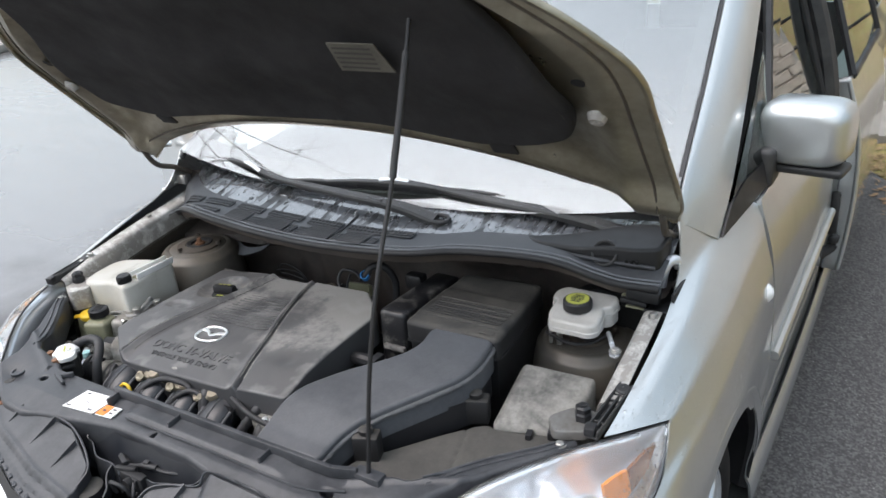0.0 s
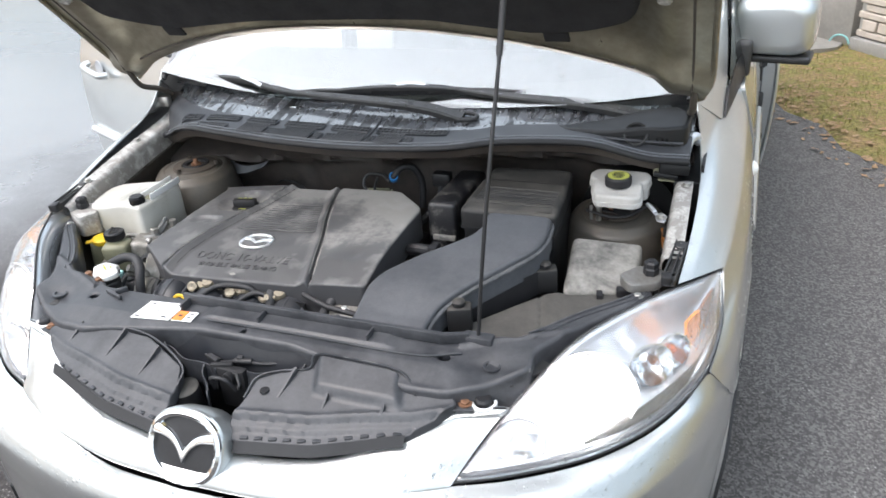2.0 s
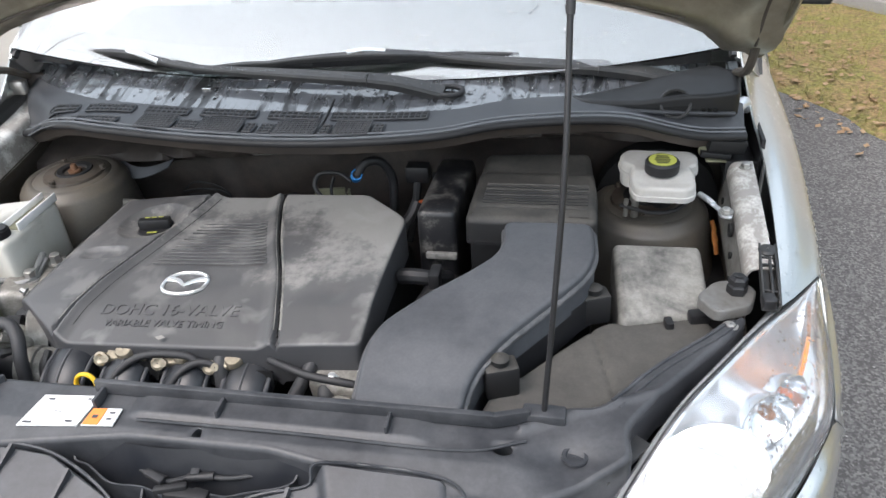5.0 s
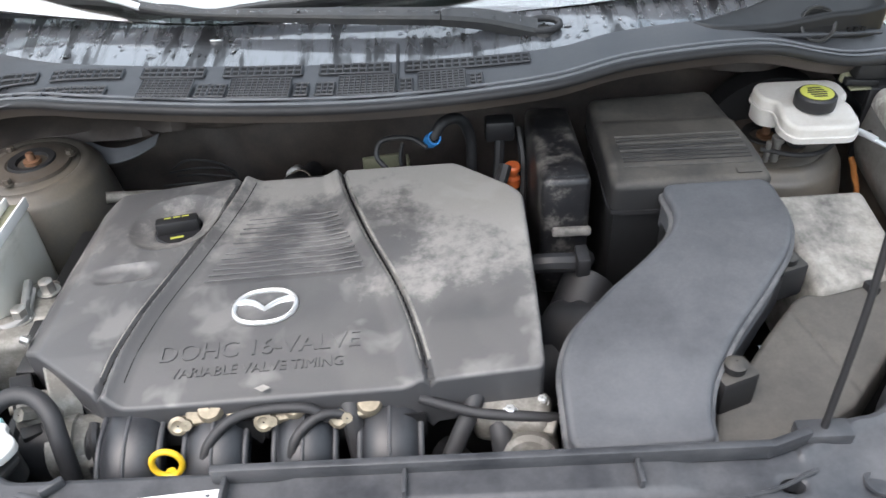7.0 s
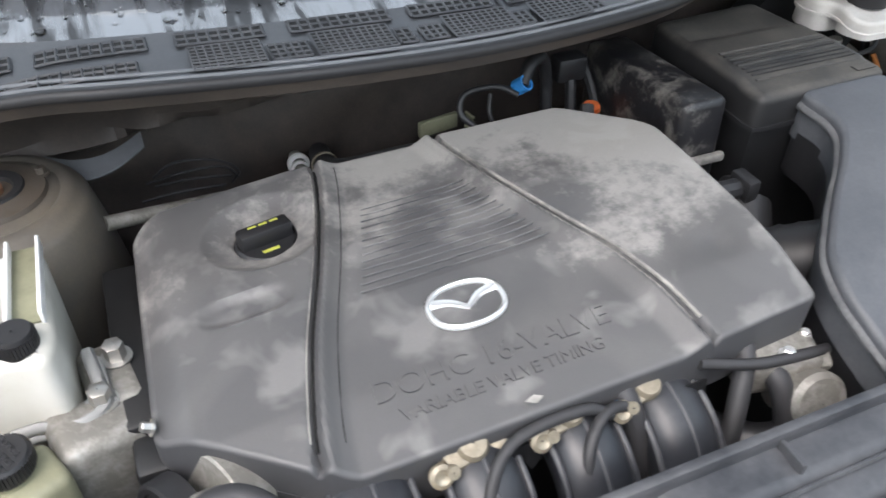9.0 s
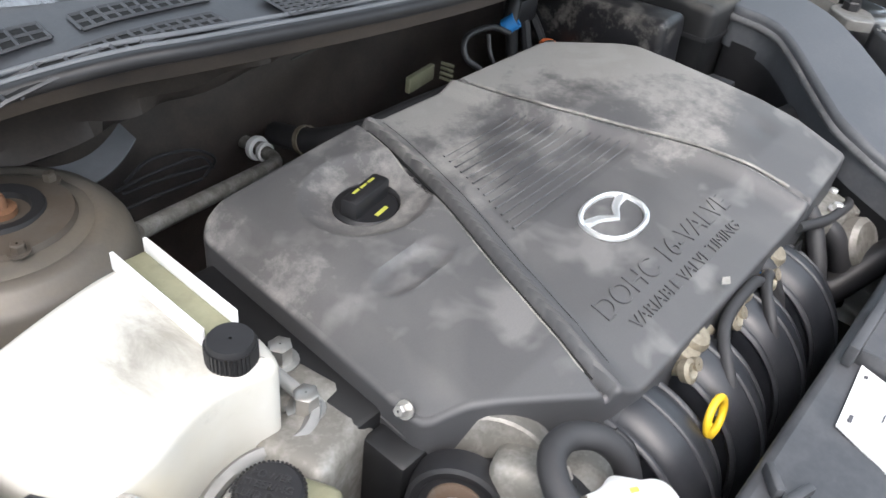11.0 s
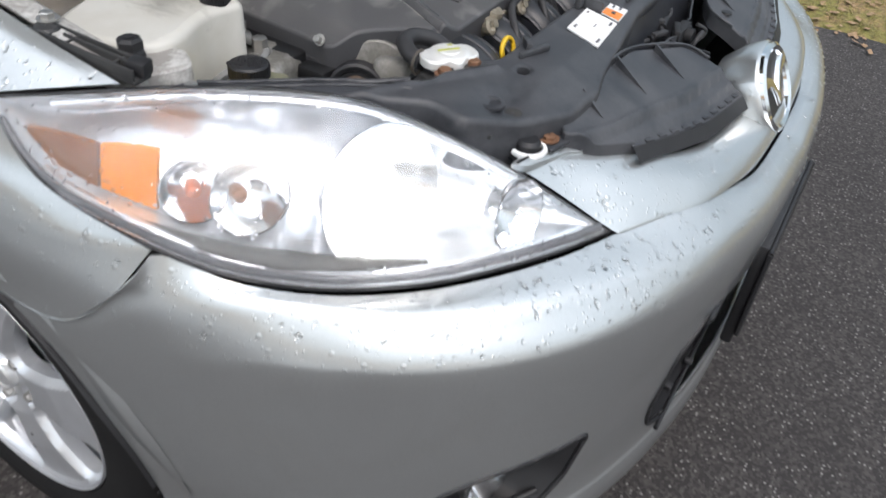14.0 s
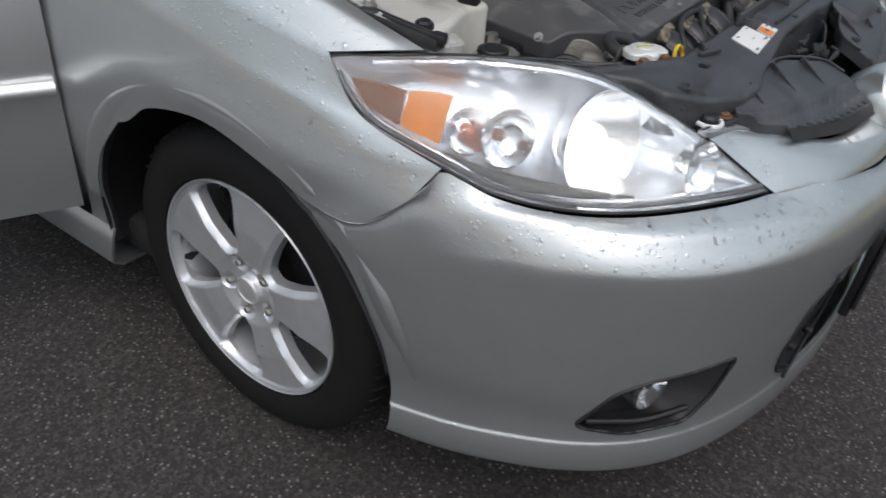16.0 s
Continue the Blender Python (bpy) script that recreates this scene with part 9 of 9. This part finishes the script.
put("edge_seal", [tube_data([(x - 0.085, y - 0.004, z) for x, y, z in edge_line], 0.011, 8, 40)], "rubber", slide, "black rubber door seal", 60)
put("jamb_line", [tube_data([(x - 0.052, y - 0.003, z) for x, y, z in edge_line], 0.003, 6, 40)], "sealgrey", slide, "", 60)
gl = [(0.862, 2.52, 1.02), (0.862, 3.40, 1.02), (0.705, 3.38, 1.50), (0.705, 2.62, 1.50)]
solid(part("door_window", mesh_of(gl, [(0, 1, 2, 3)], 0), "tint", slide, "tinted side window"), 0.004, 0.0)
put("window_seal", [tube_data(np.vstack([np.array(gl[k]), np.array(gl[(k + 1) % 4])]), 0.014, 6, 4) for k in range(4)], "rubber", slide)
put("door_track", [tube_data([(0.80, 2.30, 0.42), (0.85, 2.42, 0.42), (0.88, 2.52, 0.42)], 0.018, 8, 10)], "dark", slide)
put("door_check", [tube_data([(0.80, 2.28, 0.72), (0.84, 2.40, 0.73), (0.88, 2.50, 0.74)], 0.010, 8, 10)], "dark", slide)
put("door_latch", [mesh_data(box_mesh((0.03, 0.02, 0.10), pose(0.868, 2.463, 0.885), 0.006)), mesh_data(box_mesh((0.022, 0.012, 0.05), pose(0.852, 2.462, 0.70), 0.004))], "black", slide)
put("door_catch", [mesh_data(box_mesh((0.03, 0.02, 0.16), pose(0.862, 2.463, 0.55), 0.006)), lathe_data([(0.018, -0.01), (0.018, 0.012), (0.012, 0.016), (0.001, 0.016)], pose(0.872, 2.452, 0.46, 90, 0, 0), 16)], "black", slide)
# right front door, swung open
HINGE, SWING = np.array([-0.853, 1.315]), np.array([-0.905, 0.425])
door_out = np.array([-SWING[1], SWING[0]])
door_out = door_out if door_out[1] < 0 else -door_out


def swung(u, z, out):
    p = HINGE + SWING * u + door_out * out
    return (p[0], p[1], z)


def door_profile(z):
    return side_x(z) - 0.853


rows_r = [[swung(u, z, door_profile(z) - 0.01 * (u - 0.5) ** 2) for u in np.linspace(0.01, 1.0 - 0.10 * max(0, (0.62 - z)) - 0.12 * max(0, z - 0.85), 7)] for z in [0.33, 0.38, 0.45, 0.56, 0.68, 0.80, 0.88, 0.945, 0.99]]
front_r = part("front_door", sheet(loft(rows_r, 24, 4), flip=False, smooth=40), "paint", car, "silver front door swung wide open")
solid(front_r, 0.05, 1.0)
put("door_moulding", [tube_data([swung(u, 0.602, 0.012) for u in np.linspace(0.015, 0.97, 6)], 0.014, 10, 14)], "satin", front_r, "bright door moulding", 60)
put("door_handle", [tube_data([swung(0.70, 0.865, -0.002), swung(0.72, 0.868, 0.028), swung(0.84, 0.885, 0.030), swung(0.87, 0.888, -0.002)], 0.013, 10, 20)], "paint", front_r, "silver pull handle", 60)
put("handle_cup", [lathe_data([(0.036, 0.0), (0.034, 0.001), (0.02, -0.002), (0.001, -0.003)], Matrix.Translation(swung(0.785, 0.876, -0.010)) @ pose(0, 0, 0, 90, 0, -25), 24)], "alloy", front_r)
gr = np.array([swung(0.05, 0.995, -0.06), swung(0.90, 0.995, -0.06), swung(0.92, 1.50, -0.21), swung(0.60, 1.47, -0.20)])
solid(part("door_window", mesh_of(gr, [(0, 1, 2, 3)], 0), "tint", front_r, "tinted side window"), 0.004, 0.0)
put("window_seal", [tube_data(np.vstack([gr[k], gr[(k + 1) % 4]]), 0.014, 6, 4) for k in range(4)], "rubber", front_r)

for side in (1, -1):
    a_line = [(0.714, 1.035, 1.045), (0.705, 1.15, 1.125), (0.685, 1.35, 1.237), (0.655, 1.6, 1.375), (0.62, 1.85, 1.505), (0.60, 2.0, 1.56)]
    o_line = [(0.768, 1.14, 0.974), (0.765, 1.25, 1.06), (0.742, 1.45, 1.185), (0.708, 1.7, 1.335), (0.668, 1.95, 1.475), (0.65, 2.05, 1.52)]
    rise = (0.0, 0.55, 1.0, 1.0, 1.0, 1.0)
    pil = loft([[(x - 0.012, y, z + 0.002) for x, y, z in a_line], [(x, y, z + 0.012 * k) for (x, y, z), k in zip(a_line, rise)], [(0.5 * (a[0] + b[0]) + 0.012 * k, 0.5 * (a[1] + b[1]), 0.5 * (a[2] + b[2]) + 0.014 * k) for a, b, k in zip(a_line, o_line, rise)], o_line], 24, 4) * np.array([side, 1, 1])
    ap = solid(put("windscreen_pillar", [sheet_data(pil, flip=side > 0)], "paint", None, "silver windscreen pillar"), 0.01, -1.0)
    put("pillar_seal", [tube_data([(side * (x - 0.014), y, z + 0.004) for x, y, z in a_line], 0.007, 6, 24)], "rubber", ap)
    sill = loft([[(side * 0.84, 1.26, 0.30), (side * 0.845, 2.0, 0.29), (side * 0.84, 3.20, 0.30)], [(side * 0.852, 1.255, 0.27), (side * 0.858, 2.0, 0.26), (side * 0.852, 3.20, 0.27)], [(side * 0.83, 1.27, 0.20), (side * 0.835, 2.0, 0.19), (side * 0.83, 3.19, 0.20)], [(side * 0.6, 1.3, 0.19), (side * 0.6, 2.0, 0.19), (side * 0.6, 3.19, 0.19)]], 20, 3)
    solid(put("sill", [sheet_data(sill, flip=side > 0)], "paint", None, "silver side sill"), 0.006, 0.0)
    rear_rows = [[(side * side_x(z), y, z) for y in np.linspace(3.36, 4.52, 7)] for z in (0.70, 0.80, 0.88, 0.945, 1.02)]
    rq = solid(put("rear_quarter", [sheet_data(loft(rear_rows, 24, 3), flip=side > 0)], "paint", None, "silver rear quarter panel"), 0.01, 0.0)
    put("quarter_lower", [sheet_data(loft([[(side * side_x(z), y, z) for y in np.linspace(a, b, 5)] for z, a, b in ((0.30, 4.03, 4.50), (0.45, 4.02, 4.53), (0.60, 3.93, 4.53), (0.70, 3.8, 4.52))], 14, 3), flip=side > 0), sheet_data(loft([[(side * side_x(z), y, z) for y in np.linspace(3.3, b, 4)] for z, b in ((0.30, 3.28), (0.45, 3.29), (0.60, 3.38), (0.70, 3.5))], 8, 3), flip=side > 0)], "paint", rq)
    gq = np.array([(0.800, 3.46, 1.02), (0.800, 4.35, 1.02), (0.66, 4.15, 1.50), (0.66, 3.46, 1.50)]) * np.array([side, 1, 1])
    solid(part("quarter_window", mesh_of(gq, [(0, 1, 2, 3)], 0), "tint", rq, "tinted side window"), 0.004, 0.0)
    put("centre_pillar", [tube_data([(side * 0.80, 2.34, 0.30), (side * 0.81, 2.36, 0.98), (side * 0.66, 2.36, 1.52)], 0.035, 8, 20)], "black")
    put("rear_pillar", [tube_data([(side * 0.80, 3.43, 0.98), (side * 0.66, 3.42, 1.52)], 0.03, 8, 6)], "black")
    put("roof_rail", [tube_data([(side * 0.640, 2.0, 1.535), (side * 0.655, 2.8, 1.57), (side * 0.655, 3.6, 1.56), (side * 0.65, 4.25, 1.51)], 0.035, 8, 24)], "paint")
roof_rows = [[(x, 1.93 + 0.06 * (x / 0.62) ** 2, 1.545 - 0.01 * (x / 0.62) ** 2) for x in np.linspace(-0.635, 0.635, 9)], [(x, 2.4, 1.60 - 0.045 * (x / 0.65) ** 2) for x in np.linspace(-0.65, 0.65, 9)], [(x, 3.2, 1.615 - 0.05 * (x / 0.65) ** 2) for x in np.linspace(-0.66, 0.66, 9)], [(x, 4.0, 1.59 - 0.05 * (x / 0.65) ** 2) for x in np.linspace(-0.655, 0.655, 9)], [(x, 4.35, 1.55 - 0.05 * (x / 0.65) ** 2) for x in np.linspace(-0.65, 0.65, 9)]]
solid(put("roof", [sheet_data(loft(roof_rows, 24, 5))], "paint", None, "silver roof"), 0.02, -1.0)
tail = [[(x, y - 0.12 * (x / 0.8) ** 2, z) for x in np.linspace(-w, w, 9)] for w, y, z in ((0.80, 4.60, 0.30), (0.84, 4.63, 0.45), (0.85, 4.62, 0.62), (0.84, 4.57, 0.85), (0.80, 4.54, 1.0))]
tg = solid(put("tailgate", [sheet_data(loft(tail, 24, 4))], "paint", None, "silver tailgate and rear bumper"), 0.02, 0.0)
solid(part("rear_window", sheet(loft([[(x, 4.54 - 0.12 * (x / 0.8) ** 2, 1.0) for x in np.linspace(-0.79, 0.79, 7)], [(x, 4.36 - 0.10 * (x / 0.65) ** 2, 1.52) for x in np.linspace(-0.65, 0.65, 7)]], 16, 4), smooth=40), "tint", tg, "tinted rear window"), 0.004, 0.0)
put("floor_pan", [mesh_data(box_at(-0.80, 0.80, 1.10, 4.5, 0.22, 0.30, 0.02))], "dark")
dash = put("dashboard", [sheet_data(loft([[(x, 1.02 + 0.10 * (x / 0.7) ** 2, 0.975) for x in np.linspace(-0.68, 0.68, 7)], [(x, 1.35, 1.00) for x in np.linspace(-0.70, 0.70, 7)], [(x, 1.62, 0.97) for x in np.linspace(-0.72, 0.72, 7)], [(x, 1.66, 0.60) for x in np.linspace(-0.72, 0.72, 7)], [(x, 1.40, 0.32) for x in np.linspace(-0.72, 0.72, 7)]], 16, 4))], "seat", None, "dark dashboard")


def car_seat(x, y):
    s_ = put("car_seat", [mesh_data(box_mesh((0.50, 0.52, 0.16), pose(x, y, 0.52, 5, 0, 0), 0.05, 4)), mesh_data(box_mesh((0.48, 0.14, 0.62), pose(x, y + 0.32, 0.88, -14, 0, 0), 0.05, 4))], "seat", None, "dark fabric car seat")
    put("headrest", [mesh_data(box_mesh((0.26, 0.10, 0.18), pose(x, y + 0.43, 1.26, -10, 0, 0), 0.04, 4))], "seat", s_)


for sx in (-0.36, 0.36):
    car_seat(sx, 2.05)
    car_seat(sx, 3.0)
put("steering_wheel", [tube_data([(0.36 + 0.18 * math.cos(a), 1.72 + 0.06 * math.sin(a), 0.93 + 0.17 * math.sin(a)) for a in np.linspace(0, 6.283, 33)], 0.016, 8, 50)], "rubber", None, "", 60)

# door mirror
mm = pose(0.864, 1.50, 1.108, 0, 0, -8)
mir_rows = []
for yy, a, b in ((-0.058, 0.060, 0.042), (-0.056, 0.078, 0.058), (-0.045, 0.090, 0.068), (-0.015, 0.097, 0.074), (0.03, 0.098, 0.075), (0.045, 0.096, 0.073)):
    o = oval(a, b, 48, 4.2)
    mir_rows.append(np.column_stack([o[:, 0], np.full(48, yy), o[:, 1]]))
ring0 = np.column_stack([oval(0.001, 0.001, 48)[:, 0], np.full(48, -0.0585), oval(0.001, 0.001, 48)[:, 1]])
gm = np.array([np.vstack([r, r[:1]]) for r in [ring0] + mir_rows])
mirror = put("door_mirror", [moved(sheet_data(gm), mm)], "paint", front_l, "silver door mirror housing", 50)
put("mirror_base", [moved(mesh_data(box_mesh((0.19, 0.085, 0.020), pose(0.0, 0.0, -0.082), 0.008, 3)), mm), mesh_data(box_mesh((0.06, 0.10, 0.09), pose(0.785, 1.47, 1.035, 0, 0, 0), 0.012, 3))], "black", mirror)
put("mirror_glass", [moved(sheet_data(np.array([[(x, 0.046, z) for x in (-0.085, 0.085)] for z in (-0.062, 0.062)])), mm)], "chrome", mirror)

# ---------- rain beads ----------
def beads(spots, seed, sizes):
    """Flat domes of water standing on the given points, along their normals."""
    r = np.random.default_rng(seed)
    pieces = []
    for p, nrm in spots:
        s_ = r.uniform(*sizes) * (1.0 if r.random() < 0.8 else 1.5)
        q = Vector(nrm).to_track_quat("Z", "Y").to_matrix()
        st = 1.0 + r.uniform(0, 0.5)
        ang = r.uniform(0, 6.283)
        v = [(0, 0, 0.55 * s_)]
        for rr, h in ((0.62, 0.42), (1.0, -0.02)):
            for k in range(7):
                a = 6.283 * k / 7 + ang
                v.append((rr * s_ * math.cos(a), rr * s_ * st * math.sin(a), h * s_))
        f = [(0, 1 + k, 1 + (k + 1) % 7) for k in range(7)] + [(1 + k, 8 + k, 8 + (k + 1) % 7, 1 + (k + 1) % 7) for k in range(7)]
        w = np.array([tuple(q @ Vector(c)) for c in v]) + np.array(p)
        pieces.append((w, f))
    return joined(pieces, 70)


def scatter(grid, count, seed, keep):
    """Points over a sheet's upward faces, with normals."""
    r = np.random.default_rng(seed)
    v, q = sheet_data(grid)
    a, b, c = v[q[:, 0]], v[q[:, 1]], v[q[:, 3]]
    nrm = np.cross(b - a, c - a)
    area = np.linalg.norm(nrm, axis=1)
    nrm = nrm / np.maximum(area[:, None], 1e-12)
    out = []
    pick = r.choice(len(q), size=count * 4, p=area / area.sum())
    for i in pick:
        u, w = r.random(2)
        p = a[i] + u * (b[i] - a[i]) + w * (c[i] - a[i])
        n_v = nrm[i] if nrm[i][2] > 0 else -nrm[i]
        if keep(p, n_v, r):
            out.append((p, n_v))
        if len(out) >= count:
            break
    return out


wet_bumper = scatter(bumper_grid, 1300, 3, lambda p, nv, r: r.random() < max(0.0, nv[2]) ** 1.2 + 0.02 and p[2] > 0.5)
wet_bumper = [((p[0] * (1 if i % 2 else -1), p[1], p[2]), (nv[0] * (1 if i % 2 else -1), nv[1], nv[2])) for i, (p, nv) in enumerate(wet_bumper)]
drops = part("rain_beading", beads(wet_bumper, 1, (0.0014, 0.0032)), "water", bumper)
drops["kind"] = "stuff"
wet_cowl = scatter(cowl_grid[12:], 420, 5, lambda p, nv, r: p[1] > 0.93 and r.random() < 0.5 + 0.5 * (p[0] > 0))
drops = part("rain_beading", beads(wet_cowl, 2, (0.0016, 0.004)), "water", cowl)
drops["kind"] = "stuff"
for w_ob, spots in WIPER_SPOTS:
    drops = part("rain_beading", beads(spots, 21, (0.0010, 0.0026)), "water", w_ob)
    drops["kind"] = "stuff"
wet_bar = scatter(bg[8:], 80, 6, lambda p, nv, r: nv[2] > 0.3)
wet_bar = [((p[0] * (1 if i % 2 else -1), p[1], p[2]), (nv[0] * (1 if i % 2 else -1), nv[1], nv[2])) for i, (p, nv) in enumerate(wet_bar)]
drops = part("rain_beading", beads(wet_bar, 4, (0.0014, 0.0034)), "water", grille_bar)
drops["kind"] = "stuff"

screen_grid = np.array([[glass_point(u, s_) for u in np.linspace(-0.97, 0.97, 41)] for s_ in np.linspace(0.03, 0.5, 12)])
wet_screen = scatter(screen_grid, 520, 8, lambda p, nv, r: r.random() < 0.25 + 0.75 * (p[0] > 0.1))
drops = part("rain_beading", beads([(p + 0.005 * nv, nv) for p, nv in wet_screen], 9, (0.0011, 0.0032)), "water", screen)
drops["kind"] = "stuff"
for f_ob, grids in zip((fender_l, fender_r), FENDER_GRIDS):
    spots = scatter(grids[0], 160, 12, lambda p, nv, r: nv[2] > 0.1) + scatter(grids[1], 170, 13, lambda p, nv, r: nv[2] > 0.12 and p[1] < 1.1)
    drops = part("rain_beading", beads(spots, 14, (0.0010, 0.0026)), "water", f_ob)
    drops["kind"] = "stuff"

# ---------- a bare tree whose branches the windscreen mirrors ----------
def bare_tree(x, y, height, seed):
    r = random.Random(seed)
    tree = new("tree")
    tagged(tree, "leafless deciduous tree with thin dark branches", "tree")
    trunk, twigs = [], []

    def grow(p, d, length, rad, depth):
        pts, q = [np.array(p)], np.array(p, float)
        d = np.array(d, float)
        for _ in range(4):
            d = d + np.array([r.uniform(-0.16, 0.16), r.uniform(-0.16, 0.16), r.uniform(-0.04, 0.12)])
            d /= np.linalg.norm(d)
            q = q + d * length / 4
            pts.append(q.copy())
        (trunk if depth < 2 else twigs).append(tube_data(pts, [rad, rad * 0.62], 7 if depth < 2 else 4, 9 if depth < 2 else 6))
        if depth >= 5:
            return
        for k in range((6, 4, 3, 3, 2)[depth]):
            s_ = pts[r.randint(2, 4)]
            a = r.uniform(0, 6.283)
            side = np.array([math.cos(a), math.sin(a), r.uniform(0.1, 0.6)])
            grow(s_, d * 0.7 + side * 0.8, length * r.uniform(0.55, 0.75), rad * 0.5, depth + 1)

    grow((x, y, 0.0), (0.02, 0.02, 1.0), height * 0.45, 0.07, 0)
    put("trunk", trunk, "bark", tree, "", 60)
    put("twigs", twigs, "bark", tree, "", 60)
    return tree


bare_tree(-7.2, 2.4, 13.5, 4)
stone_face()
